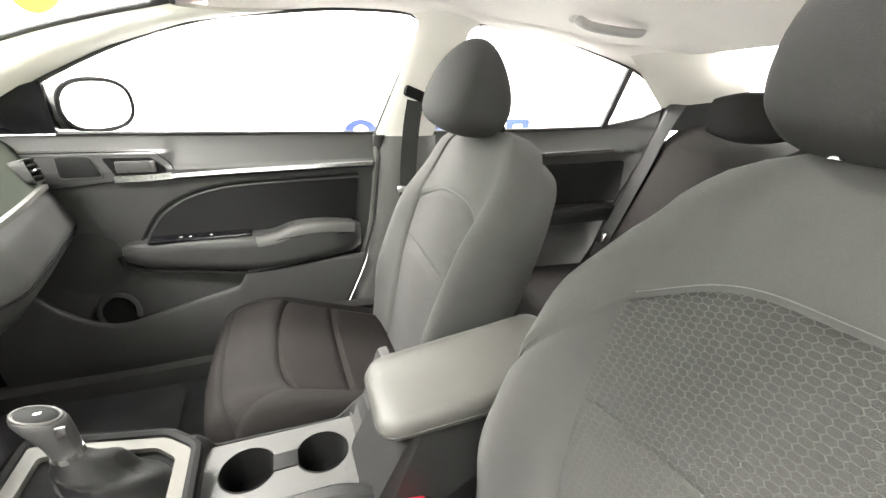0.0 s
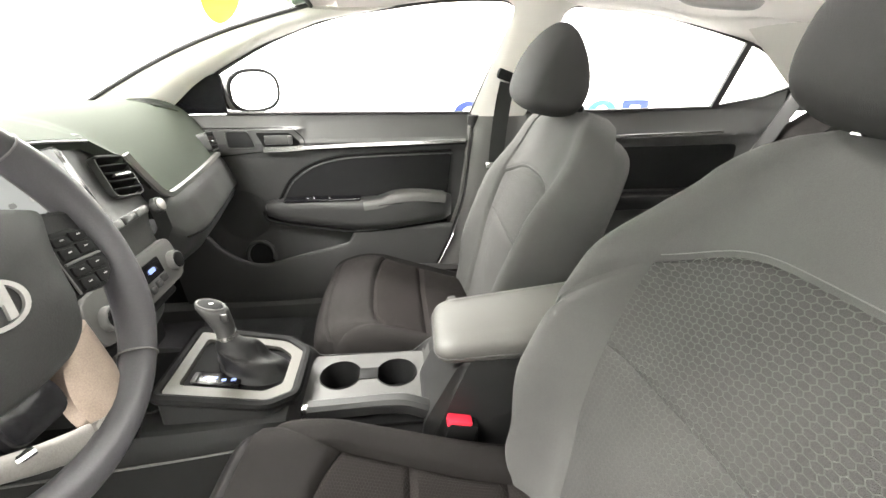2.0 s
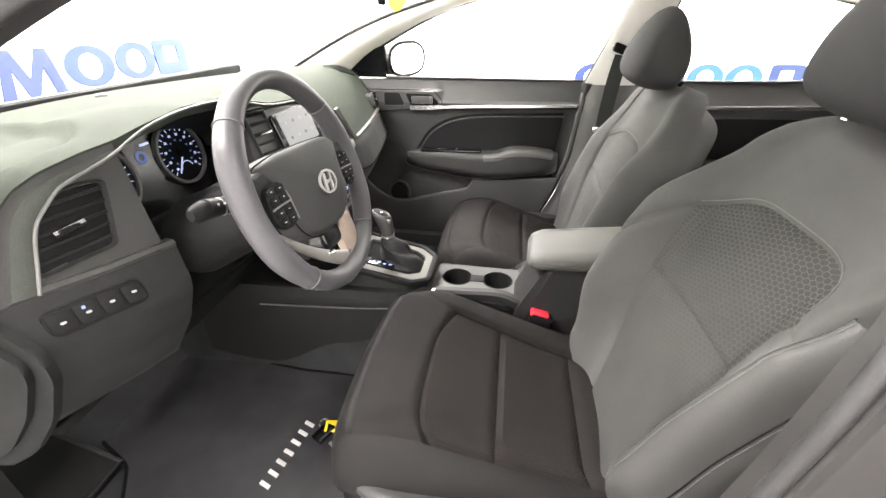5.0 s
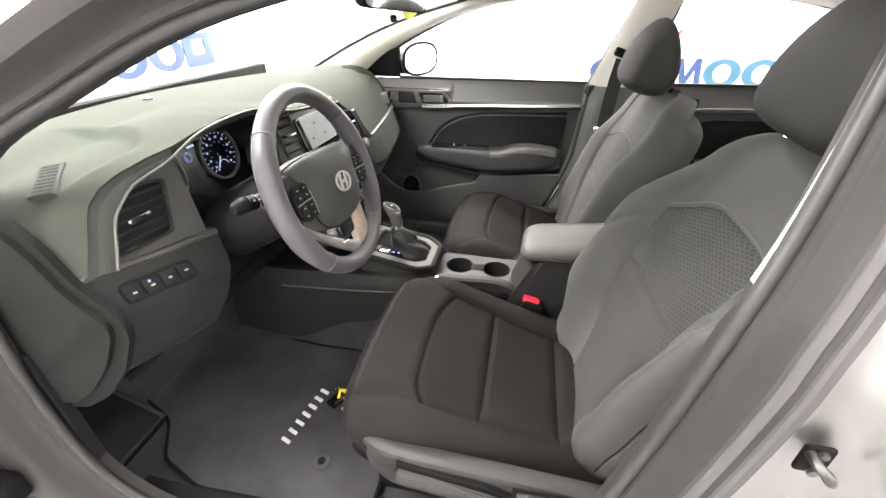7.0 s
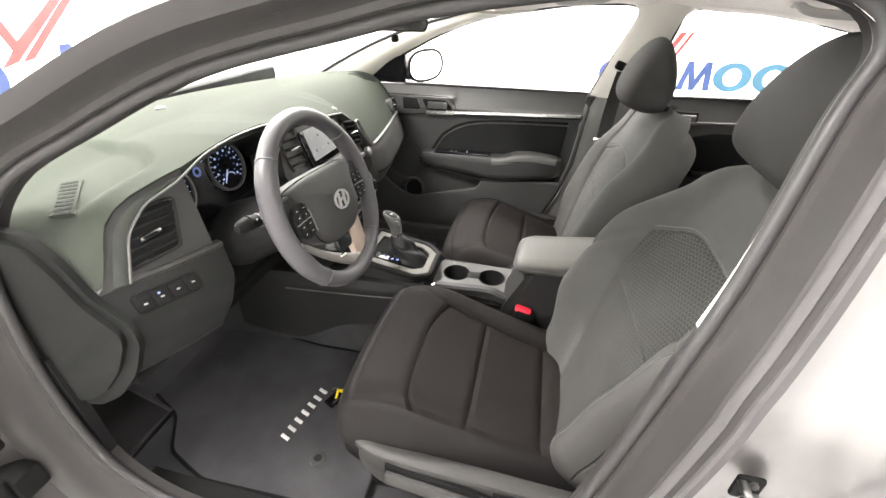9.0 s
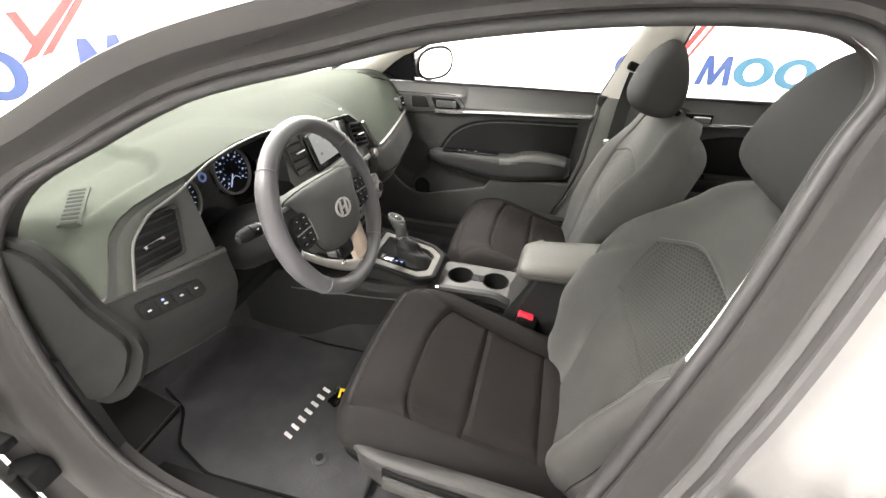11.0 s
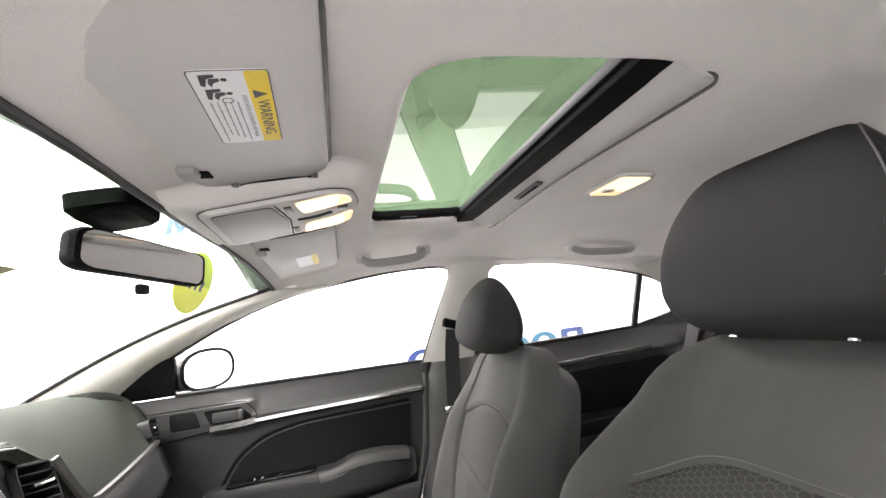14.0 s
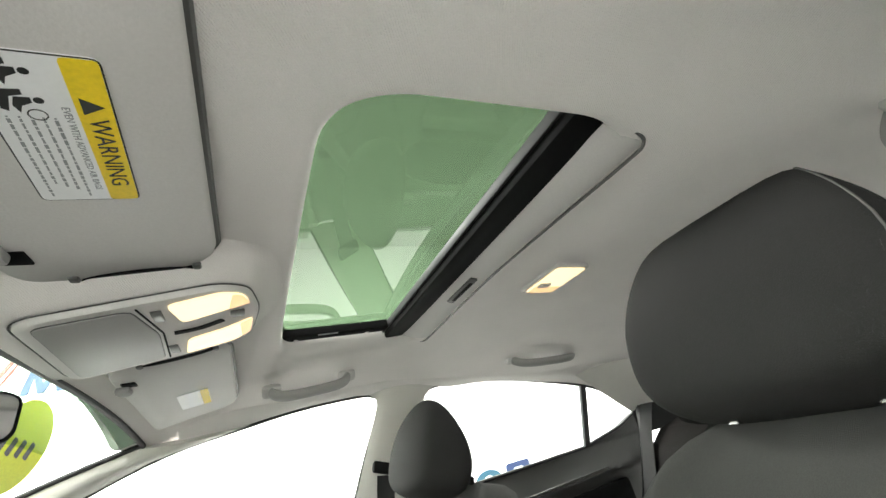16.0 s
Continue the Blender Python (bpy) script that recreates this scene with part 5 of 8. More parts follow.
        for row, (y0, y1) in enumerate(((0.0215, 0.0115), (0.0095, -0.0025), (-0.0095, -0.0205), (-0.0225, -0.0350))):
            for x0, x1 in ((0.0945, 0.1145), (0.1165, 0.1355)):
                cut_in = 0.004 * row if x0 > 0.1 and row == 3 else 0.0
                bt = part("button", prism(round_poly([(sg * x0, y1), (sg * (x1 - cut_in), y1 - 0.002), (sg * x1, y0 - 0.003), (sg * x0, y0)][::-1 if sg < 0 else 1], 0.0025, 2), (c + N * 0.0118, U, V), 0.0032, 0.0008), PLASTIC_LO, pod, "black switch")
                part("icon", prism(rect(0.0044, 0.0013, 0, 1, sg * (x0 + x1) / 2, (y0 + y1) / 2), (c + N * 0.0152, U, V), 0.0003), ICON, bt, smooth=False)
        part("chrome_line", tube([c + U * sg * x + V * y + N * 0.0135 for x, y in ((0.093, -0.0060), (0.113, -0.0062), (0.138, -0.0075))], 0.0014, 6), SATIN, pod, "chrome line between the switches")
    # silver lower spokes: a slim one and a broad one that run together beside the bottom of the rim
    def slim(q, t):
        top = bez((-0.117, -0.046), (-0.052, -0.108), (0.030, -0.140), q)
        low = bez((-0.122, -0.052), (-0.066, -0.122), (0.040, -0.178), q)
        a, b = top[0] + (low[0] - top[0]) * t, top[1] + (low[1] - top[1]) * t
        return c + U * a + V * b + N * (-0.010 + 0.004 * q + 0.003 * math.sin(math.pi * t) ** 0.5)
    part("lower_spoke", grid(slim, 18, 8, thick=lambda q, t: slim(q, t) - N * 0.006), SPOKE, w, "slim silver painted lower spoke")

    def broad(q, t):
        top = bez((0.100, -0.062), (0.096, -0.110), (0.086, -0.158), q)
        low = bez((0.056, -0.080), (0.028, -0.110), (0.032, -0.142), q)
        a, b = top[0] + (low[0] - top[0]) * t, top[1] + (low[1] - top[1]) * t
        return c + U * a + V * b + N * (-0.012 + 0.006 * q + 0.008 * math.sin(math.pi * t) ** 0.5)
    part("lower_spoke", grid(broad, 16, 8, thick=lambda q, t: broad(q, t) - N * 0.014), SPOKE_REFLECT, w, "broad silver lower spoke with a tan reflection in its colour")
    part("spoke_foot", prism(round_poly([(0.030, -0.141), (0.087, -0.158), (0.078, -0.166), (0.058, -0.176), (0.038, -0.180), (0.020, -0.168)], 0.004), (c + N * -0.018, U, V), 0.018, 0.003), SPOKE, w, "silver foot of the lower spokes")
    part("foot_joint", tube([c + U * a + V * b + N * 0.001 for a, b in ((0.050, -0.184), (0.066, -0.176), (0.082, -0.165))], 0.0022, 6), MATTE, w, "dark joint at the rim")
    part("spoke_hub", loft([[c + U * (0.002 + a * k) + V * (-0.098 + b * k) + N * d for a, b in rect(0.062, 0.040, 0.016, 4)] for k, d in ((1.0, -0.034), (1.0, -0.010), (0.88, -0.004), (0.4, -0.002))]), BLACK, w, "gloss black centre between the lower spokes")
    # column shroud and stalks
    col = []
    for k in range(6):
        t = k / 5
        p = c + N * (-0.035 - 0.20 * t) + Vector((0, 0, -0.012 - 0.02 * t))
        r = 0.052 + 0.020 * t
        col.append([p + U * r * 1.35 * math.cos(b) + V * r * math.sin(b) for b in (2 * math.pi * j / 20 for j in range(20))])
    part("column_shroud", loft(col), PLASTIC_LO, w, "black steering column shroud")
    for sg in (-1, 1):
        base = c + N * -0.075 + U * sg * 0.05 + V * 0.005
        tip = base + U * sg * 0.112 + V * 0.020 + N * 0.012
        line = [base.lerp(tip, k / 8) for k in range(9)]
        st = part("stalk", sweep(line, ring_section(0.0115, 12, 0.85), N, scale=lambda t: 0.75 + 0.45 * t), PLASTIC_LO, w, "black column stalk with grey tip")
        part("stalk_tip", sweep([tip + U * sg * 0.001, tip + U * sg * 0.02, tip + U * sg * 0.028], ring_section(0.0138, 12, 0.85), N, scale=lambda t: 1.0 - 0.5 * t * t), PLASTIC_LO, st)
        for j in range(3):
            part("stalk_rib", sweep([line[4 + j] - U * 0.0012, line[4 + j] + U * 0.0012], ring_section(0.0136, 14, 0.85), N), SATIN, st, "thin ridge on the stalk")
            part("icon", rbox(line[5 + j] + N * 0.0108 + V * 0.002, (0.002, 0.004, 0.0035), 0.0005), ICON, st, smooth=False)
    part("ignition_ring", annulus(c + N * -0.07 + U * -0.070 + V * -0.006, N, 0.017, 0.023, 0.010, 28), PLASTIC_MID, w, "round collar at the stalk base")
    lev = smooth_line([c + N * -0.09 + V * -0.075 + U * -0.03, c + N * -0.02 + V * -0.115 + U * -0.035, c + N * 0.0 + V * -0.12 + U * -0.02], 4)
    part("tilt_lever", tube(lev, 0.004, 8), CHROME, w, "steel column adjuster lever")
    return w


steering_wheel()


# ---- centre console ----
def console():
    c = thing("centre_console", "charcoal centre console with cup holders and gear lever", "console")

    def side(s, t):
        # closed-ish tunnel: t runs over from driver's foot to passenger's foot
        x = -0.82 + 1.30 * s
        top = soft(x, [(-0.82, 0.56), (-0.62, 0.56), (-0.45, 0.556), (-0.17, 0.552), (-0.14, 0.520), (0.06, 0.516), (0.11, 0.55), (0.15, 0.635), (0.48, 0.640)])
        hw = soft(x, [(-0.82, 0.145), (-0.62, 0.145), (-0.40, 0.128), (-0.16, 0.115), (0.1, 0.112), (0.48, 0.112)])
        prof = [(0.0, (-1.12, 0.29)), (0.28, (-1.05, top - 0.03)), (0.36, (-0.97, top - 0.004)), (0.42, (-0.9, top)), (0.58, (0.9, top)), (0.64, (0.97, top - 0.004)), (0.72, (1.05, top - 0.03)), (1.0, (1.12, 0.29))]
        yy, z = lerp(t, prof)
        if abs(yy) < 0.89:
            z -= 0.075 * soft(x, [(-0.160, 0), (-0.140, 1), (0.075, 1), (0.100, 0)])
        return Vector((x, yy * hw, z))
    part("console_body", grid(side, 104, 50), PLASTIC_MID, c, "charcoal console shell")
    part("console_rear", rbox((0.47, 0, 0.47), (0.03, 0.235, 0.36), 0.012), PLASTIC, c)
    # side seam line
    for sg in (-1, 1):
        part("side_line", tube(smooth_line([(-0.62, sg * 0.158, 0.505), (-0.40, sg * 0.137, 0.500), (-0.20, sg * 0.124, 0.505), (-0.12, sg * 0.120, 0.490)], 5), 0.0025, 6), SATIN, c)

    # shift plate: frame with a well
    outer = round_poly([(-0.374, -0.090), (-0.205, -0.088), (-0.166, -0.058), (-0.166, 0.058), (-0.205, 0.088), (-0.374, 0.090)], 0.012, 6)
    inner = round_poly([(-0.354, -0.068), (-0.214, -0.066), (-0.186, -0.042), (-0.186, 0.042), (-0.214, 0.066), (-0.354, 0.068)], 0.008, 6)
    mid = Vector((-0.27, 0))
    zz = lambda x: 0.568 - 0.22 * (x + 0.165)
    loops = []
    for poly, dz in ((outer, -0.03), (outer, 0.0), (inner, 0.001), (inner, -0.02)):
        loops.append([(x, y, zz(x) + dz) for x, y in poly])
    part("shift_plate", loft(loops, True, False), PLATE, c, "champagne silver shift surround")
    rim = [(x + (x - mid.x) * 0.06, y * 1.10, zz(x) - 0.004) for x, y in outer]
    part("plate_border", tube([Vector(p) for p in rim], 0.010, 8, True), PLASTIC_LO, c, "black border round the plate")
    part("shift_well", prism(inner, ((0, 0, 0.520), (1, 0, -0.22), (0, 1, 0)), 0.004), MATTE, c)
    # flanks that carry the tilted plate down to the console
    skirt = [(x + (x - mid.x) * 0.06, y * 1.12, zz(x)) for x, y in outer]
    part("plate_flank", loft([[(x, y, z - 0.006) for x, y, z in skirt], [(x, y * 1.04, 0.545) for x, y, z in skirt]], True, False), PLASTIC_MID, c, "charcoal flank below the plate")
    part("front_tray", prism(round_poly([(-0.56, -0.085), (-0.392, -0.085), (-0.392, 0.085), (-0.56, 0.085)], 0.01, 3), ((0, 0, 0.566), (1, 0, 0), (0, 1, 0)), 0.004), MATTE, c, "black tray below the climate panel")
    # leather gaiter
    loops = []
    for k in range(13):
        t = k / 12
        w = 1 - t
        cx, cy, cz = -0.256 - 0.030 * t, 0.004 * w, 0.578 + 0.082 * t
        ring = []
        for j in range(48):
            a = 2 * math.pi * j / 48
            fold = 0.11 * math.sin(math.pi * min(t * 1.15, 1))
            rx = (0.046 * w ** 0.9 + 0.017) * (1 + fold * math.sin(a * 4 + t * 8) + 0.4 * fold * math.sin(a * 7 - t * 6))
            ry = (0.034 * w ** 0.9 + 0.0165) * (1 + fold * math.cos(a * 3 + t * 9))
            ring.append((cx + rx * math.cos(a) + 0.012 * w, cy + ry * math.sin(a), cz - 0.22 * rx * math.cos(a) * w + 0.008 * math.sin(2 * a + 10 * t) * math.sin(math.pi * t)))
        loops.append(ring)
    part("gaiter", loft(loops), material("gaiter_leather", (0.011, 0.011, 0.011), 0.5, bump=0.4, scale=500, spec=0.25), c, "folded black leather gaiter")
    part("lever_collar", tube([(-0.283, 0.0, 0.658), (-0.284, 0.0, 0.667)], 0.0178, 18), CHROME, c, "chrome collar")
    loops = []
    for t, w, l, sh in ((0, 0.0150, 0.0165, 0), (0.3, 0.0165, 0.0195, -0.002), (0.52, 0.0185, 0.0225, -0.006), (0.7, 0.0200, 0.0250, -0.010), (0.86, 0.0208, 0.0268, -0.013), (0.95, 0.0200, 0.0262, -0.0145), (0.985, 0.0180, 0.0240, -0.015), (1.0, 0.0150, 0.0205, -0.015)):
        loops.append([(-0.284 + sh + l * math.cos(a), w * math.sin(a), 0.664 + 0.066 * t - 0.008 * math.cos(a) * t) for a in (2 * math.pi * j / 24 for j in range(24))])
    knob = part("gear_knob", loft(loops), PLASTIC, c, "dark leather gear knob with chrome top")
    ring = [Vector((-0.299 + 0.0225 * math.cos(a), 0.0165 * math.sin(a), 0.7300 - 0.008 * math.cos(a))) for a in (2 * math.pi * j / 28 for j in range(28))]
    part("knob_ring", tube(ring, 0.0020, 8, True), STEEL, knob, "chrome ring")
    part("knob_cap", loft([[Vector((-0.299 + 0.0215 * k * math.cos(a), 0.0157 * k * math.sin(a), 0.7290 - 0.008 * k * math.cos(a) + z)) for a in (2 * math.pi * j / 28 for j in range(28))] for k, z in ((1.0, 0.0), (0.9, 0.0018), (0.4, 0.003), (0.02, 0.003))]), PLASTIC_LO, knob, "black knob top")
    part("knob_mark", rbox((-0.299, 0.0, 0.7325), (0.010, 0.004, 0.0006), 0.0), SILVER, knob, "small printed mark")
    part("knob_button", rbox((-0.272, -0.019, 0.712), (0.012, 0.005, 0.016), 0.002), STEEL, knob, "silver release button")
    # gear indicator
    gi = part("gear_display", rbox((-0.298, -0.043, 0.5925), (0.078, 0.034, 0.010), 0.002, Euler((0, radians(12.4), 0)).to_matrix()), BLACK, c, "black gear position display")
    for i in range(4):
        part("gear_mark", rbox((-0.318 + 0.0155 * i, -0.046 + 0.003 * (i % 2), 0.6028 - 0.0034 * i), (0.008, 0.006, 0.001), 0), INDICATOR, gi, smooth=False)
    part("lock_button", rbox((-0.334, -0.046, 0.6055), (0.010, 0.026, 0.006), 0.002), PLASTIC, gi)

    # cup holders
    deck = bmesh.new()
    edges = []
    outline = round_poly([(-0.165, -0.062), (0.092, -0.058), (0.105, 0.090), (-0.165, 0.096)], 0.012)
    holes = [[(cx + 0.0435 * math.cos(2 * math.pi * j / 32), cy + 0.0435 * math.sin(2 * math.pi * j / 32)) for j in range(32)] for cx, cy in ((-0.090, 0.028), (0.028, 0.024))]
    for poly in [outline] + holes:
        vs = [deck.verts.new((x, y, 0.5240)) for x, y in poly]
        edges += [deck.edges.new((a, b)) for a, b in zip(vs, vs[1:] + vs[:1])]
    bmesh.ops.triangle_fill(deck, use_beauty=True, use_dissolve=False, edges=edges)
    part("cup_deck", deck, DECK, c, "grey deck round the cup holders")

    def ramp(s, t):
        x = 0.088 + 0.075 * s
        return Vector((x, (-0.060 - 0.035 * s) + (0.160 + 0.03 * s) * t, soft(x, [(0.085, 0.5245), (0.112, 0.552), (0.150, 0.662), (0.17, 0.664)])))
    part("deck_ramp", grid(ramp, 14, 8), DECK, c, "grey slope up to the armrest")
    for cx, cy in ((-0.090, 0.028), (0.028, 0.024)):
        loops = []
        for r, dz in ((0.0445, 0.003), (0.0425, 0.0045), (0.041, -0.004), (0.036, -0.062)):
            loops.append([(cx + r * math.cos(a), cy + r * math.sin(a), 0.5215 + dz) for a in (2 * math.pi * j / 32 for j in range(32))])
        cup = part("cup_holder", loft(loops, True, False), PLASTIC_LO, c, "round cup holder")
        part("cup_floor", disc((cx, cy, 0.4600), (0, 0, 1), 0.0365, 0.0012, 28), MATTE, cup, "dark cup well")
    part("cup_bridge", rbox((-0.031, 0.026, 0.5225), (0.040, 0.034, 0.0075), 0.002), PLASTIC_LO, c)
    # armrest lid: rounded box, its top rising a little to the rear
    def lid_ring(d, dz, top):
        q = round_poly([(0.096 + d, -0.136 + d), (0.43 - d, -0.145 + d), (0.43 - d, 0.028 - d), (0.104 + d, 0.022 - d)], max(0.034 - d * 0.5, 0.006), 7)
        return [Vector((x, y, (0.707 + 0.085 * (x - 0.098) if top else 0.664 + 0.04 * (x - 0.098)) + dz - (0.010 * max(0.0, 0.16 - x) / 0.06 if top else 0.0))) for x, y in q]
    lid_rings = [lid_ring(0.012, 0.0, False), lid_ring(0.004, 0.002, False), lid_ring(0.0, 0.010, False), lid_ring(0.0, -0.016, True), lid_ring(0.003, -0.008, True), lid_ring(0.010, -0.003, True), lid_ring(0.022, -0.0005, True)]
    part("armrest_lid", loft(lid_rings), BEIGE, c, "warm grey vinyl armrest lid")
    part("lid_seam", tube(lid_ring(-0.0006, 0.013, False), 0.0011, 6, True), PLASTIC, c, "fine seam round the lid")
    part("console_box", prism(round_poly([(0.066, 0.44), (0.45, 0.44), (0.45, 0.668), (0.150, 0.664), (0.134, 0.650), (0.078, 0.535)], 0.012, 3), ((0, 0.014, 0), (1, 0, 0), (0, 0, 1)), 0.142, 0.008), PLASTIC_MID, c, "charcoal storage box under the armrest")
    # handbrake
    hb = smooth_line([(-0.135, -0.082, 0.541), (-0.06, -0.086, 0.546), (0.03, -0.096, 0.556), (0.075, -0.104, 0.548), (0.14, -0.108, 0.515)], 5)
    br = part("handbrake", sweep(hb, [(-0.015, -0.012), (-0.015, 0.008), (-0.008, 0.014), (0.008, 0.014), (0.015, 0.008), (0.015, -0.012)]), PLASTIC_MID, c, "charcoal handbrake lever")
    part("release_button", rbox((-0.142, -0.0815, 0.542), (0.014, 0.016, 0.014), 0.003), CHROME, br, "chrome release button")
    part("handbrake_slot", rbox((-0.03, -0.090, 0.521), (0.24, 0.050, 0.008), 0.002), MATTE, c)
    return c


console()


# ---- front seats ----
def front_seat(yc, dx, dz, label, sgn, lean_deg, cdx, fwd, rise, taper):
    """sgn: +1 where the car's outside lies towards -y (driver)."""
    seat = thing("bucket_seat", label, "car seat", "front seats")
    hip = Vector((0.235 + dx, yc, 0.475 + dz))
    lean = radians(lean_deg)
    A = Vector((math.sin(lean), 0, math.cos(lean)))
    N = Vector((-math.cos(lean), 0, math.sin(lean)))
    H = 0.615

    def half(h):
        if sgn < 0:
            return 1.04 * lerp(h, [(0, 0.225), (0.15, 0.243), (0.45, 0.255), (0.62, 0.252), (0.75, 0.242), (0.84, 0.228), (0.90, 0.208), (0.94, 0.184), (0.97, 0.152), (0.99, 0.112), (1.0, 0.07)])
        return lerp(h, [(-0.14, 0.175), (0, 0.222), (0.15, 0.243), (0.45, 0.255), (0.62, 0.250), (0.75, 0.232), (0.86, 0.198), (0.94, 0.150), (1.0, 0.085)])

    def depth(w, h):
        outer = w < 0 and sgn > 0
        high = 0.052 * soft(h, [(-0.05, 0.0), (0.32, 1.0)]) if outer else (0.098 if sgn > 0 else 0.056)
        bol = high * math.exp(-((abs(w) - (0.90 if outer else 0.82)) / 0.18) ** 2) * soft(h, [(-0.14, 0.25), (0, 0.62), (0.25, 1.0), (0.55, 0.95), (0.85, 0.25), (1, 0.1)])
        lumbar = 0.026 * max(0.0, 1 - w * w) * math.exp(-((h - 0.38) / 0.30) ** 2)
        edge = max(0.0, (abs(w) - 0.93) / 0.07) if outer else max(0.0, (abs(w) - 0.86) / 0.14)
        lumbar += 0.035 * abs(w) ** 1.5 * soft(h, [(0.6, 1.0), (0.85, 0.0)]) if outer else 0.0
        top = max(0.0, (h - 0.90) / 0.10)
        bow = -0.02 * (h - 0.5) ** 2
        return 0.010 + bol + lumbar + bow - 0.050 * edge ** 2.2 - 0.030 * top ** 2

    def S(w, h, off=0.0):
        return hip + A * (h * H) + Vector((0, 1, 0)) * (w * half(h)) + N * (depth(w, h) + off)

    def back(w, h):
        e = max(0.0, (abs(w) - 0.8) / 0.2)
        top = max(0.0, (h - 0.85) / 0.15) ** 2 if sgn < 0 else 0.0
        return hip + A * (h * H - 0.03 * top) + Vector((0, 1, 0)) * (w * half(h) * (1.0 - 0.10 * top)) - N * ((0.085 if sgn > 0 else 0.115) - 0.055 * e ** 2 - 0.035 * max(0, (h - 0.85) / 0.15) ** 2)

    part("backrest", grid(lambda s, t: S(2 * t - 1, 1.14 * s - 0.14, -0.005), 46, 48, thick=lambda s, t: back(2 * t - 1, 1.14 * s - 0.14)), LEATHER, seat, "charcoal backrest shell")

    def pad(name, dom, nu, nv, mat, lab="", puff=0.003, tuck=0.003, sides=True):
        def f(s, t):
            w, h = dom(s, t)
            e = min(s, 1 - s, t, 1 - t) if sides else s
            k = min(e / 0.06, 1.0)
            k = math.sqrt(max(0.0, 1 - (1 - k) ** 2))
            return S(w, h, -tuck + (tuck + puff) * k)

        def uvf(s, t):
            w, h = dom(s, t)
            return (w * half(h), h * H)
        return part(name, grid(f, nu, nv, uv=uvf), mat, seat, lab)

    og0 = -1 if sgn > 0 else 1
    wi = lambda h: lerp(h, [(-0.05, 0.36 if sgn > 0 else 0.54), (0.22, 0.54), (0.35, 0.58), (0.62, 0.64), (0.75, 0.66)])
    # the insert is wider towards the car's outside on the driver's seat
    wo = lambda h: (0.80 if sgn > 0 else wi(h))
    wide = lambda u, h: u * (wo(h) if u * og0 > 0 else wi(h))
    if sgn > 0:
        arch = lambda u: 0.735 - 0.11 * abs(u) ** (6 if u * og0 > 0 else 3)
    else:
        arch = lambda u: 0.705 - 0.08 * abs(u) ** 3
    cut = lambda u: 0.425 + 0.02 * u * og0

    pad("lower_insert", lambda s, t: (wide(2 * t - 1, -0.09 + (cut(2 * t - 1) + 0.09) * s), -0.09 + (cut(2 * t - 1) + 0.09) * s), 22, 24, INSERT if sgn > 0 else INSERT_PALE, "hexagon patterned cloth insert")
    pad("upper_insert", lambda s, t: (wide(2 * t - 1, cut(2 * t - 1) + (arch(2 * t - 1) - cut(2 * t - 1)) * s), cut(2 * t - 1) + (arch(2 * t - 1) - cut(2 * t - 1)) * s), 22, 36, INSERT if sgn > 0 else INSERT_PALE, "hexagon patterned cloth insert")
    for g in (-1, 1):
        def dom(s, t, g=g):
            h0, h1 = -0.10, 0.625 - (0.03 if g == og0 else 0.36) * t
            h = h0 + (h1 - h0) * s
            in0 = wo(h) if g == og0 else wi(h)
            return g * (in0 + (1.0 - in0) * t), h
        if sgn < 0:
            # one long bolster on each side, from the cushion up to the shoulder
            pad("side_bolster", lambda s, t, g=g: (g * (wi(1.085 * s - 0.10) + (0.985 - wi(1.085 * s - 0.10)) * t), 1.085 * s - 0.10), 40, 16, LEATHER, "charcoal smooth bolster", puff=0.005)
            continue
        if g == og0:
            pad("side_bolster", lambda s, t: dom(s, 0.70 * t), 26, 14, LEATHER, "charcoal smooth bolster")
        else:
            pad("side_bolster", dom, 26, 16, LEATHER, "charcoal smooth bolster")

        def dom2(s, t, g=g):
            in0 = wo(0.7) if g == og0 else wi(0.7)
            w = in0 + (1.0 - in0) * t
            h0 = 0.625 - (0.03 if g == og0 else 0.36) * t
            return g * w, h0 + (0.985 - h0) * s
        pad("shoulder_side", dom2, 18, 12, LEATHER, "charcoal smooth shoulder panel", puff=0.003, sides=False)
    pad("shoulder_panel", lambda s, t: (wide(2 * t - 1, 0.7), arch(2 * t - 1) + (0.985 - arch(2 * t - 1)) * s), 16, 24, LEATHER, "charcoal smooth shoulder panel", puff=0.003, sides=False)
    part("stitching", tube([S(wide(u, 0.7), arch(u) + 0.012, 0.0035) for u in (-0.97 + 1.94 * k / 30 for k in range(31))], 0.0008, 5), STITCH, seat, "grey stitching")
    if sgn > 0:
        # full leather roll on the outer side, rounded at its foot, with a seam on its crest and one behind it
        def roll(h, j, lift=0.0):
            e = min(max((h + 0.07) / 0.20, 0.0), 1.0)
            end = math.sqrt(max(1 - (1 - e) ** 2, 0.0004))
            wide_k = lerp(h, [(0.14, 1.0), (0.60, 0.68)])
            cy = lerp(h, [(-0.07, 0.194), (0.14, 0.210), (0.58, 0.243), (0.75, 0.245)])
            cn = soft(h, [(-0.07, 0.070), (0.14, 0.095), (0.35, 0.107), (0.56, 0.106), (0.695, 0.074)])
            a, n = ROLL[j] if isinstance(j, int) else lerp(j, list(enumerate(ROLL)))
            a, n = -0.010 + (a + 0.010) * end, -0.075 + (n + 0.075) * end
            q = Vector((0, -(cy + a * wide_k), 0))
            return hip + A * (h * H) + q + N * (cn + n + lift) + Vector((0, -lift * 0.6, 0))
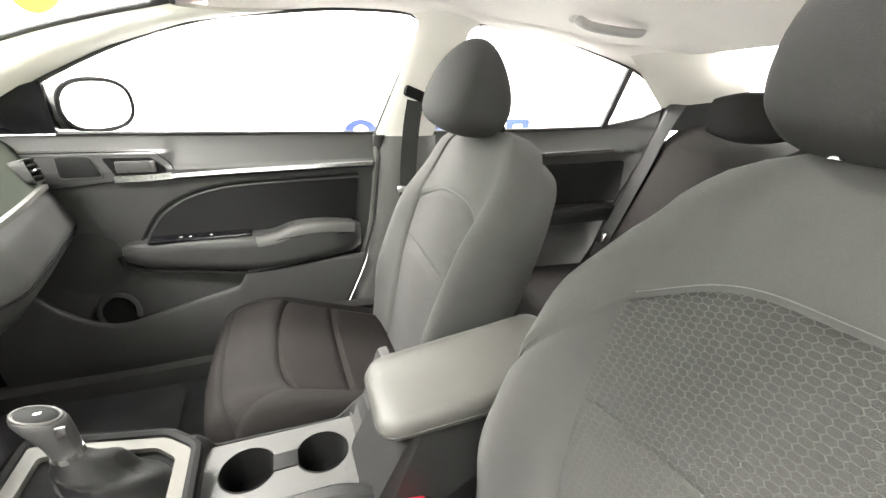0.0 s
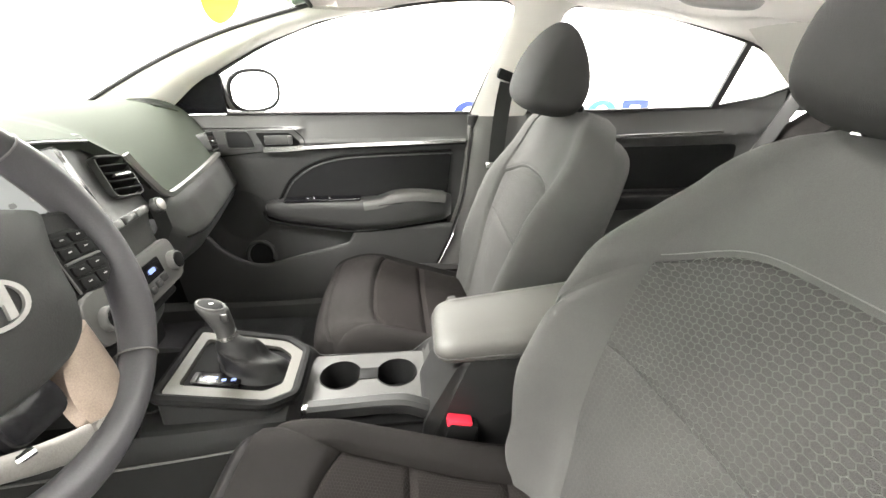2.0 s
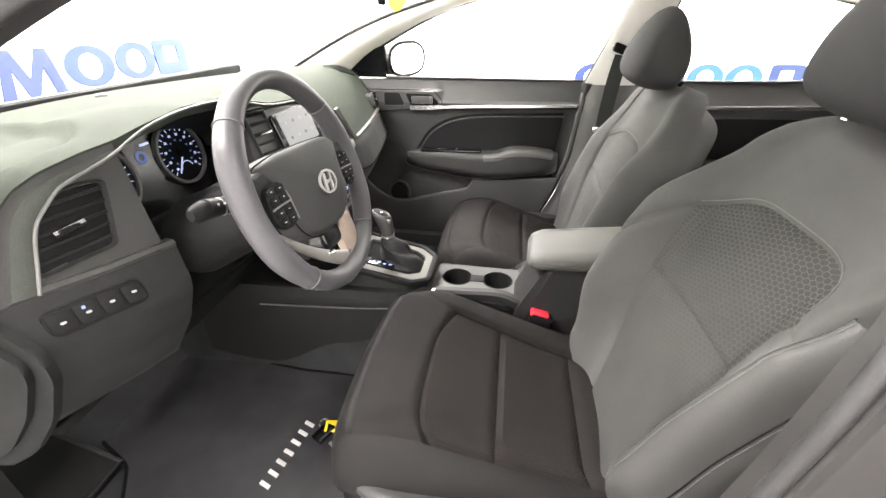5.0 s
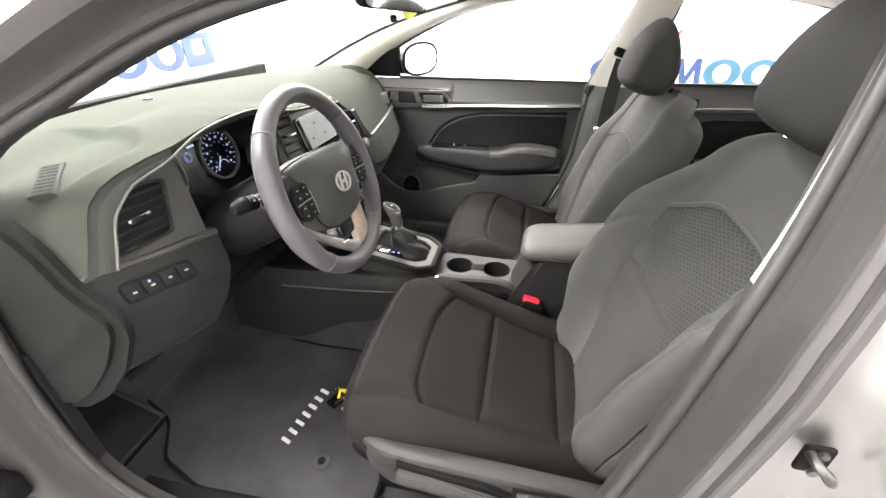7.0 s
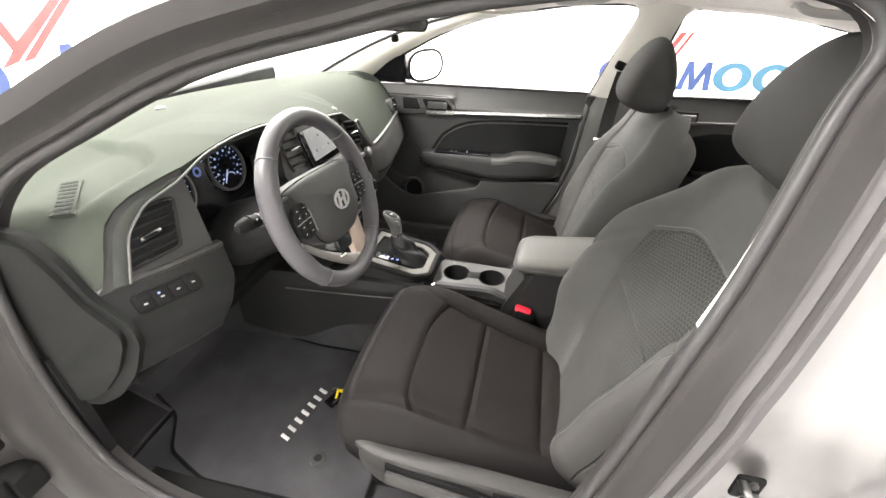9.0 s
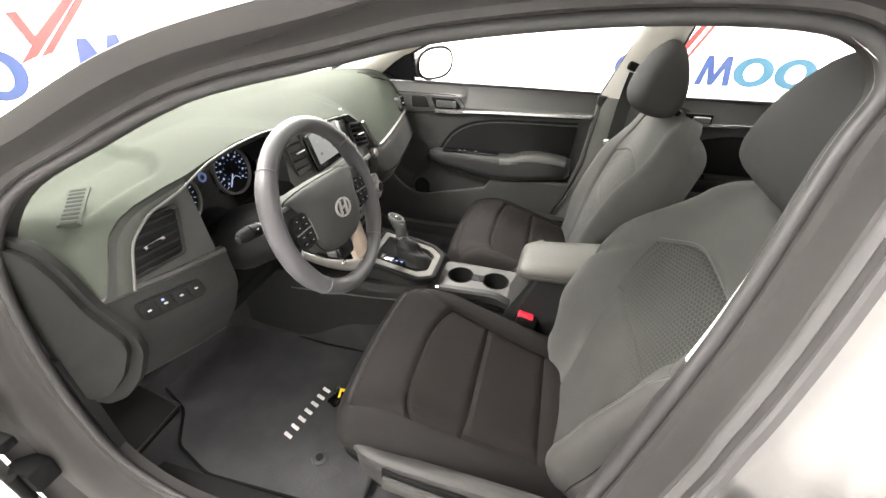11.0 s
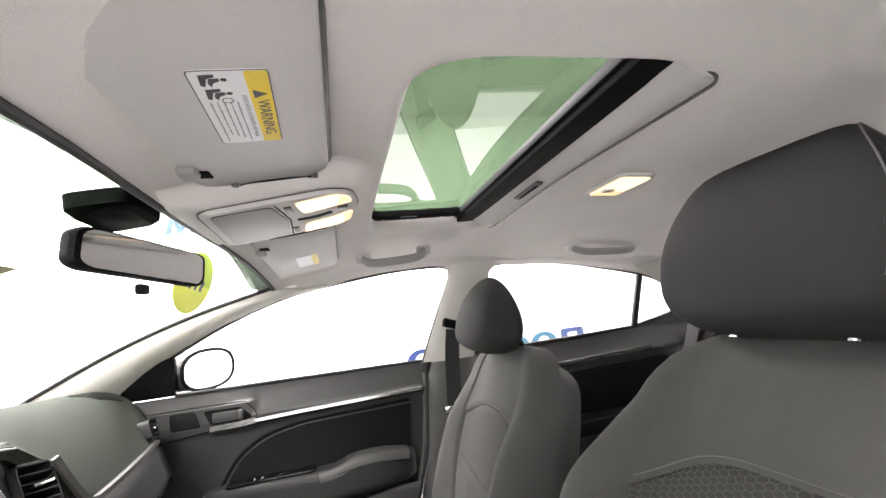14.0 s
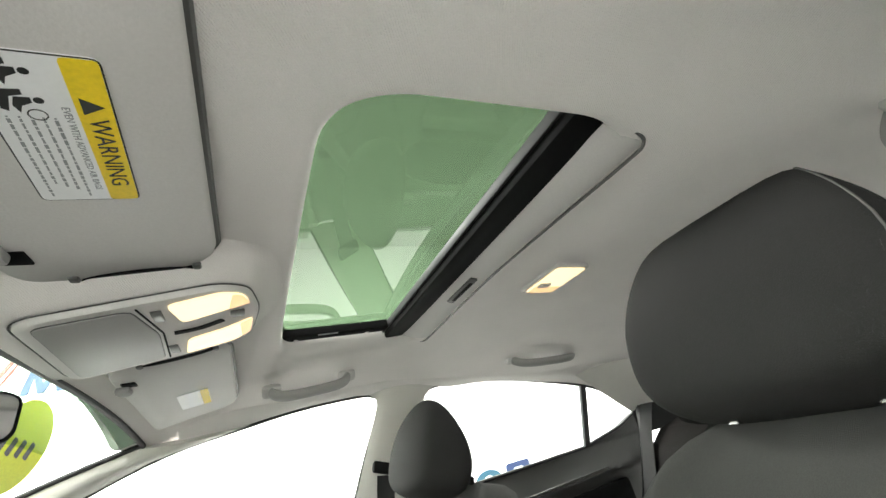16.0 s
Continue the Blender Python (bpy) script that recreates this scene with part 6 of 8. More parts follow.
        ROLL = [(-0.085, -0.085), (-0.066, -0.066), (-0.046, -0.043), (-0.026, -0.020), (-0.012, -0.006), (-0.003, -0.0008), (0.004, -0.0015), (0.012, -0.004), (0.024, -0.014), (0.034, -0.031), (0.040, -0.052), (0.0415, -0.056), (0.046, -0.062), (0.050, -0.085), (0.047, -0.115), (0.030, -0.140)]
        run = [-0.07 + 0.765 * (k / 44) ** 1.15 for k in range(45)]
        bm = loft([[roll(h, j) for j in range(len(ROLL))] for h in run], False, True)
        part("bolster_roll", bm, LEATHER_OUT, seat, "smooth charcoal leather outer bolster")
        for j, m in ((5.6, STITCH), (10.6, MATTE), (11.4, STITCH)):
            part("stitching", tube([roll(h, j, 0.0006) for h in run[7:]], 0.0011 if m is MATTE else 0.0005, 5), m, seat, "stitched bolster seam")

    # cushion
    og = -1 if sgn > 0 else 1
    PROF = [(0.0, (0.10, -0.082)), (0.12, (0.04, -0.070)), (0.30, (-0.09, -0.046)), (0.50, (-0.24, 0.004)), (0.66, (-0.35, 0.042)), (0.76, (-0.42, 0.052)), (0.84, (-0.462, 0.040)), (0.91, (-0.480, 0.008)), (0.96, (-0.478, -0.030)), (1.0, (-0.455, -0.065))]
    base = Vector((0.225 + cdx, yc, 0.500 + dz))
    curve = smooth_line([(p[1][0], 0, p[1][1]) for p in PROF], 6)
    ts = []
    for i in range(len(PROF) - 1):
        ts += [PROF[i][0] + (PROF[i + 1][0] - PROF[i][0]) * k / 6 for k in range(6)]
    ts.append(1.0)
    TAB = [(t, (p.x, p.z)) for t, p in zip(ts, curve)]

    def chalf(v):
        return lerp(v, [(0, 0.225), (0.2, 0.25), (0.6, 0.258), (0.78, 0.250), (0.88, 0.235), (1.0, 0.215)])

    def C(w, v, off=0.0):
        x, z = lerp(v, TAB)
        e = max(0.0, (abs(w) - 0.80) / 0.20)
        bol = 0.036 * math.exp(-((abs(w) - 0.76) / 0.17) ** 2) * soft(v, [(0, 0.6), (0.3, 1.0), (0.6, 0.9), (0.85, 0.15), (1.0, 0.0)])
        z += bol * (1.0 if w * og > 0 else 0.75) - 0.075 * e ** 2.4
        crown = 0.03 * (1 - abs(w) ** 2.5) * max(0, (v - 0.6) / 0.4)
        nx, nz = (0, 1) if v < 0.75 else ((-0.7, 0.7) if v < 0.86 else (-1, 0.1))
        return base + Vector((x - crown + nx * off, w * chalf(v), z + nz * off))

    def Cb(w, v):
        p = C(w, v)
        return Vector((base.x + 0.10 - 0.535 * min(v * 1.1, 1), yc + (p.y - yc) * 0.97, base.z - 0.105))
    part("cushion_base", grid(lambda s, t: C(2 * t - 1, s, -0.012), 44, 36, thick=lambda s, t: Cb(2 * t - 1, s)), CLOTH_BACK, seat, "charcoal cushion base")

    def cpad(name, dom, nu, nv, mat, lab, puff=0.006, tuck=0.007):
        def f(s, t):
            w, v = dom(s, t)
            e = min(s, 1 - s, t, 1 - t)
            k = min(e / 0.12, 1.0)
            k = math.sqrt(max(0.0, 1 - (1 - k) ** 2))
            return C(w, v, -tuck + (tuck + puff) * k)

        def uvf(s, t):
            w, v = dom(s, t)
            return (w * chalf(v), v * 0.6)
        return part(name, grid(f, nu, nv, uv=uvf), mat, seat, lab)

    ci = lambda v: lerp(v, [(0, 0.56), (0.35, 0.60), (0.70, 0.66)])
    co = lambda v: lerp(v, [(0, 0.70), (0.35, 0.77), (0.70, 0.81)])
    across = lambda t, v: og * (co(v) - (co(v) + ci(v)) * t)
    front_arc = lambda t: 0.66 - 0.06 * abs(2 * t - 1) ** 4
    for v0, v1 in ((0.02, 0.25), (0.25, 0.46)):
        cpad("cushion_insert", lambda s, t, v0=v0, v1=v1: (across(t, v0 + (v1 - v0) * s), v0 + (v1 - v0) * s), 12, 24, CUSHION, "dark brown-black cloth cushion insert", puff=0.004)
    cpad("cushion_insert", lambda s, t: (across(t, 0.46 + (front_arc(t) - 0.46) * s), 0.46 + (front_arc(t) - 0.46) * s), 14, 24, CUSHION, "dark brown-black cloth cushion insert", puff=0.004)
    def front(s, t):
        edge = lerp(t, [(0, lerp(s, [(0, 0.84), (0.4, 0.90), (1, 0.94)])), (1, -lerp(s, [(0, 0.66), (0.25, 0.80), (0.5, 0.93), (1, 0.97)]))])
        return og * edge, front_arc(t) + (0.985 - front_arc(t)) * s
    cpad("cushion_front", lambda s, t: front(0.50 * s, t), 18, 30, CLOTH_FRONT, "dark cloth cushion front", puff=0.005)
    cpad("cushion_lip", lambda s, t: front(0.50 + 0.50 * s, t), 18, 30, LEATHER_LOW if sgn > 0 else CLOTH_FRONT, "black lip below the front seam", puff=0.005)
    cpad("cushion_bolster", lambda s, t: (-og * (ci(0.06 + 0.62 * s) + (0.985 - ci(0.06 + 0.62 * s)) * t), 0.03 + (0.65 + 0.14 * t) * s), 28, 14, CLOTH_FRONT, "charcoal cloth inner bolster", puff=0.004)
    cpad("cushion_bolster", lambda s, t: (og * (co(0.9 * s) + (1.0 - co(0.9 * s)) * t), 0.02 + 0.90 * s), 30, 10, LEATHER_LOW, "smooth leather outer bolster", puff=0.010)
    part("bolster_stitching", tube([C(og * (co(0.9 * k / 24) + 0.025), 0.02 + 0.9 * k / 24, 0.0035) for k in range(25)], 0.0007, 5), CLOTH_BACK, seat, "dark stitched crease")
    # plastic valance and mechanism
    g = -1 if sgn > 0 else 1
    yo = g * 0.276
    run = [(0.24, 0.0, 0.030), (0.17, 0.0, 0.022), (0.10, 0.0, -0.016), (0.0, 0.0, -0.012), (-0.16, 0.0, 0.0), (-0.30, 0.0, 0.008), (-0.385, 0.010, 0.004), (-0.435, 0.038, -0.004), (-0.462, 0.085, -0.010), (-0.472, 0.16, -0.016), (-0.474, 0.30, -0.020)]
    run = smooth_line([(p[0], p[1], p[2]) for p in run], 4)
    shell = []
    for i, p in enumerate(run):
        q0, q1 = run[max(i - 1, 0)], run[min(i + 1, len(run) - 1)]
        out = Vector((q1.y - q0.y, -(q1.x - q0.x), 0)).normalized() * -1
        sec = [(-0.030, -0.010), (-0.014, 0.0), (-0.003, -0.001), (0.004, -0.007), (0.006, -0.018), (0.002, -0.030), (-0.001, -0.060), (-0.004, -0.105), (-0.020, -0.150)]
        shell.append([base + Vector((p.x + out.x * a, yo - g * (p.y + out.y * a), p.z + z)) for a, z in sec])
    v = part("side_valance", loft(shell, False, False), VALANCE, seat, "grey plastic side valance wrapping the cushion")
    lv = smooth_line([base + Vector((-0.355, g * 0.283, -0.030)), base + Vector((-0.28, g * 0.286, -0.036)), base + Vector((-0.19, g * 0.286, -0.052)), base + Vector((-0.13, g * 0.283, -0.078))], 4)
    part("lever_recess", sweep(lv, [(-0.008, -0.034), (-0.008, 0.022), (0.001, 0.022), (0.001, -0.034)], (0, 0, 1)), MATTE, v, "dark recess round the lever")
    part("adjuster_lever", sweep([p + Vector((0.004, g * 0.006, -0.006)) for p in lv], [(-0.006, -0.020), (-0.006, 0.010), (-0.002, 0.015), (0.004, 0.014), (0.007, 0.008), (0.006, -0.020)], (0, 0, 1)), VALANCE, v, "grey height lever")
    part("recliner_recess", rbox(base + Vector((-0.082, g * 0.281, -0.040)), (0.115, 0.006, 0.040), 0.002), MATTE, v, "dark recess of the recliner lever")
    part("recliner_lever", rbox(base + Vector((-0.080, g * 0.287, -0.044)), (0.104, 0.012, 0.030), 0.005), VALANCE, v, "grey recliner lever")
    for gy in (-0.17, 0.17):
        part("seat_rail", rbox((base.x - 0.16, yc + gy, 0.292), (0.56, 0.045, 0.05), 0.006), MATTE, seat, "black steel seat rail")
        part("seat_leg", rbox((base.x - 0.30, yc + gy, (0.30 + base.z - 0.10) / 2), (0.06, 0.03, base.z - 0.10 - 0.30), 0.004), MATTE, seat)
        part("seat_leg", rbox((base.x + 0.02, yc + gy, (0.30 + base.z - 0.10) / 2), (0.06, 0.03, base.z - 0.10 - 0.30), 0.004), MATTE, seat)
    part("height_strap", rbox((base.x - 0.14, yc, base.z - 0.125), (0.30, 0.36, 0.05), 0.01), MATTE, seat)

    # headrest
    top = hip + A * H + N * 0.012
    hc = top + A * rise + N * fwd
    side = smooth_line([(0.044, -0.094, 0), (0.053, -0.040, 0), (0.048, 0.030, 0), (0.032, 0.082, 0), (0.010, 0.107, 0), (-0.020, 0.098, 0), (-0.054, 0.058, 0), (-0.080, 0.008, 0), (-0.092, -0.045, 0), (-0.082, -0.090, 0), (-0.040, -0.110, 0), (0.010, -0.112, 0)], 4, True)
    UW = [(-0.130, 0.03), (-0.1305, 0.45), (-0.130, 0.74), (-0.127, 0.83), (-0.120, 0.90), (-0.108, 0.95), (-0.085, 0.985), (-0.04, 1.0)]
    UW = UW + [(0.0, 1.0)] + [(-u, k) for u, k in UW[::-1]]
    if sgn < 0:
        UW = [(0.136 * math.sin(math.pi * (j / 40 - 0.5)), max(math.cos(math.pi * (j / 40 - 0.5)), 0.00002) ** 0.36) for j in range(41)]

    def head_ring(u, k):
        # narrower towards the top
        return [hc + N * (q.x * k) + A * (q.y * (0.25 + 0.75 * k if sgn > 0 else 0.93 * k)) + Vector((0, u * (1.10 if u * og > 0 and sgn > 0 else 1.0) * (1.0 - (0.40 if u * og > 0 and sgn > 0 else taper) * max(0.0, (q.y * (1.0 if sgn > 0 else k) + 0.03) / 0.138) ** 1.6 - (0.10 * max(0.0, -q.y / 0.108) ** 2 if sgn > 0 else 0.0)), 0)) for q in side]
    bm = loft([head_ring(u, k) for u, k in UW])
    hr = part("headrest", bm, HEAD_CLOTH, seat, "charcoal cloth headrest")
    ju = 4 if og < 0 else 20
    for off in ((0.0, 0.006) if sgn > 0 else ()):
        edge = [p + Vector((0, og * 0.0012 - og * off, 0)) for p in head_ring(*UW[ju])[1:30]]
        part("headrest_seam", tube(edge, 0.0010, 6), STITCH if sgn > 0 else CLOTH_BACK, hr, "stitched headrest seam")
    for g2 in (-1, 1):
        part("post", tube([top - A * 0.02 + Vector((0, g2 * 0.062, 0)), top + A * 0.05 + Vector((0, g2 * 0.062, 0)) + N * 0.01], 0.0065, 12), CHROME, hr, "chrome headrest post")
        part("post_guide", rbox(top + A * 0.0 + Vector((0, g2 * 0.062, 0)), (0.032, 0.045, 0.016), 0.005, Euler((0, lean, 0)).to_matrix()), MATTE, hr, "black post guide")
    return seat


front_seat(-0.380, 0.04, 0.040, "charcoal cloth driver's seat with hexagon pattern insert", 1, 23.5, 0.032, 0.024, 0.094, 0.18)
front_seat(0.366, 0.045, -0.022, "charcoal cloth passenger seat with hexagon pattern insert", -1, 19.5, 0.095, 0.080, 0.060, 0.36)


def buckle(at, label):
    b = thing("belt_buckle", label, "seat belt buckle")
    at = Vector(at)
    part("stalk", rbox(at + Vector((0.015, 0, -0.085)), (0.034, 0.018, 0.12), 0.005), MATTE, b, "black buckle stalk")
    part("housing", rbox(at + Vector((0.0, 0, -0.018)), (0.056, 0.026, 0.042), 0.006, Euler((0, radians(14), 0)).to_matrix()), MATTE, b)
    part("button", rbox(at + Vector((-0.003, 0, 0.002)), (0.046, 0.022, 0.016), 0.004, Euler((0, radians(14), 0)).to_matrix()), RED, b, "red press button")
    return b


buckle((0.142, -0.140, 0.540), "black seat belt buckle with red button beside the console")


# ---- passenger door ----
def door_edge(z):
    return lerp(z, [(0.30, 0.05), (0.40, 0.150), (0.55, 0.222), (0.69, 0.266), (0.98, 0.302)])


def door_y(x, z):
    y = lerp(z, [(0.30, 0.715), (0.45, 0.715), (0.56, 0.724), (0.60, 0.728), (0.86, 0.722), (0.895, 0.712), (0.905, 0.722), (0.955, 0.752), (0.978, 0.768)])
    # flat field round the tweeter and the handle, with a step above it
    flat = lerp(z, [(0.85, 0.724), (0.862, 0.718), (0.936, 0.721), (0.944, 0.738), (0.978, 0.768)])
    if z > 0.85:
        y += (flat - y) * soft(x, [(-0.262, 1.0), (-0.236, 0.0)])
    # soft dish round the loudspeaker
    return y + 0.006 * math.exp(-(((x + 0.475) / 0.085) ** 4 + ((z - 0.650) / 0.085) ** 4))


def passenger_door():
    d = thing("front_door", "closed charcoal passenger door with grey trim", "car door")

    def skin(z0, z1):
        def fn(s, t):
            z = z0 + (z1 - z0) * s
            x = -0.72 + (door_edge(z) + 0.72) * t
            return Vector((x, door_y(x, z), z))
        return grid(fn, 60, 140, thick=lambda s, t: fn(s, t) + Vector((0, 0.06 if z1 < 0.95 or s < 0.9 else 0.01, 0)))
    part("door_panel", skin(0.30, 0.893), DOOR_LOW, d, "dark charcoal moulded door panel")
    part("door_top", skin(0.893, 0.978), PLASTIC, d, "charcoal upper door rail")
    # dark inset in a narrow channel
    inset = [(-0.329, 0.716), (-0.290, 0.770), (-0.226, 0.815), (-0.150, 0.837), (-0.054, 0.846), (0.238, 0.852), (0.222, 0.700), (0.055, 0.712), (-0.086, 0.700), (-0.30, 0.690)]
    o = Vector((0, 0.724, 0))
    part("inset_panel", prism(round_poly(inset, 0.015, 3), (o, (1, 0, 0), (0, 0, 1)), 0.012, 0.003), DOOR_CLOTH, d, "black cloth inset panel")
    rim = [(-0.342, 0.703), (-0.296, 0.772), (-0.232, 0.817), (-0.156, 0.840), (-0.054, 0.850), (0.240, 0.857)]
    part("inset_channel", tube(smooth_line([(x - 0.004, 0.7145, z + 0.005) for x, z in rim], 5), 0.0045, 8), MATTE, d, "dark channel round the inset")
    part("inset_edge", tube(smooth_line([(x + 0.003, 0.7125, z - 0.004) for x, z in rim], 5), 0.0022, 8), PLASTIC, d, "satin edge of the inset")
    # armrest, slimmer towards its front
    loops = []
    for x, z0, z1, dep in ((-0.398, 0.668, 0.686, 0.016), (-0.388, 0.652, 0.702, 0.042), (-0.34, 0.636, 0.711, 0.062), (-0.22, 0.617, 0.712, 0.070), (-0.09, 0.600, 0.709, 0.076), (-0.02, 0.600, 0.712, 0.080), (0.035, 0.604, 0.730, 0.080), (0.12, 0.614, 0.733, 0.078), (0.205, 0.622, 0.722, 0.062), (0.235, 0.632, 0.708, 0.030)):
        sec = round_poly([(0.0, z0 + 0.004), (dep * 0.72, z0), (dep, z0 + 0.028), (dep, z1 - 0.02), (dep * 0.86, z1), (0.0, z1)], 0.012, 3)
        loops.append([(x, 0.730 - a, b) for a, b in sec])
    arm = part("armrest", loft(loops), DOOR_LOW, d, "charcoal door armrest")
    part("armrest_pad", sweep(smooth_line([(-0.066, 0.683, 0.7035), (-0.01, 0.683, 0.7105), (0.04, 0.684, 0.7275), (0.12, 0.685, 0.7305), (0.21, 0.69, 0.7195)], 5), [(-0.030, -0.006), (-0.030, 0.003), (0.022, 0.003), (0.030, -0.002), (0.034, -0.012), (0.035, -0.024), (-0.030, -0.024)]), ARMTOP, arm, "grey padded armrest top")
    # black bead draws the armrest's shadow line on the door
    part("under_shadow", tube(smooth_line([(-0.402, 0.702, 0.672), (-0.392, 0.695, 0.646), (-0.34, 0.690, 0.629), (-0.22, 0.686, 0.610), (-0.09, 0.682, 0.593), (0.12, 0.684, 0.607), (0.22, 0.700, 0.617)], 5), 0.0045, 8), MATTE, arm, "black bead drawn as the shadow under the armrest")
    part("armrest_seam", tube(smooth_line([(-0.064, 0.6535, 0.697), (-0.050, 0.6525, 0.688), (0.03, 0.6495, 0.700), (0.20, 0.664, 0.694)], 5), 0.0012, 6), MATTE, arm)
    sw = part("window_switch", rbox((-0.200, 0.690, 0.7130), (0.25, 0.046, 0.010), 0.004), BLACK, d, "gloss black window switch plate")
    for x in (-0.250, -0.228, -0.178):
        part("switch", rbox((x, 0.684, 0.7190), (0.008, 0.008, 0.004), 0.001), CHROME, sw, "chrome tipped switch")
    # chrome strip
    st = smooth_line([(-0.245, 0.706, 0.880), (-0.10, 0.706, 0.885), (0.10, 0.708, 0.889), (0.283, 0.712, 0.892)], 4)
    part("trim_strip", sweep(st, [(-0.004, -0.006), (0.004, -0.004), (0.004, 0.005), (-0.004, 0.007)]), CHROME, d, "satin chrome strip")
    part("strip_gap", tube([p + Vector((0, 0.004, -0.009)) for p in st], 0.0025, 6), MATTE, d, "dark gap under the strip")
    # inner handle
    hb = part("handle_recess", prism(round_poly([(-0.390, 0.928), (-0.287, 0.926), (-0.256, 0.897), (-0.262, 0.882), (-0.368, 0.880)], 0.008, 4), ((0, 0.7210, 0), (1, 0, 0), (0, 0, 1)), 0.004, 0.0005), MATTE, d, "dark handle recess")
    part("handle_plinth", sweep([(-0.370, 0.709, 0.8765), (-0.30, 0.707, 0.8775), (-0.242, 0.705, 0.8815)], [(-0.006, -0.008), (0.006, -0.008), (0.005, 0.008), (-0.006, 0.008)]), CHROME, hb, "chrome base of the handle")
    part("handle_lever", rbox((-0.325, 0.7150, 0.905), (0.080, 0.006, 0.028), 0.003), PLASTIC, hb, "grey inner door handle")
    part("lever_tip", rbox((-0.284, 0.7110, 0.905), (0.012, 0.012, 0.028), 0.004), HANDLE_GREY, hb, "pale tip of the handle")
    tw = part("tweeter_grille", prism(round_poly([(-0.478, 0.931), (-0.414, 0.930), (-0.397, 0.884), (-0.478, 0.883)], 0.008, 3), ((0, 0.7210, 0), (1, 0, 0), (0, 0, 1)), 0.004, 0.0005), PLASTIC_LO, d, "fine mesh tweeter grille")
    part("tweeter_frame", tube([(a, 0.7175, b) for a, b in round_poly([(-0.481, 0.934), (-0.412, 0.933), (-0.393, 0.881), (-0.481, 0.880)], 0.008, 3)], 0.0014, 6, True, (0, 1, 0.02)), PLASTIC, tw)
    part("field_seam", tube(smooth_line([(x, door_y(x, z) - 0.001, z) for x, z in ((-0.60, 0.9405), (-0.45, 0.9405), (-0.292, 0.9395), (-0.266, 0.930), (-0.246, 0.908), (-0.240, 0.893))], 5), 0.0016, 6), MATTE, d, "dark seam over the handle field")
    part("field_seam", tube(smooth_line([(x, door_y(x, z) - 0.001, z) for x, z in ((-0.60, 0.848), (-0.50, 0.856), (-0.374, 0.868), (-0.30, 0.867), (-0.242, 0.869))], 5), 0.0022, 6), MATTE, d, "dark seam under the handle field")
    part("speaker_grille", disc((-0.475, 0.7300, 0.650), (0, -1, 0), 0.086, 0.004, 48, 0.001), SPEAKER, d, "round dark door speaker grille")
    # map pocket: a skin that stands proud of the door below a curved rim
    RIM = [(-0.72, 0.690), (-0.65, 0.648), (-0.594, 0.602), (-0.553, 0.550), (-0.484, 0.500), (-0.415, 0.486), (-0.296, 0.514), (-0.150, 0.549), (-0.125, 0.560), (-0.100, 0.596), (-0.06, 0.604), (0.30, 0.612)]
    rim_line = smooth_line([(x, 0, z) for x, z in RIM], 8)
    loops = []
    for k, p in enumerate(rim_line):
        r = p.z
        ring = []
        for y, z in ((0.716, r - 0.050), (0.694, r - 0.012), (0.6915, r - 0.003), (0.6875, r), (0.6825, r - 0.001), (0.6795, r - 0.006), (0.6785, r - 0.014), (0.679, r - 0.035), (0.681, r - 0.3 * (r - 0.30)), (0.685, r - 0.6 * (r - 0.30)), (0.695, r - 0.85 * (r - 0.30)), (0.712, 0.300)):
            ring.append((-0.72 + (p.x + 0.72) * (min(door_edge(z), 0.30) + 0.72) / (0.30 + 0.72) if p.x > -0.06 else p.x, y, z))
        loops.append(ring)
    part("door_pocket", loft(loops, False, False), PLASTIC, d, "moulded door pocket with a rounded rim")
    hold = [(-0.435 + 0.046 * math.cos(a), 0.700 + 0.006 * math.sin(a), 0.512 + 0.050 * math.sin(a)) for a in (math.pi * k / 12 - 0.3 for k in range(16))]
    # flat black disc stands in for the shaded depth of the holder
    part("holder_shade", prism([(0.043 * math.cos(2 * math.pi * k / 24), 0.048 * math.sin(2 * math.pi * k / 24)) for k in range(24)], ((-0.435, 0.716, 0.508), (1, 0, 0), (0, 0, 1)), 0.006), MATTE, d, "flat black disc in place of the shade inside the bottle holder")
    part("bottle_holder", tube(hold, 0.007, 8, False, (0, 1, 0.02)), DOOR_LOW, d, "rounded bottle holder rim")
    # mirror sail
    sail = round_poly([(-0.66, 0.982), (-0.475, 0.982), (-0.462, 1.105), (-0.52, 1.085)], 0.008, 3)
    bm = bmesh.new()
    lowv = [bm.verts.new(on_side(x, z, 1, 0.006)) for x, z in sail]
    hiv = [bm.verts.new(on_side(x, z, 1, -0.012)) for x, z in sail]
    bm.faces.new(lowv)
    bm.faces.new(hiv[::-1])
    for i in range(len(sail)):
        j = (i + 1) % len(sail)
        bm.faces.new((lowv[i], hiv[i], hiv[j], lowv[j]))
    part("mirror_sail", bm, BLACK, d, "black triangular mirror base cover")
    # window frame and pane
    fr = smooth_line([on_side(-0.470, 1.100, 1, -0.002)] + [on_side(x, z, 1, -0.002) for x, z in TOP[2:]] + [on_side(0.412, 1.258, 1, -0.002), on_side(0.358, 1.116, 1, -0.002), on_side(0.308, 0.976, 1, -0.002)], 4)
    part("window_frame", tube(fr, 0.0055, 8), RUBBER, d, "black window channel")
    part("frame_rear", tube([p + Vector((0.016, -0.004, 0.0)) for p in fr[-13:]], 0.008, 8), SATIN, d, "satin window frame upright")
    part("waist_seal", tube([on_side(-0.48, 0.983, 1, 0.0), on_side(-0.1, 0.980, 1, 0.0), on_side(0.30, 0.976, 1, 0.0)], 0.005, 8), RUBBER, d)

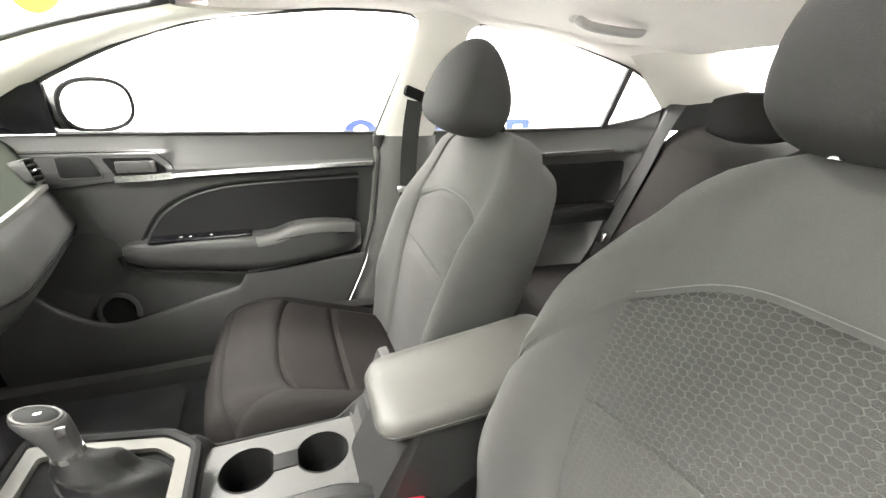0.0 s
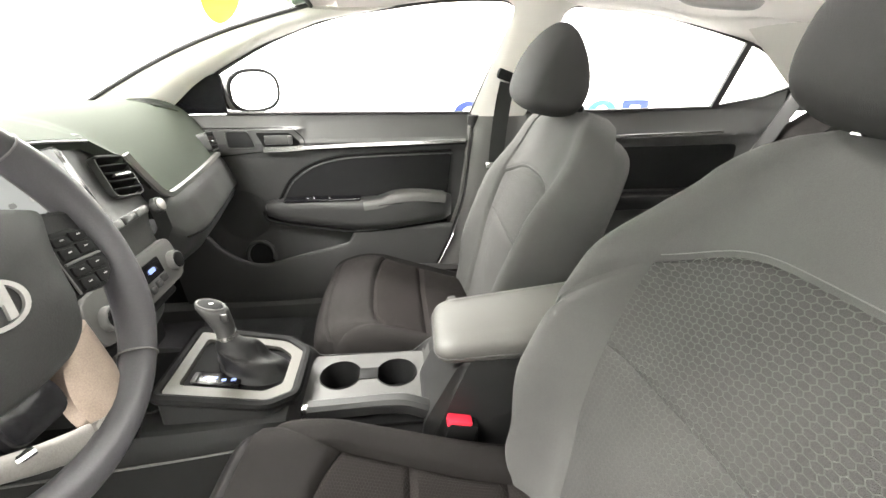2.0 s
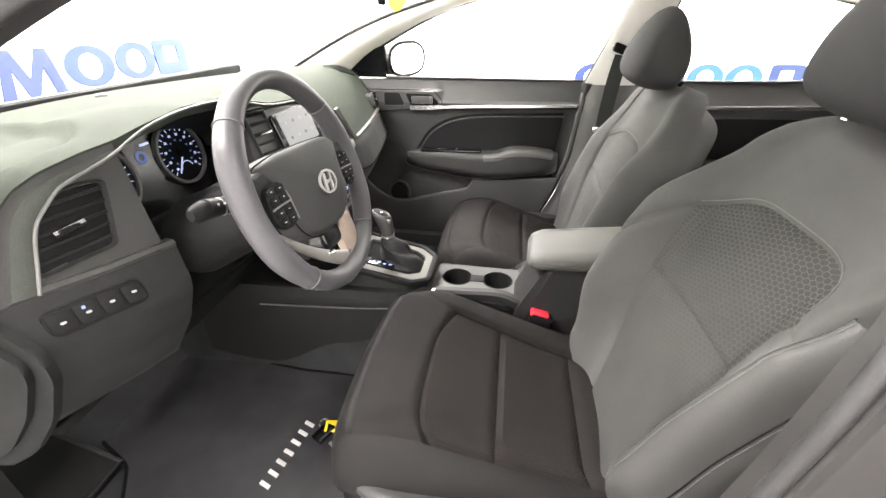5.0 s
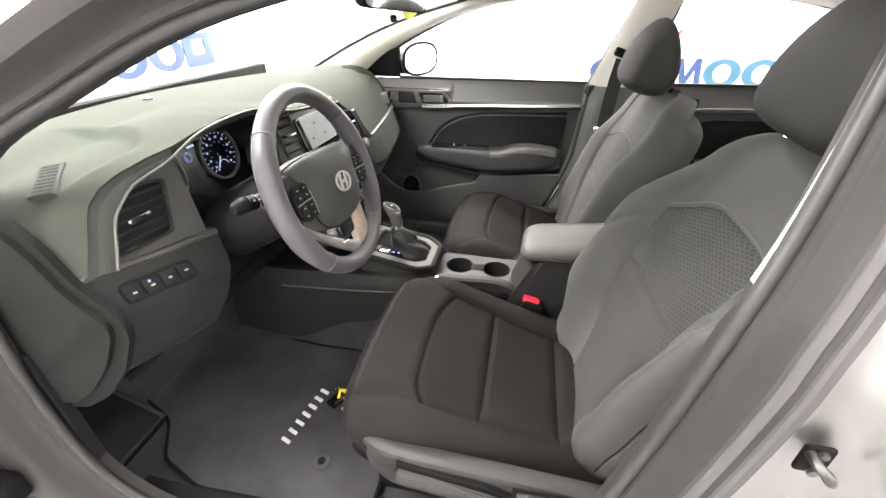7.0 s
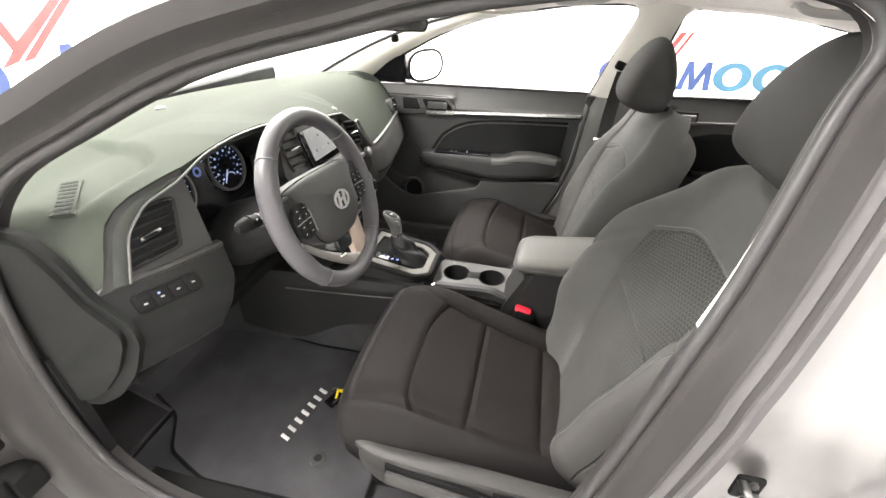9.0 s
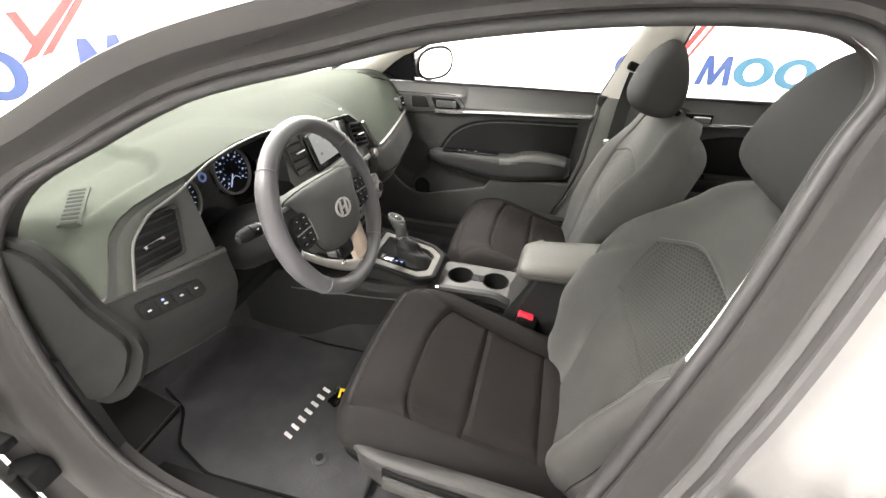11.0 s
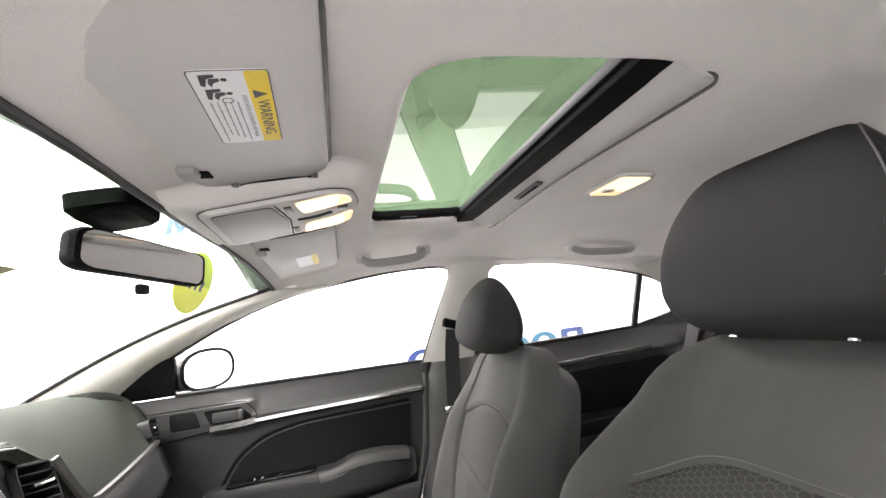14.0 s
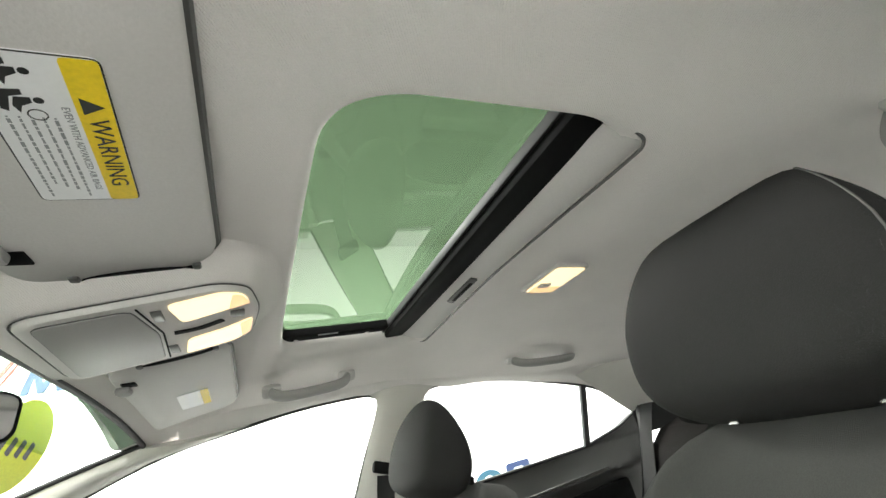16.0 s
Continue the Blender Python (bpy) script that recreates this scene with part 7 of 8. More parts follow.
    def pane(s, t):
        x = -0.47 + 0.87 * t
        zt = lerp(x, TOP)
        x2 = x
        return on_side(x2 - (0.09 * (1 - s) * max(0, (t - 0.6) / 0.4)), 0.975 + (zt - 0.975) * s, 1, -0.008)
    pn = part("pane", grid(pane, 8, 20), CLEAR, d, "clear side window glass")
    pn.visible_shadow = False
    part("door_edge", tube([Vector((door_edge(z) + 0.004, door_y(door_edge(z), z) + 0.008, z)) for z in (0.30 + 0.675 * k / 20 for k in range(21))], 0.010, 8, False, (0, 1, 0)), SATIN, d, "pale grey door shut edge")
    part("edge_seal", tube([Vector((door_edge(z) + 0.018, door_y(door_edge(z), z) + 0.012, z)) for z in (0.30 + 0.675 * k / 20 for k in range(21))], 0.009, 8, False, (0, 1, 0)), RUBBER, d)
    return d


passenger_door()
structure("door_seal", grid(lambda s, t: (door_edge(0.30 + 0.67 * s) - 0.004 + 0.034 * t, 0.742 - 0.006 * math.sin(math.pi * t), 0.30 + 0.67 * s), 16, 6, thick=lambda s, t: (door_edge(0.30 + 0.67 * s) - 0.004 + 0.034 * t, 0.765, 0.30 + 0.67 * s)), RUBBER, "black rubber seal behind the passenger door", "seal")


def side_mirror():
    m = thing("side_mirror", "silver outside mirror on the passenger door", "door mirror")
    c = Vector((-0.445, 0.865, 1.045))
    loops = []
    for k in range(7):
        t = k / 6
        sc = (0.80, 0.94, 1.0, 1.0, 0.93, 0.75, 0.45)[k]
        loops.append([c + Vector((0.045 - 0.13 * t, 0, 0)) + Vector((0, 0.118 * sc * math.copysign(abs(math.cos(a)) ** 0.8, math.cos(a)), 0.068 * sc * math.copysign(abs(math.sin(a)) ** 0.8, math.sin(a)))) for a in (2 * math.pi * j / 28 for j in range(28))])
    turn = Matrix.Translation(c) @ Matrix.Rotation(radians(-26), 4, "Z") @ Matrix.Translation(-c)
    loops = [[turn @ p for p in l] for l in loops]
    part("housing", loft(loops), PAINT, m, "grey metallic mirror shell")
    rim = [c + Vector((0.046, 0.112 * math.copysign(abs(math.cos(a)) ** 0.8, math.cos(a)), 0.063 * math.copysign(abs(math.sin(a)) ** 0.8, math.sin(a)))) for a in (2 * math.pi * j / 40 for j in range(40))]
    part("rim", tube([turn @ p for p in rim], 0.006, 8, True, (1, 0, 0.02)), MATTE, m, "black mirror rim")
    part("mirror_glass", prism([(0.106 * math.copysign(abs(math.cos(a)) ** 0.8, math.cos(a)), 0.058 * math.copysign(abs(math.sin(a)) ** 0.8, math.sin(a))) for a in (2 * math.pi * j / 28 for j in range(28))], (turn @ (c + Vector((0.044, 0, 0))), turn.to_3x3() @ Vector((0, 1, 0)), (0, 0, 1)), 0.003), MIRROR, m, "mirror glass")
    part("foot", sweep([(-0.50, 0.765, 1.010), (-0.49, 0.80, 1.010), (-0.485, 0.83, 1.02)], ring_section(0.028, 12, 0.8)), MATTE, m, "black mirror foot")
    return m


side_mirror()


# ---- rear passenger door inside ----
def rear_door_inside():
    d = thing("rear_door", "closed charcoal rear door with chrome strip", "car door")

    def fn(s, t):
        x = 0.46 + 1.04 * t
        zt = lerp(x, [(p[0], p[1]) for p in REARBOT]) - 0.002
        z = 0.34 + (zt - 0.34) * s
        y = lerp(z, [(0.34, 0.70), (0.58, 0.735), (0.86, 0.735), (0.895, 0.722), (0.905, 0.73), (0.955, 0.755), (0.98, 0.77), (1.07, 0.735)])
        return Vector((x, y, z))
    part("door_panel", grid(fn, 50, 50, thick=lambda s, t: fn(s, t) + Vector((0, 0.03, 0))), PLASTIC, d, "charcoal moulded rear door panel")
    part("trim_strip", sweep(smooth_line([(0.56, 0.716, 0.890), (0.9, 0.716, 0.897), (1.22, 0.718, 0.905)], 4), [(-0.004, -0.006), (0.004, -0.004), (0.004, 0.006), (-0.004, 0.007)]), CHROME, d, "satin chrome strip")
    hb = part("handle_recess", rbox((0.66, 0.724, 0.912), (0.12, 0.012, 0.045), 0.006), MATTE, d, "dark handle recess")
    part("handle_lever", rbox((0.68, 0.712, 0.912), (0.06, 0.012, 0.026), 0.005), SATIN, hb, "grey inner handle")
    part("inset_panel", prism(round_poly([(0.62, 0.70), (0.70, 0.83), (0.80, 0.855), (1.30, 0.86), (1.30, 0.70)], 0.02, 3), ((0, 0.735, 0), (1, 0, 0), (0, 0, 1)), 0.008, 0.003), MATTE, d, "black inset panel")
    part("armrest", rbox((0.95, 0.70, 0.665), (0.66, 0.07, 0.06), 0.018), PLASTIC_LO, d, "black door armrest")
    part("switch", rbox((0.72, 0.69, 0.70), (0.06, 0.03, 0.012), 0.003), BLACK, d)
    fr = smooth_line([on_side(0.50, 0.978, 1, -0.002), on_side(0.545, 1.20, 1, -0.002)] + [on_side(x, z, 1, -0.002) for x, z in REARTOP], 4)
    part("window_frame", tube(fr, 0.0055, 8), RUBBER, d, "black window channel")
    part("waist_seal", tube([on_side(x, z, 1, 0) for x, z in REARBOT], 0.006, 8), RUBBER, d)
    part("quarter_divider", sweep([on_side(1.190, 0.984, 1, 0.002), on_side(1.197, 1.192, 1, 0.002)], [(-0.012, -0.006), (0.012, -0.006), (0.012, 0.006), (-0.012, 0.006)], (0, 1, 0)), RUBBER, d, "black quarter window divider")

    def pane(s, t):
        x = 0.50 + 0.97 * t
        zb, zt = lerp(x, [(p[0], p[1]) for p in REARBOT]), lerp(x, [(0.50, 1.10)] + [(p[0], p[1]) for p in REARTOP])
        return on_side(x, zb + (zt - zb) * s, 1, -0.008)
    pn = part("pane", grid(pane, 8, 20), CLEAR, d, "clear rear side glass")
    pn.visible_shadow = False
    return d


rear_door_inside()
structure("door_seal", tube(smooth_line([(1.47, 0.715, 1.07), (1.44, 0.71, 1.0), (1.36, 0.70, 0.85), (1.25, 0.69, 0.68), (1.18, 0.69, 0.5)], 5), 0.016, 10), RUBBER, "black rubber rear door seal", "seal")


# ---- rear bench ----
def rear_bench():
    b = thing("rear_bench", "charcoal cloth rear bench seat", "car seat")

    def back(s, t):
        y = -0.66 + 1.32 * t
        x = 1.08 + 0.34 * s
        z = 0.45 + 0.53 * s
        u = abs(abs(y) - 0.34) / 0.30
        pf = 0.035 * max(0, 1 - u ** 2) * math.sin(math.pi * min(max(s, 0.02), 0.98)) ** 0.5
        top = 0.05 * max(0, s - 0.9) / 0.1
        return Vector((x - pf + top, y, z))
    part("backrest", grid(back, 24, 50, thick=lambda s, t: back(s, t) + Vector((0.12, 0, 0.02))), CLOTH_FRONT, b, "charcoal bench backrest")

    def cush(s, t):
        y = -0.66 + 1.32 * t
        x = 0.66 + 0.48 * s
        z = 0.500 - 0.03 * s - 0.06 * max(0, 0.12 - s) / 0.12 * max(0, 0.12 - s) / 0.12
        u = abs(abs(y) - 0.34) / 0.30
        return Vector((x, y, z + 0.02 * max(0, 1 - u ** 2)))
    part("cushion", grid(cush, 20, 50, thick=lambda s, t: Vector((cush(s, t).x + 0.03 * (1 - s), cush(s, t).y, 0.33))), CLOTH_FRONT, b, "charcoal bench cushion")
    for y in (-0.36, 0.0, 0.36):
        c = Vector((1.405, y, 1.050))
        loops = []
        w0 = 0.125 if y else 0.11
        for k in range(9):
            t = k / 8
            hz = 0.070 * math.sin(math.pi * (0.12 + 0.76 * t)) + 0.005
            dpt = 0.045
            yy = w0 * (2 * t - 1)
            loops.append([c + Vector((dpt * math.copysign(abs(math.cos(a)) ** 0.7, math.cos(a)) * (0.6 + 0.4 * math.sin(math.pi * t)), yy, (0.04 + hz * 0.5) * math.copysign(abs(math.sin(a)) ** 0.7, math.sin(a)))) for a in (2 * math.pi * j / 24 for j in range(24))])
        part("headrest", loft(loops), CLOTH_BACK, b, "charcoal rear headrest")
    return b


rear_bench()


# ---- seat belts ----
def strap(name, pts, width, facing, label):
    b = thing(name, label, "seat belt")
    f = Vector(facing)
    pts = smooth_line(pts, 5)
    part("webbing", sweep(pts, [(-width / 2, -0.0012), (width / 2, -0.0012), (width / 2, 0.0012), (-width / 2, 0.0012)], f), BELT, b, "grey woven webbing")
    return b


fb = strap("front_seat_belt", [(0.401, 0.655, 1.075), (0.390, 0.660, 1.0), (0.380, 0.655, 0.90), (0.374, 0.645, 0.80), (0.374, 0.650, 0.62), (0.375, 0.67, 0.36)], 0.048, (0.25, 1, 0), "grey front seat belt hanging at the centre pillar")
part("anchor", rbox((0.402, 0.650, 1.092), (0.075, 0.022, 0.030), 0.008, Euler((radians(-20), radians(20), 0)).to_matrix()), MATTE, fb, "black upper belt guide")
part("tongue", rbox((0.366, 0.636, 0.826), (0.058, 0.012, 0.020), 0.003), CHROME, fb, "steel belt tongue")
part("tongue_plate", rbox((0.378, 0.632, 0.800), (0.020, 0.008, 0.045), 0.003), CHROME, fb)
rb = strap("rear_seat_belt", [(1.47, 0.676, 1.075), (1.385, 0.660, 0.965), (1.300, 0.637, 0.835), (1.135, 0.602, 0.578), (1.105, 0.585, 0.530), (1.14, 0.56, 0.510)], 0.048, (-0.8, -0.2, 0.6), "dark grey rear seat belt lying on the bench")
part("tongue", rbox((1.128, 0.600, 0.596), (0.012, 0.030, 0.040), 0.003, Euler((0, radians(25), 0)).to_matrix()), CHROME, rb, "steel belt tongue")
db = strap("front_seat_belt", [(0.40, -0.655, 1.085), (0.385, -0.680, 0.98), (0.38, -0.69, 0.8), (0.38, -0.69, 0.4)], 0.048, (0.25, -1, 0), "grey driver's seat belt hanging at the centre pillar")
part("anchor", rbox((0.402, -0.650, 1.092), (0.075, 0.022, 0.030), 0.008, Euler((radians(20), radians(20), 0)).to_matrix()), MATTE, db, "black upper belt guide")


# ---- overhead ----
def sunroof():
    s = thing("sunroof", "green tinted glass sunroof with black frame", "sunroof")
    pane = part("pane", grid(lambda a, b: (0.10 + 0.33 * a, -0.43 + 0.86 * b, 1.428 + 0.006 * a - 0.02 * (2 * b - 1) ** 2), 6, 16), GREEN_GLASS, s, "green tinted glass")
    pane.visible_shadow = False
    part("rear_seal", rbox((0.410, 0, 1.404), (0.052, 0.82, 0.030), 0.004), MATTE, s, "black rear seal")
    part("rear_rail", rbox((0.381, 0, 1.410), (0.006, 0.82, 0.016), 0.002), RUBBER, s)
    for sg in (-1, 1):
        r = part("side_rail", rbox((0.285, 0.354 if sg > 0 else -0.412, 1.411), (0.30, 0.042, 0.018), 0.003), MATTE, s, "black side rail")
        part("rail_slot", rbox((0.26, 0.346 if sg > 0 else -0.41, 1.4018), (0.17, 0.006, 0.002), 0.0006), MATTE, r)
        for x in (0.165, 0.33):
            part("screw", disc((x, 0.358 if sg > 0 else -0.415, 1.4025), (0, 0, -1), 0.0055, 0.003, 14), CHROME, r, "steel screw")
        part("rail_sticker", rbox((0.235, 0.340 if sg > 0 else -0.405, 1.4016), (0.045, 0.007, 0.001), 0), GREYINK, r, smooth=False)
    part("front_rail", rbox((0.112, 0, 1.424), (0.022, 0.80, 0.016), 0.003), LINER, s)
    tr = part("shade_panel", grid(lambda a, b: (0.430 + 0.054 * a, -0.385 + 0.77 * b, 1.396 - 0.020 * math.sin(math.pi * 0.5 * a) - 0.008 * (2 * b - 1) ** 2), 6, 30, thick=lambda a, b: (0.430 + 0.054 * a, -0.39 + 0.78 * b, 1.425)), VISOR, s, "light grey sliding shade edge")
    edge = smooth_line([(0.434, -0.392, 1.386), (0.462, -0.394, 1.372), (0.482, -0.384, 1.366), (0.487, -0.35, 1.366), (0.487, -0.2, 1.3705), (0.487, 0.0, 1.3745), (0.487, 0.2, 1.3705), (0.487, 0.35, 1.366), (0.482, 0.384, 1.366), (0.462, 0.394, 1.372), (0.434, 0.392, 1.386)], 5)
    # thin darker bead paints the shadow gap that sets the panel off
    part("shade_shadow", tube(edge, 0.0022, 6), SATIN, s, "grey bead drawn as the shadow gap round the shade edge")
    part("shade_pull", rbox((0.456, 0.07, 1.3772), (0.016, 0.12, 0.006), 0.003, Euler((0, radians(12), 0)).to_matrix()), SATIN, tr, "recessed shade pull")
    part("pull_slot", rbox((0.456, 0.07, 1.3738), (0.007, 0.09, 0.002), 0.001, Euler((0, radians(12), 0)).to_matrix()), MATTE, tr)
    return s


sunroof()


def overhead_console():
    o = thing("overhead_console", "light grey overhead console with lit map lamps", "console")
    tilt = lambda x: 1.3185 + (x + 0.15) * 0.13
    AXO = (1, 0, 0.13)

    def ov(k):
        q = [(-0.148, -0.098), (0.035, -0.108), (0.068, -0.085), (0.082, -0.010), (0.072, 0.085), (0.045, 0.112), (-0.158, 0.132)]
        return round_poly([(x * (1 + (k - 1) * 1.4) - 0.03 * (k - 1), (y - 0.008) * k + 0.008) for x, y in q], 0.030, 5)
    loops = []
    for k, dz in ((0.98, 0.045), (1.02, 0.006), (1.02, 0.0), (0.995, -0.005), (0.95, -0.006)):
        loops.append([(x, y, tilt(x) + dz) for x, y in ov(k)])
    part("console_shell", loft(loops), VISOR, o, "light grey console moulding")
    rings = []
    for k in range(7):
        t = k / 6
        e = t * t * (3 - 2 * t)
        rings.append([(max(x, -0.185), y, (tilt(x) + 0.004) * (1 - e) + (roof_z(max(x, -0.185), y) - 0.001) * e) for x, y in ov(1.035 + 0.42 * t)])
    part("surround", loft(rings, True, False), LINER, o, "light grey knit drawn over the console edge")
    border = [Vector((x, y, tilt(x) + 0.002)) for x, y in ov(1.03)]
    part("shell_gap", tube(border, 0.0009, 6, True), PLASTIC, o, "dark gap round the console")
    zf = tilt(0) - 0.0062
    door = round_poly([(-0.136, -0.090), (-0.052, -0.092), (-0.038, 0.0), (-0.046, 0.108), (-0.146, 0.114)], 0.012, 3)
    part("glasses_box", prism(door, ((0, 0, zf - 0.0002), AXO, (0, 1, 0)), -0.0018, 0.001), HANDLE, o, "closed glasses holder lid")
    part("lid_gap", tube([Vector((x, y, tilt(x) - 0.0064)) for x, y in door], 0.0009, 6, True), PLASTIC, o, "dark gap round the lid")
    part("lid_joint", tube([Vector((x, y, tilt(x) - 0.0066)) for x, y in ((-0.046, -0.094), (-0.033, 0.0), (-0.040, 0.108))], 0.0012, 6), MATTE, o, "dark joint beside the lid")
    for k, q in enumerate(([(-0.018, -0.092), (0.040, -0.103), (0.062, -0.088), (0.071, -0.058), (0.020, -0.040), (-0.008, -0.030)],
                           [(-0.010, 0.045), (0.040, 0.028), (0.074, 0.004), (0.070, 0.060), (0.048, 0.088), (-0.018, 0.104)])):
        lens = part("map_lamp", prism(round_poly(q, 0.010, 3), ((0, 0, zf - 0.0004), AXO, (0, 1, 0)), -0.0025), LAMP, o, "lit warm map lamp lens")
        e = [q[2], q[3], ((q[3][0] + q[4][0]) / 2, (q[3][1] + q[4][1]) / 2), ((q[1][0] + q[2][0]) / 2, (q[1][1] + q[2][1]) / 2)]
        part("lamp_edge", prism(round_poly(e, 0.004, 2), ((0, 0, zf - 0.0032), AXO, (0, 1, 0)), -0.0005), LAMP_EDGE, lens, "amber edge of the lens")
        part("switch", rbox((-0.030, (-0.062, 0.075)[k], tilt(-0.03) - 0.007), (0.012, 0.034, 0.004), 0.002), SATIN, o)
    slot = smooth_line([(-0.022, 0.008, tilt(-0.022) - 0.0065), (0.006, 0.008, tilt(0.006) - 0.0065), (0.036, -0.006, tilt(0.036) - 0.0065)], 5)
    part("grille_slot", sweep(slot, [(-0.005, -0.0015), (-0.005, 0.0015), (0.005, 0.0015), (0.005, -0.0015)]), MATTE, o, "dark slot of the microphone")
    part("roof_switch", rbox((0.055, -0.022, tilt(0.055) - 0.007), (0.018, 0.022, 0.005), 0.002), SATIN, o, "sunroof switch")
    return o


overhead_console()


def dome_lamp():
    d = thing("dome_lamp", "lit warm rectangular roof lamp behind the sunroof", "ceiling lamp")
    z = roof_z(0.615, 0) - 0.001
    part("base", prism(round_poly([(0.588, -0.070), (0.670, -0.070), (0.670, 0.062), (0.588, 0.062)], 0.012), ((0, 0, z), (1, 0, -0.05), (0, 1, 0)), -0.007, 0), VISOR, d, "light grey lamp bezel").location = (0, 0, 0.031)
    part("lens", prism(round_poly([(0.595, -0.062), (0.663, -0.062), (0.663, 0.054), (0.595, 0.054)], 0.008), ((0, 0, z - 0.0072), (1, 0, -0.05), (0, 1, 0)), -0.003, 0), LAMP, d, "lit warm lamp lens").location = (0, 0, 0.031)
    part("lens_end", prism(rect(0.064, 0.03, 0.004, 2, 0.629, 0.037), ((0, 0, z - 0.0104), (1, 0, -0.05), (0, 1, 0)), -0.0006), LAMP_EDGE, d).location = (0, 0, 0.031)
    part("switch", rbox((0.612, 0.010, z - 0.012), (0.026, 0.018, 0.006), 0.003), VISOR, d, "small lamp switch")
    return d


dome_lamp()


def visor(sgn, label):
    v = thing("sun_visor", label, "sun visor", "sun visors")
    inner = 0.128 if sgn < 0 else 0.16
    poly = [(-0.135, inner + 0.03), (-0.125, inner + 0.005), (-0.10, inner), (0.010, inner), (0.038, inner + 0.028), (0.040, 0.50), (0.025, 0.535), (-0.125, 0.555)]
    poly = round_poly(poly, 0.022, 5)
    zt = lambda x, y: 1.3625 + 0.09 * (x + 0.035) - 0.035 * (abs(y) - 0.35) if sgn < 0 else 1.338 + 0.15 * (x + 0.04) - 0.105 * (abs(y) - 0.35)
    n = len(poly)
    cx, cy = sum(p[0] for p in poly) / n, sum(p[1] for p in poly) / n
    loops = []
    for k, dz in ((1.0, -0.002), (1.0, -0.010), (0.985, -0.016), (0.96, -0.018), (0.6, -0.020), (0.02, -0.020)):
        loops.append([(cx + (x - cx) * k, sgn * (cy + (y - cy) * k), zt(cx + (x - cx) * k, cy + (y - cy) * k) + dz) for x, y in poly])
    part("visor_body", loft(loops), VISOR, v, "light grey vinyl visor")
    # grey bead imitates the shadow between visor and headliner
    part("visor_shadow", tube([Vector((cx + (x - cx) * 1.012, sgn * (cy + (y - cy) * 1.008), zt(x, y) - 0.004)) for x, y in poly], 0.004, 6, True), SATIN, v, "grey bead drawn as the shadow line round the visor")
    slot = lambda s, t: Vector((-0.085 + 0.098 * s, sgn * (inner + 0.005 + 0.010 * math.sin(math.pi * s) ** 0.6 * t), zt(-0.085 + 0.098 * s, inner + 0.01) - 0.0180 - 0.002 * t))
    part("grip_slot", grid(slot, 14, 4, thick=lambda s, t: slot(s, t) + Vector((0, 0, 0.004))), MATTE, v, "dark finger slot at the visor edge")
    for x in (-0.090, 0.017):
        part("slot_end", rbox((x, sgn * (inner + 0.009), zt(x, inner) - 0.0185), (0.009, 0.013, 0.006), 0.0025), SATIN, v, "small grey end of the slot")
    piv = part("visor_clip", rbox((-0.124, sgn * (inner + 0.085), zt(-0.124, inner + 0.085) - 0.022), (0.022, 0.030, 0.014), 0.006), HANDLE, v, "visor clip")
    part("clip_slot", rbox((-0.114, sgn * (inner + 0.068), zt(-0.114, inner + 0.068) - 0.0195), (0.020, 0.024, 0.003), 0.001), MATTE, piv)
    return v, zt


_, zt = visor(-1, "light grey driver's sun visor with a warning label")
# warning label: axes read along -y (text runs to the car's middle)
lx, ly = -0.0345, -0.3550
AX, AY = Vector((-0.05, 1, 0.035)).normalized(), Vector((1, 0, 0.09)).normalized()
AY = (AY - AX * AY.dot(AX)).normalized()
AN = AX.cross(AY).normalized()
lz = zt(lx, ly) - 0.0203
W2, H2 = 0.0700, 0.0295
lab = tagged(link("warning_label", prism(rect(2 * W2, 2 * H2, 0.005, 3), ((lx, ly, lz), AX, AY), 0.0008), PAPER), "white and yellow printed warning label on the visor", "label")
lc = Vector((lx, ly, lz)) + AN * 0.0008
part("border", prism(rect(2 * W2, 2 * H2, 0.005, 3), (lc, AX, AY), 0.0002), INK, lab, "thin black outline", smooth=False)
part("paper", prism(rect(2 * W2 - 0.002, 2 * H2 - 0.002, 0.004, 3), (lc + AN * 0.0002, AX, AY), 0.0003), PAPER, lab, smooth=False)
part("yellow_band", prism(rect(2 * W2 - 0.002, 0.0175, 0.003, 2, 0, H2 - 0.0098), (lc + AN * 0.0005, AX, AY), 0.0003), YELLOW, lab, "yellow heading band", smooth=False)
part("triangle", prism([(-0.040, H2 - 0.0155), (-0.026, H2 - 0.0155), (-0.033, H2 - 0.0045)], (lc + AN * 0.0008, AX, AY), 0.0002), INK, lab, smooth=False)
READ = Matrix((AX, AY, AX.cross(AY))).transposed().to_4x4()
lettering("heading", "WARNING", 0.0150, Matrix.Translation(lc + AY * (H2 - 0.0100) + AX * 0.014 + AN * 0.0010) @ READ, INK, lab, 0.0001)
lettering("subheading", "EVEN WITH ADVANCED AIR BAGS", 0.0056, Matrix.Translation(lc + AY * (H2 - 0.0235) + AX * 0.012 + AN * 0.0006) @ READ, GREYINK, lab, 0.0001)
rng = random.Random(5)
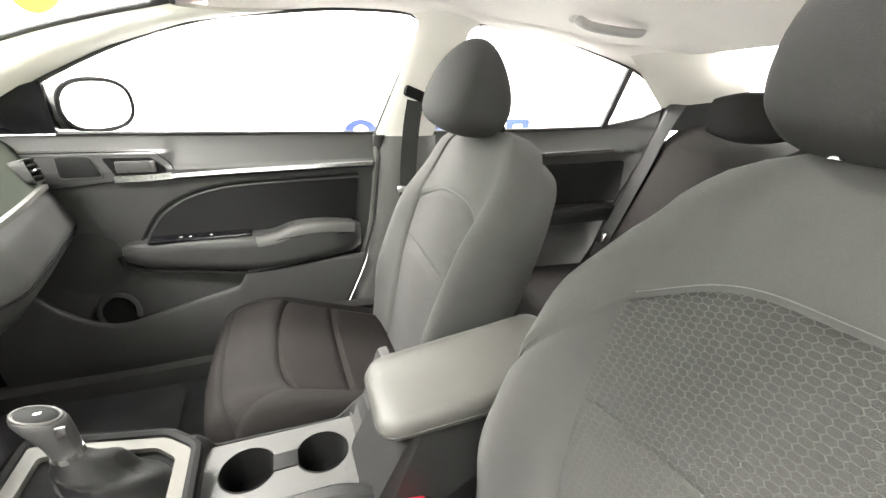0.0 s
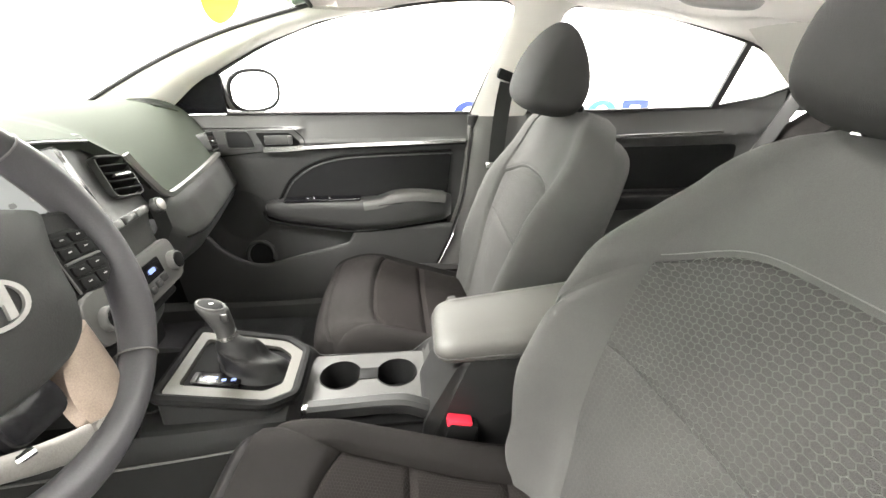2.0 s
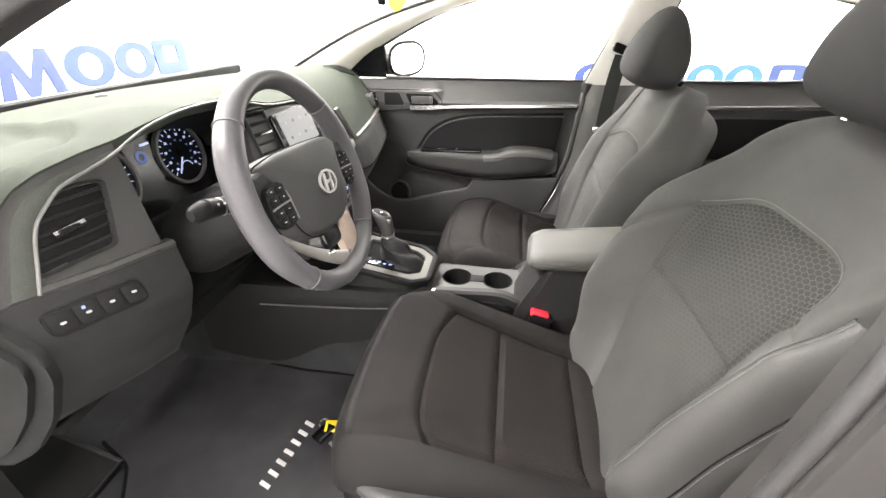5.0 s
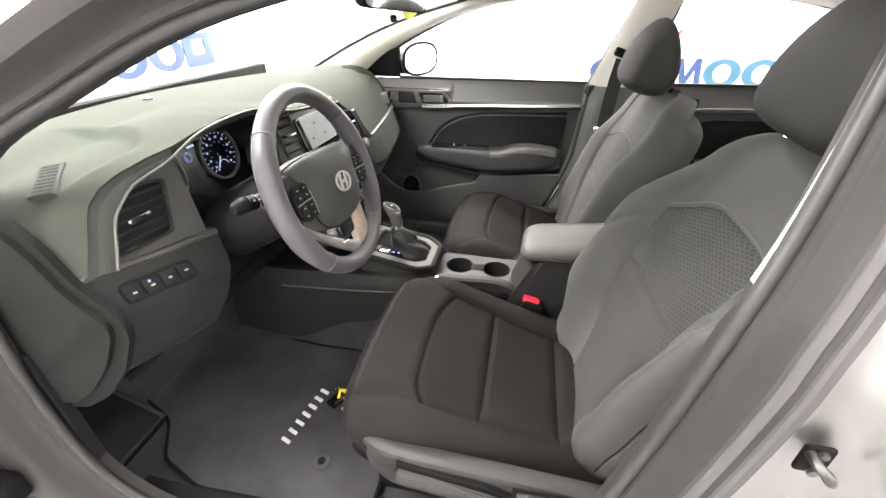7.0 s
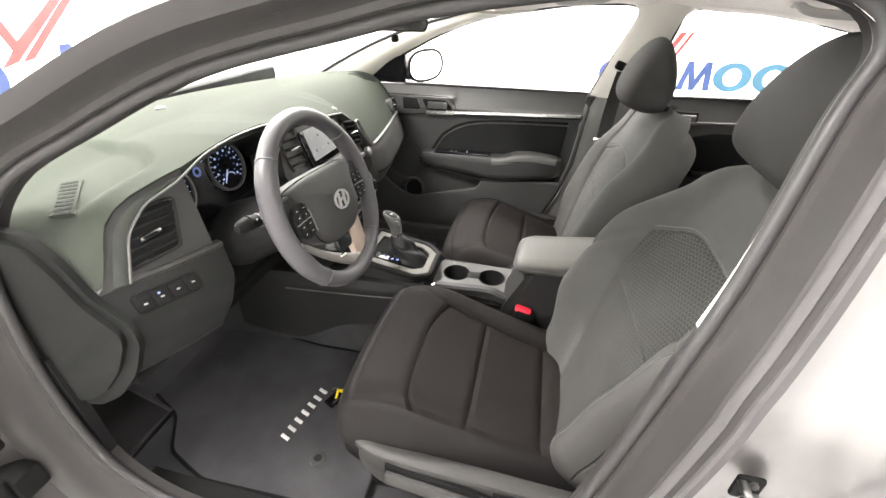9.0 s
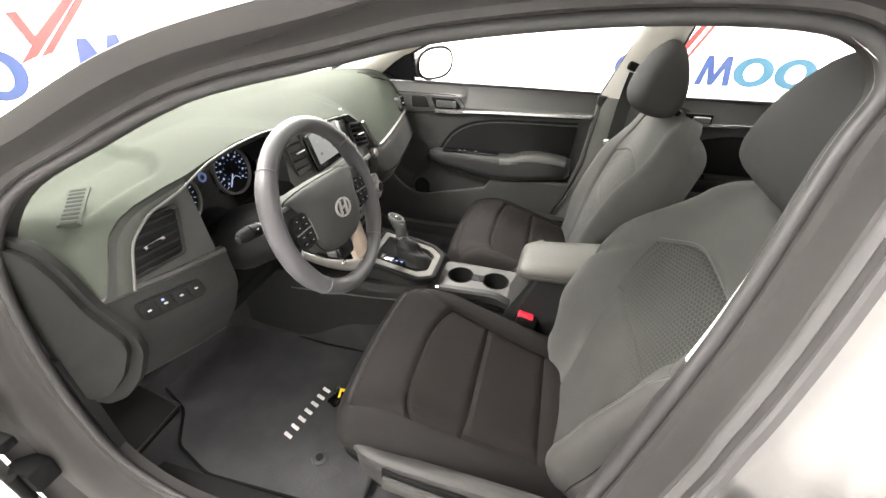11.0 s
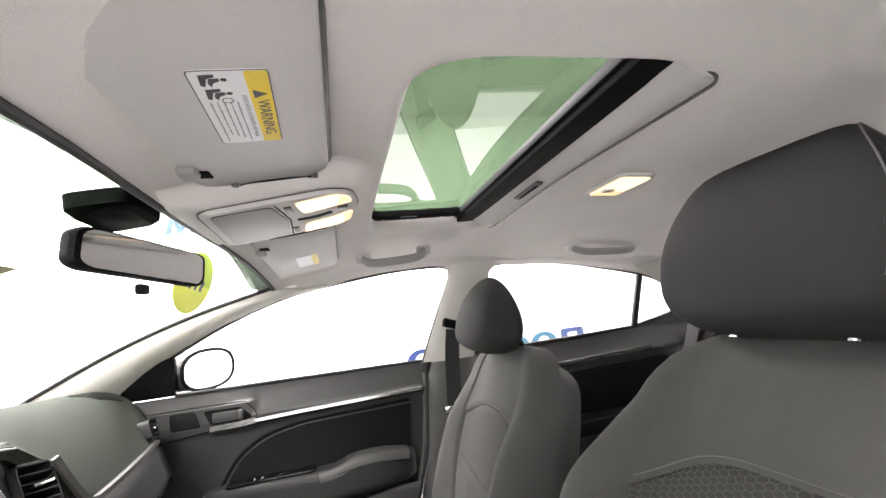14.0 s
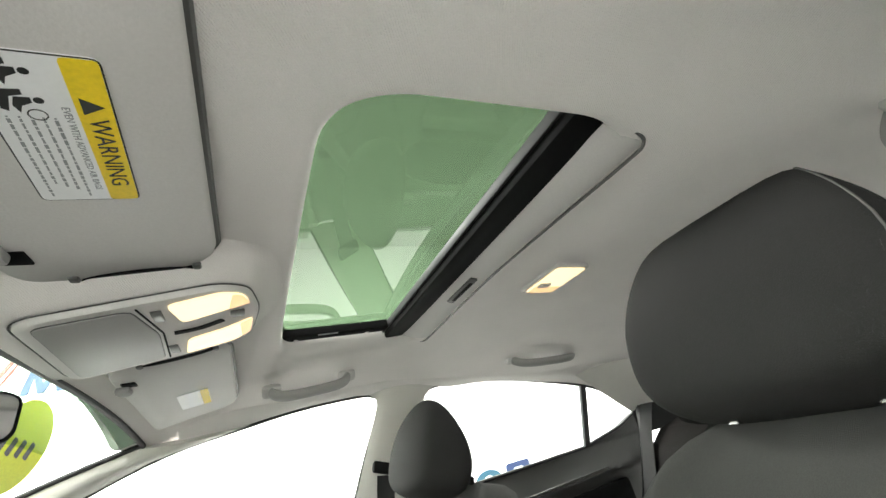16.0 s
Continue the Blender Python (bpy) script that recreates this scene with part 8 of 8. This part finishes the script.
for i, stop in enumerate((0.063, 0.055, 0.052, 0.046, 0.065)):
    at, words = -0.019, [prism(rect(0.0011, 0.0011, 0, 1, -0.0208, H2 - 0.0300 - 0.0053 * i), (lc + AN * 0.0005, AX, AY), 0.0002)]
    while at < stop:
        wdt = rng.uniform(0.0022, 0.0062)
        words.append(prism(rect(wdt, rng.choice((0.0011, 0.0015, 0.0018)), 0, 1, at + wdt / 2, H2 - 0.0300 - 0.0053 * i), (lc + AN * 0.0005, AX, AY), 0.0002))
        at += wdt + 0.0013
    part("print_line", join_bms(words), GREYINK, lab, smooth=False)
for cx0, cy0 in ((-0.056, -0.0125), (-0.0345, -0.0120)):
    seat_shape = [(-0.008, -0.009), (0.007, -0.010), (0.009, -0.007), (-0.003, -0.004), (-0.005, 0.002), (-0.009, 0.002)]
    body_shape = [(-0.003, -0.003), (0.004, -0.005), (0.010, -0.003), (0.004, -0.001), (0.001, 0.004), (-0.003, 0.004)]
    for q in (seat_shape, body_shape):
        part("pictogram", prism([(cx0 + a, cy0 + b + (0.0006 if q is body_shape else 0)) for a, b in q], (lc + AN * 0.0005, AX, AY), 0.0002), INK, lab, smooth=False)
    part("pictogram", disc(lc + AX * (cx0 - 0.001) + AY * (cy0 + 0.0078) + AN * 0.0005, AN, 0.0024, 0.0002, 14), INK, lab, smooth=False)
part("pictogram", annulus(lc + AX * -0.0235 + AY * -0.0075 + AN * 0.0005, AN, 0.0040, 0.0047, 0.0002, 20), INK, lab, smooth=False)

_, _z = visor(1, "light grey passenger sun visor with a small label")
pz = _z(-0.035, 0.40) - 0.0203
plab = tagged(link("visor_label", prism(rect(0.054, 0.094, 0.003, 2), ((-0.035, 0.395, pz), (1, 0, 0.15), (0, 1, -0.105)), -0.0006), PAPER), "small white and yellow label on the visor", "label")
part("yellow_band", prism(rect(0.014, 0.094, 0.003, 2, 0.019), ((-0.035, 0.395, pz - 0.0008), (1, 0, 0.15), (0, 1, -0.105)), -0.0004), YELLOW, plab, smooth=False)


def grab_handle(x0, x1, y0, y1, z0, z1, label):
    g = thing("grab_handle", label, "grab handle", "roof grab handles")
    a, b = Vector((x0, y0, z0)), Vector((x1, y1, z1))
    d = (b - a)
    inn = Vector((0, -0.75 if y0 > 0 else 0.75, -0.65)).normalized()
    pts = smooth_line([a - inn * 0.006, a + d * 0.02 + inn * 0.022, a + d * 0.16 + inn * 0.040, a + d * 0.5 + inn * 0.044, a + d * 0.84 + inn * 0.040, a + d * 0.98 + inn * 0.022, b - inn * 0.006], 5)
    # grip colour darker than the headliner, in place of shading on it
    part("grip", sweep(pts, ring_section(0.0135, 12, 0.75), inn), HANDLE, g, "light grey grip, darkened in place of its shading")
    for p in (a, b):
        part("mount", rbox(p + inn * 0.004, (0.044, 0.024, 0.030), 0.008, Euler((radians(40 if y0 > 0 else -40), 0, 0)).to_matrix()), VISOR, g)
    return g


grab_handle(0.66, 0.85, -0.535, -0.530, 1.312, 1.303, "light grey roof grab handle above the rear door")
grab_handle(0.115, 0.300, 0.505, 0.515, 1.326, 1.338, "light grey folding grab handle above the front passenger window")
grab_handle(0.825, 1.055, 0.530, 0.522, 1.308, 1.298, "light grey folding grab handle above the rear window")
hook = thing("coat_hook", "small light grey coat hook on the roof rail", "hook")
part("hook_body", rbox((0.92, -0.555, 1.300), (0.03, 0.02, 0.03), 0.008), VISOR, hook)


def inner_mirror():
    m = thing("rear_view_mirror", "black framed rear-view mirror under the windscreen top", "mirror")
    c = Vector((-0.243, -0.020, 1.271))
    ax = Vector((0.376, 0.923, -0.07)).normalized()
    nz = Vector((0.90, -0.38, -0.06)).normalized()
    up = nz.cross(ax).normalized()
    nz = ax.cross(up).normalized()
    out = round_poly([(-0.116, -0.020), (-0.098, -0.028), (0.108, -0.028), (0.118, -0.016), (0.116, 0.024), (0.100, 0.029), (-0.100, 0.029), (-0.116, 0.020)], 0.014, 4)
    loops = []
    for k, dz in ((0.55, -0.040), (0.86, -0.034), (1.0, -0.016), (1.02, 0.0), (0.99, 0.006), (0.945, 0.006)):
        loops.append([c + ax * a * k + up * b * k + nz * dz for a, b in out])
    part("housing", loft(loops), MATTE, m, "black mirror housing")
    part("mirror_glass", prism([(a * 0.93, b * 0.9) for a, b in out], (c + nz * 0.0045, ax, up), 0.003), MIRROR, m, "mirror glass")
    part("night_lever", rbox(c + up * -0.044 + nz * -0.004, (0.014, 0.024, 0.016), 0.004), MATTE, m)
    part("stem", tube(smooth_line([c - nz * 0.03, c - nz * 0.05 + Vector((-0.01, 0.01, 0.03)), (-0.33, -0.01, 1.312)], 4), 0.012, 10), MATTE, m, "black mirror stem")
    part("camera_cover", loft([[(-0.262 + a * k, -0.07 + b * k, z + 0.10 * a) for a, b in rect(0.080, 0.125, 0.022, 4)] for k, z in ((1.0, 1.350), (0.97, 1.330), (0.8, 1.322))]), MATTE, m, "black cover behind the mirror")
    return m


inner_mirror()
st = thing("windscreen_sticker", "round yellow-green sale sticker on the windscreen", "sticker")
sc = Vector(wind_fn(0.825, 0.835)) + Vector((0.012, 0, 0.0))
tu = (Vector(wind_fn(0.88, 0.835)) - Vector(wind_fn(0.72, 0.835))).normalized()
tv = (Vector(wind_fn(0.8, 0.88)) - Vector(wind_fn(0.8, 0.79))).normalized()
tu = (tu * 0.45 + Vector((0.0, 0.0, 1.0))).normalized()
part("film", prism([(0.078 * math.cos(2 * math.pi * k / 40), 0.078 * math.sin(2 * math.pi * k / 40)) for k in range(40)], (sc, tv, tu), 0.001), YELLOW_FILM, st)
for k in range(4):
    part("mark", prism(round_poly([(-0.045 + 0.024 * k, -0.014), (-0.033 + 0.024 * k, -0.018), (-0.029 + 0.024 * k, 0.010), (-0.041 + 0.024 * k, 0.014)], 0.004), (sc + tv.cross(tu) * 0.0012, tv, tu), 0.0004), SATIN, st)

yu = (Vector(wind_fn(0.76, 0.46)) - Vector(wind_fn(0.68, 0.46))).normalized()
ys = thing("windscreen_label", "small olive yellow label on the windscreen", "sticker")
part("label_film", prism(rect(0.110, 0.050, 0.004, 2), (Vector(wind_fn(0.72, 0.46)) + Vector((0.010, 0, -0.006)), (0, 1, 0), yu), 0.0008), OLIVE, ys)


# ---- footwell ----
def footwell():
    m = tagged(link("floor_mat", prism(round_poly([(-0.96, -0.170), (-0.905, -0.172), (-0.898, -0.108), (-0.844, -0.102), (-0.754, -0.149), (-0.52, -0.174), (-0.38, -0.172), (-0.18, -0.19), (-0.18, -0.66), (-0.30, -0.66), (-0.60, -0.665), (-0.728, -0.618), (-0.80, -0.52), (-0.955, -0.455)], 0.022, 5), ((0, 0, 0.272), (1, 0, 0), (0, 1, 0)), 0.012, 0.004), MATCLOTH), "dark grey carpet floor mat with bound edge and metal lettering", "floor mat")
    out = [Vector((x, y, 0.2835)) for x, y in round_poly([(-0.96, -0.170), (-0.905, -0.172), (-0.898, -0.108), (-0.844, -0.102), (-0.754, -0.149), (-0.52, -0.174), (-0.38, -0.172), (-0.18, -0.19), (-0.18, -0.66), (-0.30, -0.66), (-0.60, -0.665), (-0.728, -0.618), (-0.80, -0.52), (-0.955, -0.455)], 0.022, 5)]
    part("binding", tube(out, 0.0045, 6, True), MATTE, m, "black bound edge")
    part("mat_clip", disc((-0.337, -0.553, 0.284), (0, 0, 1), 0.021, 0.006, 24, 0.002), PLASTIC, m, "grey round mat fixing")
    part("clip_centre", disc((-0.337, -0.553, 0.290), (0, 0, 1), 0.010, 0.002, 16), PLASTIC_LO, m)
    a, b = Vector((-0.455, -0.516, 0.2845)), Vector((-0.424, -0.351, 0.2845))
    d = (b - a).normalized()
    q = Vector((0, 0, 1)).cross(d)
    for i in range(7):
        c = a.lerp(b, (i + 0.0) / 6.0)
        part("mat_badge", prism([(-0.0065, -0.0135), (0.0030, -0.0135), (0.0075, 0.0135), (-0.0020, 0.0135)], (c, d, q), 0.003, 0.001), BADGE, m, "plain metal badge bar")
    # keys with tag
    k = thing("car_key", "black car key with yellow paper tag on the mat", "key")
    part("key_body", rbox((-0.375, -0.372, 0.290), (0.035, 0.055, 0.012), 0.005, Euler((0, 0, radians(-25))).to_matrix()), BLACK, k, "black key fob")
    part("key_ring", tube([Vector((-0.385 + 0.013 * math.cos(t), -0.345 + 0.013 * math.sin(t), 0.290)) for t in (2 * math.pi * j / 20 for j in range(20))], 0.0014, 6, True), CHROME, k, "steel ring")
    part("tag", rbox((-0.352, -0.352, 0.293), (0.052, 0.034, 0.002), 0.0008, Euler((0, radians(6), radians(12))).to_matrix()), YELLOW, k, "yellow paper tag")
    part("key_blade", rbox((-0.335, -0.405, 0.286), (0.042, 0.008, 0.003), 0.001, Euler((0, 0, radians(-35))).to_matrix()), SILVER, k, "steel key blade")
    # pedals
    p = thing("brake_pedal", "black rubber brake pedal on a steel arm", "pedal")
    part("pedal_pad", rbox((-0.690, -0.424, 0.570), (0.100, 0.052, 0.022), 0.007, Euler((0, radians(-26), radians(28))).to_matrix()), SATIN, p, "worn rubber pedal pad")
    part("pedal_arm", tube(smooth_line([(-0.70, -0.424, 0.575), (-0.80, -0.40, 0.62), (-0.84, -0.38, 0.75)], 4), 0.010, 8), MATTE, p)
    f = thing("foot_rest", "black carpeted foot rest beside the pedals", "foot rest")

    def fr(s, t):
        return Vector((-1.03 + 0.225 * s, -0.700 + (0.160 + 0.015 * s) * t, 0.47 - 0.165 * s))
    part("rest_pad", grid(fr, 8, 6, thick=lambda s, t: fr(s, t) + Vector((-0.02, 0, -0.05))), PLASTIC_LO, f)
    part("rest_edge", tube([fr(0, 1), fr(0.5, 1), fr(1, 1), fr(1, 0.5), fr(1, 0)], 0.006, 8), RUBBER, f)
    structure("kick_panel", grid(lambda s, t: (-1.05 + 0.36 * s, -0.725 + 0.02 * math.sin(math.pi * s), 0.28 + 0.48 * t), 8, 8, thick=lambda s, t: (-1.05 + 0.36 * s, -0.745, 0.28 + 0.48 * t)), PLASTIC_LO, "black kick panel beside the foot rest", "trim")
    structure("kick_panel", grid(lambda s, t: (-1.05 + 0.36 * s, 0.715, 0.28 + 0.6 * t), 4, 4, thick=lambda s, t: (-1.05 + 0.36 * s, 0.735, 0.28 + 0.6 * t)), PLASTIC_LO, "black kick panel of the passenger footwell", "trim")
    t = structure("tunnel_carpet", grid(lambda s, t: (-1.0 + 0.72 * s, -0.185 + 0.05 * t + 0.015 * math.sin(math.pi * s), 0.27 + 0.20 * t * (1 - 0.35 * s)), 14, 8, thick=lambda s, t: (-1.0 + 0.72 * s, -0.12, 0.27 + 0.20 * t * (1 - 0.35 * s))), CARPET, "grey carpet on the tunnel side", "carpet")
    tagged(link("floor_mat", prism(round_poly([(-0.95, 0.17), (-0.30, 0.19), (-0.30, 0.64), (-0.72, 0.66), (-0.95, 0.60)], 0.05, 4), ((0, 0, 0.272), (1, 0, 0), (0, 1, 0)), 0.012, 0.004), MATCLOTH), "dark grey carpet mat in the passenger footwell", "floor mat")
    structure("dash_underside", rbox((-0.78, -0.05, 0.685), (0.42, 1.30, 0.02), 0.006), MATTE, "black closing panel under the dashboard", "panel")


footwell()
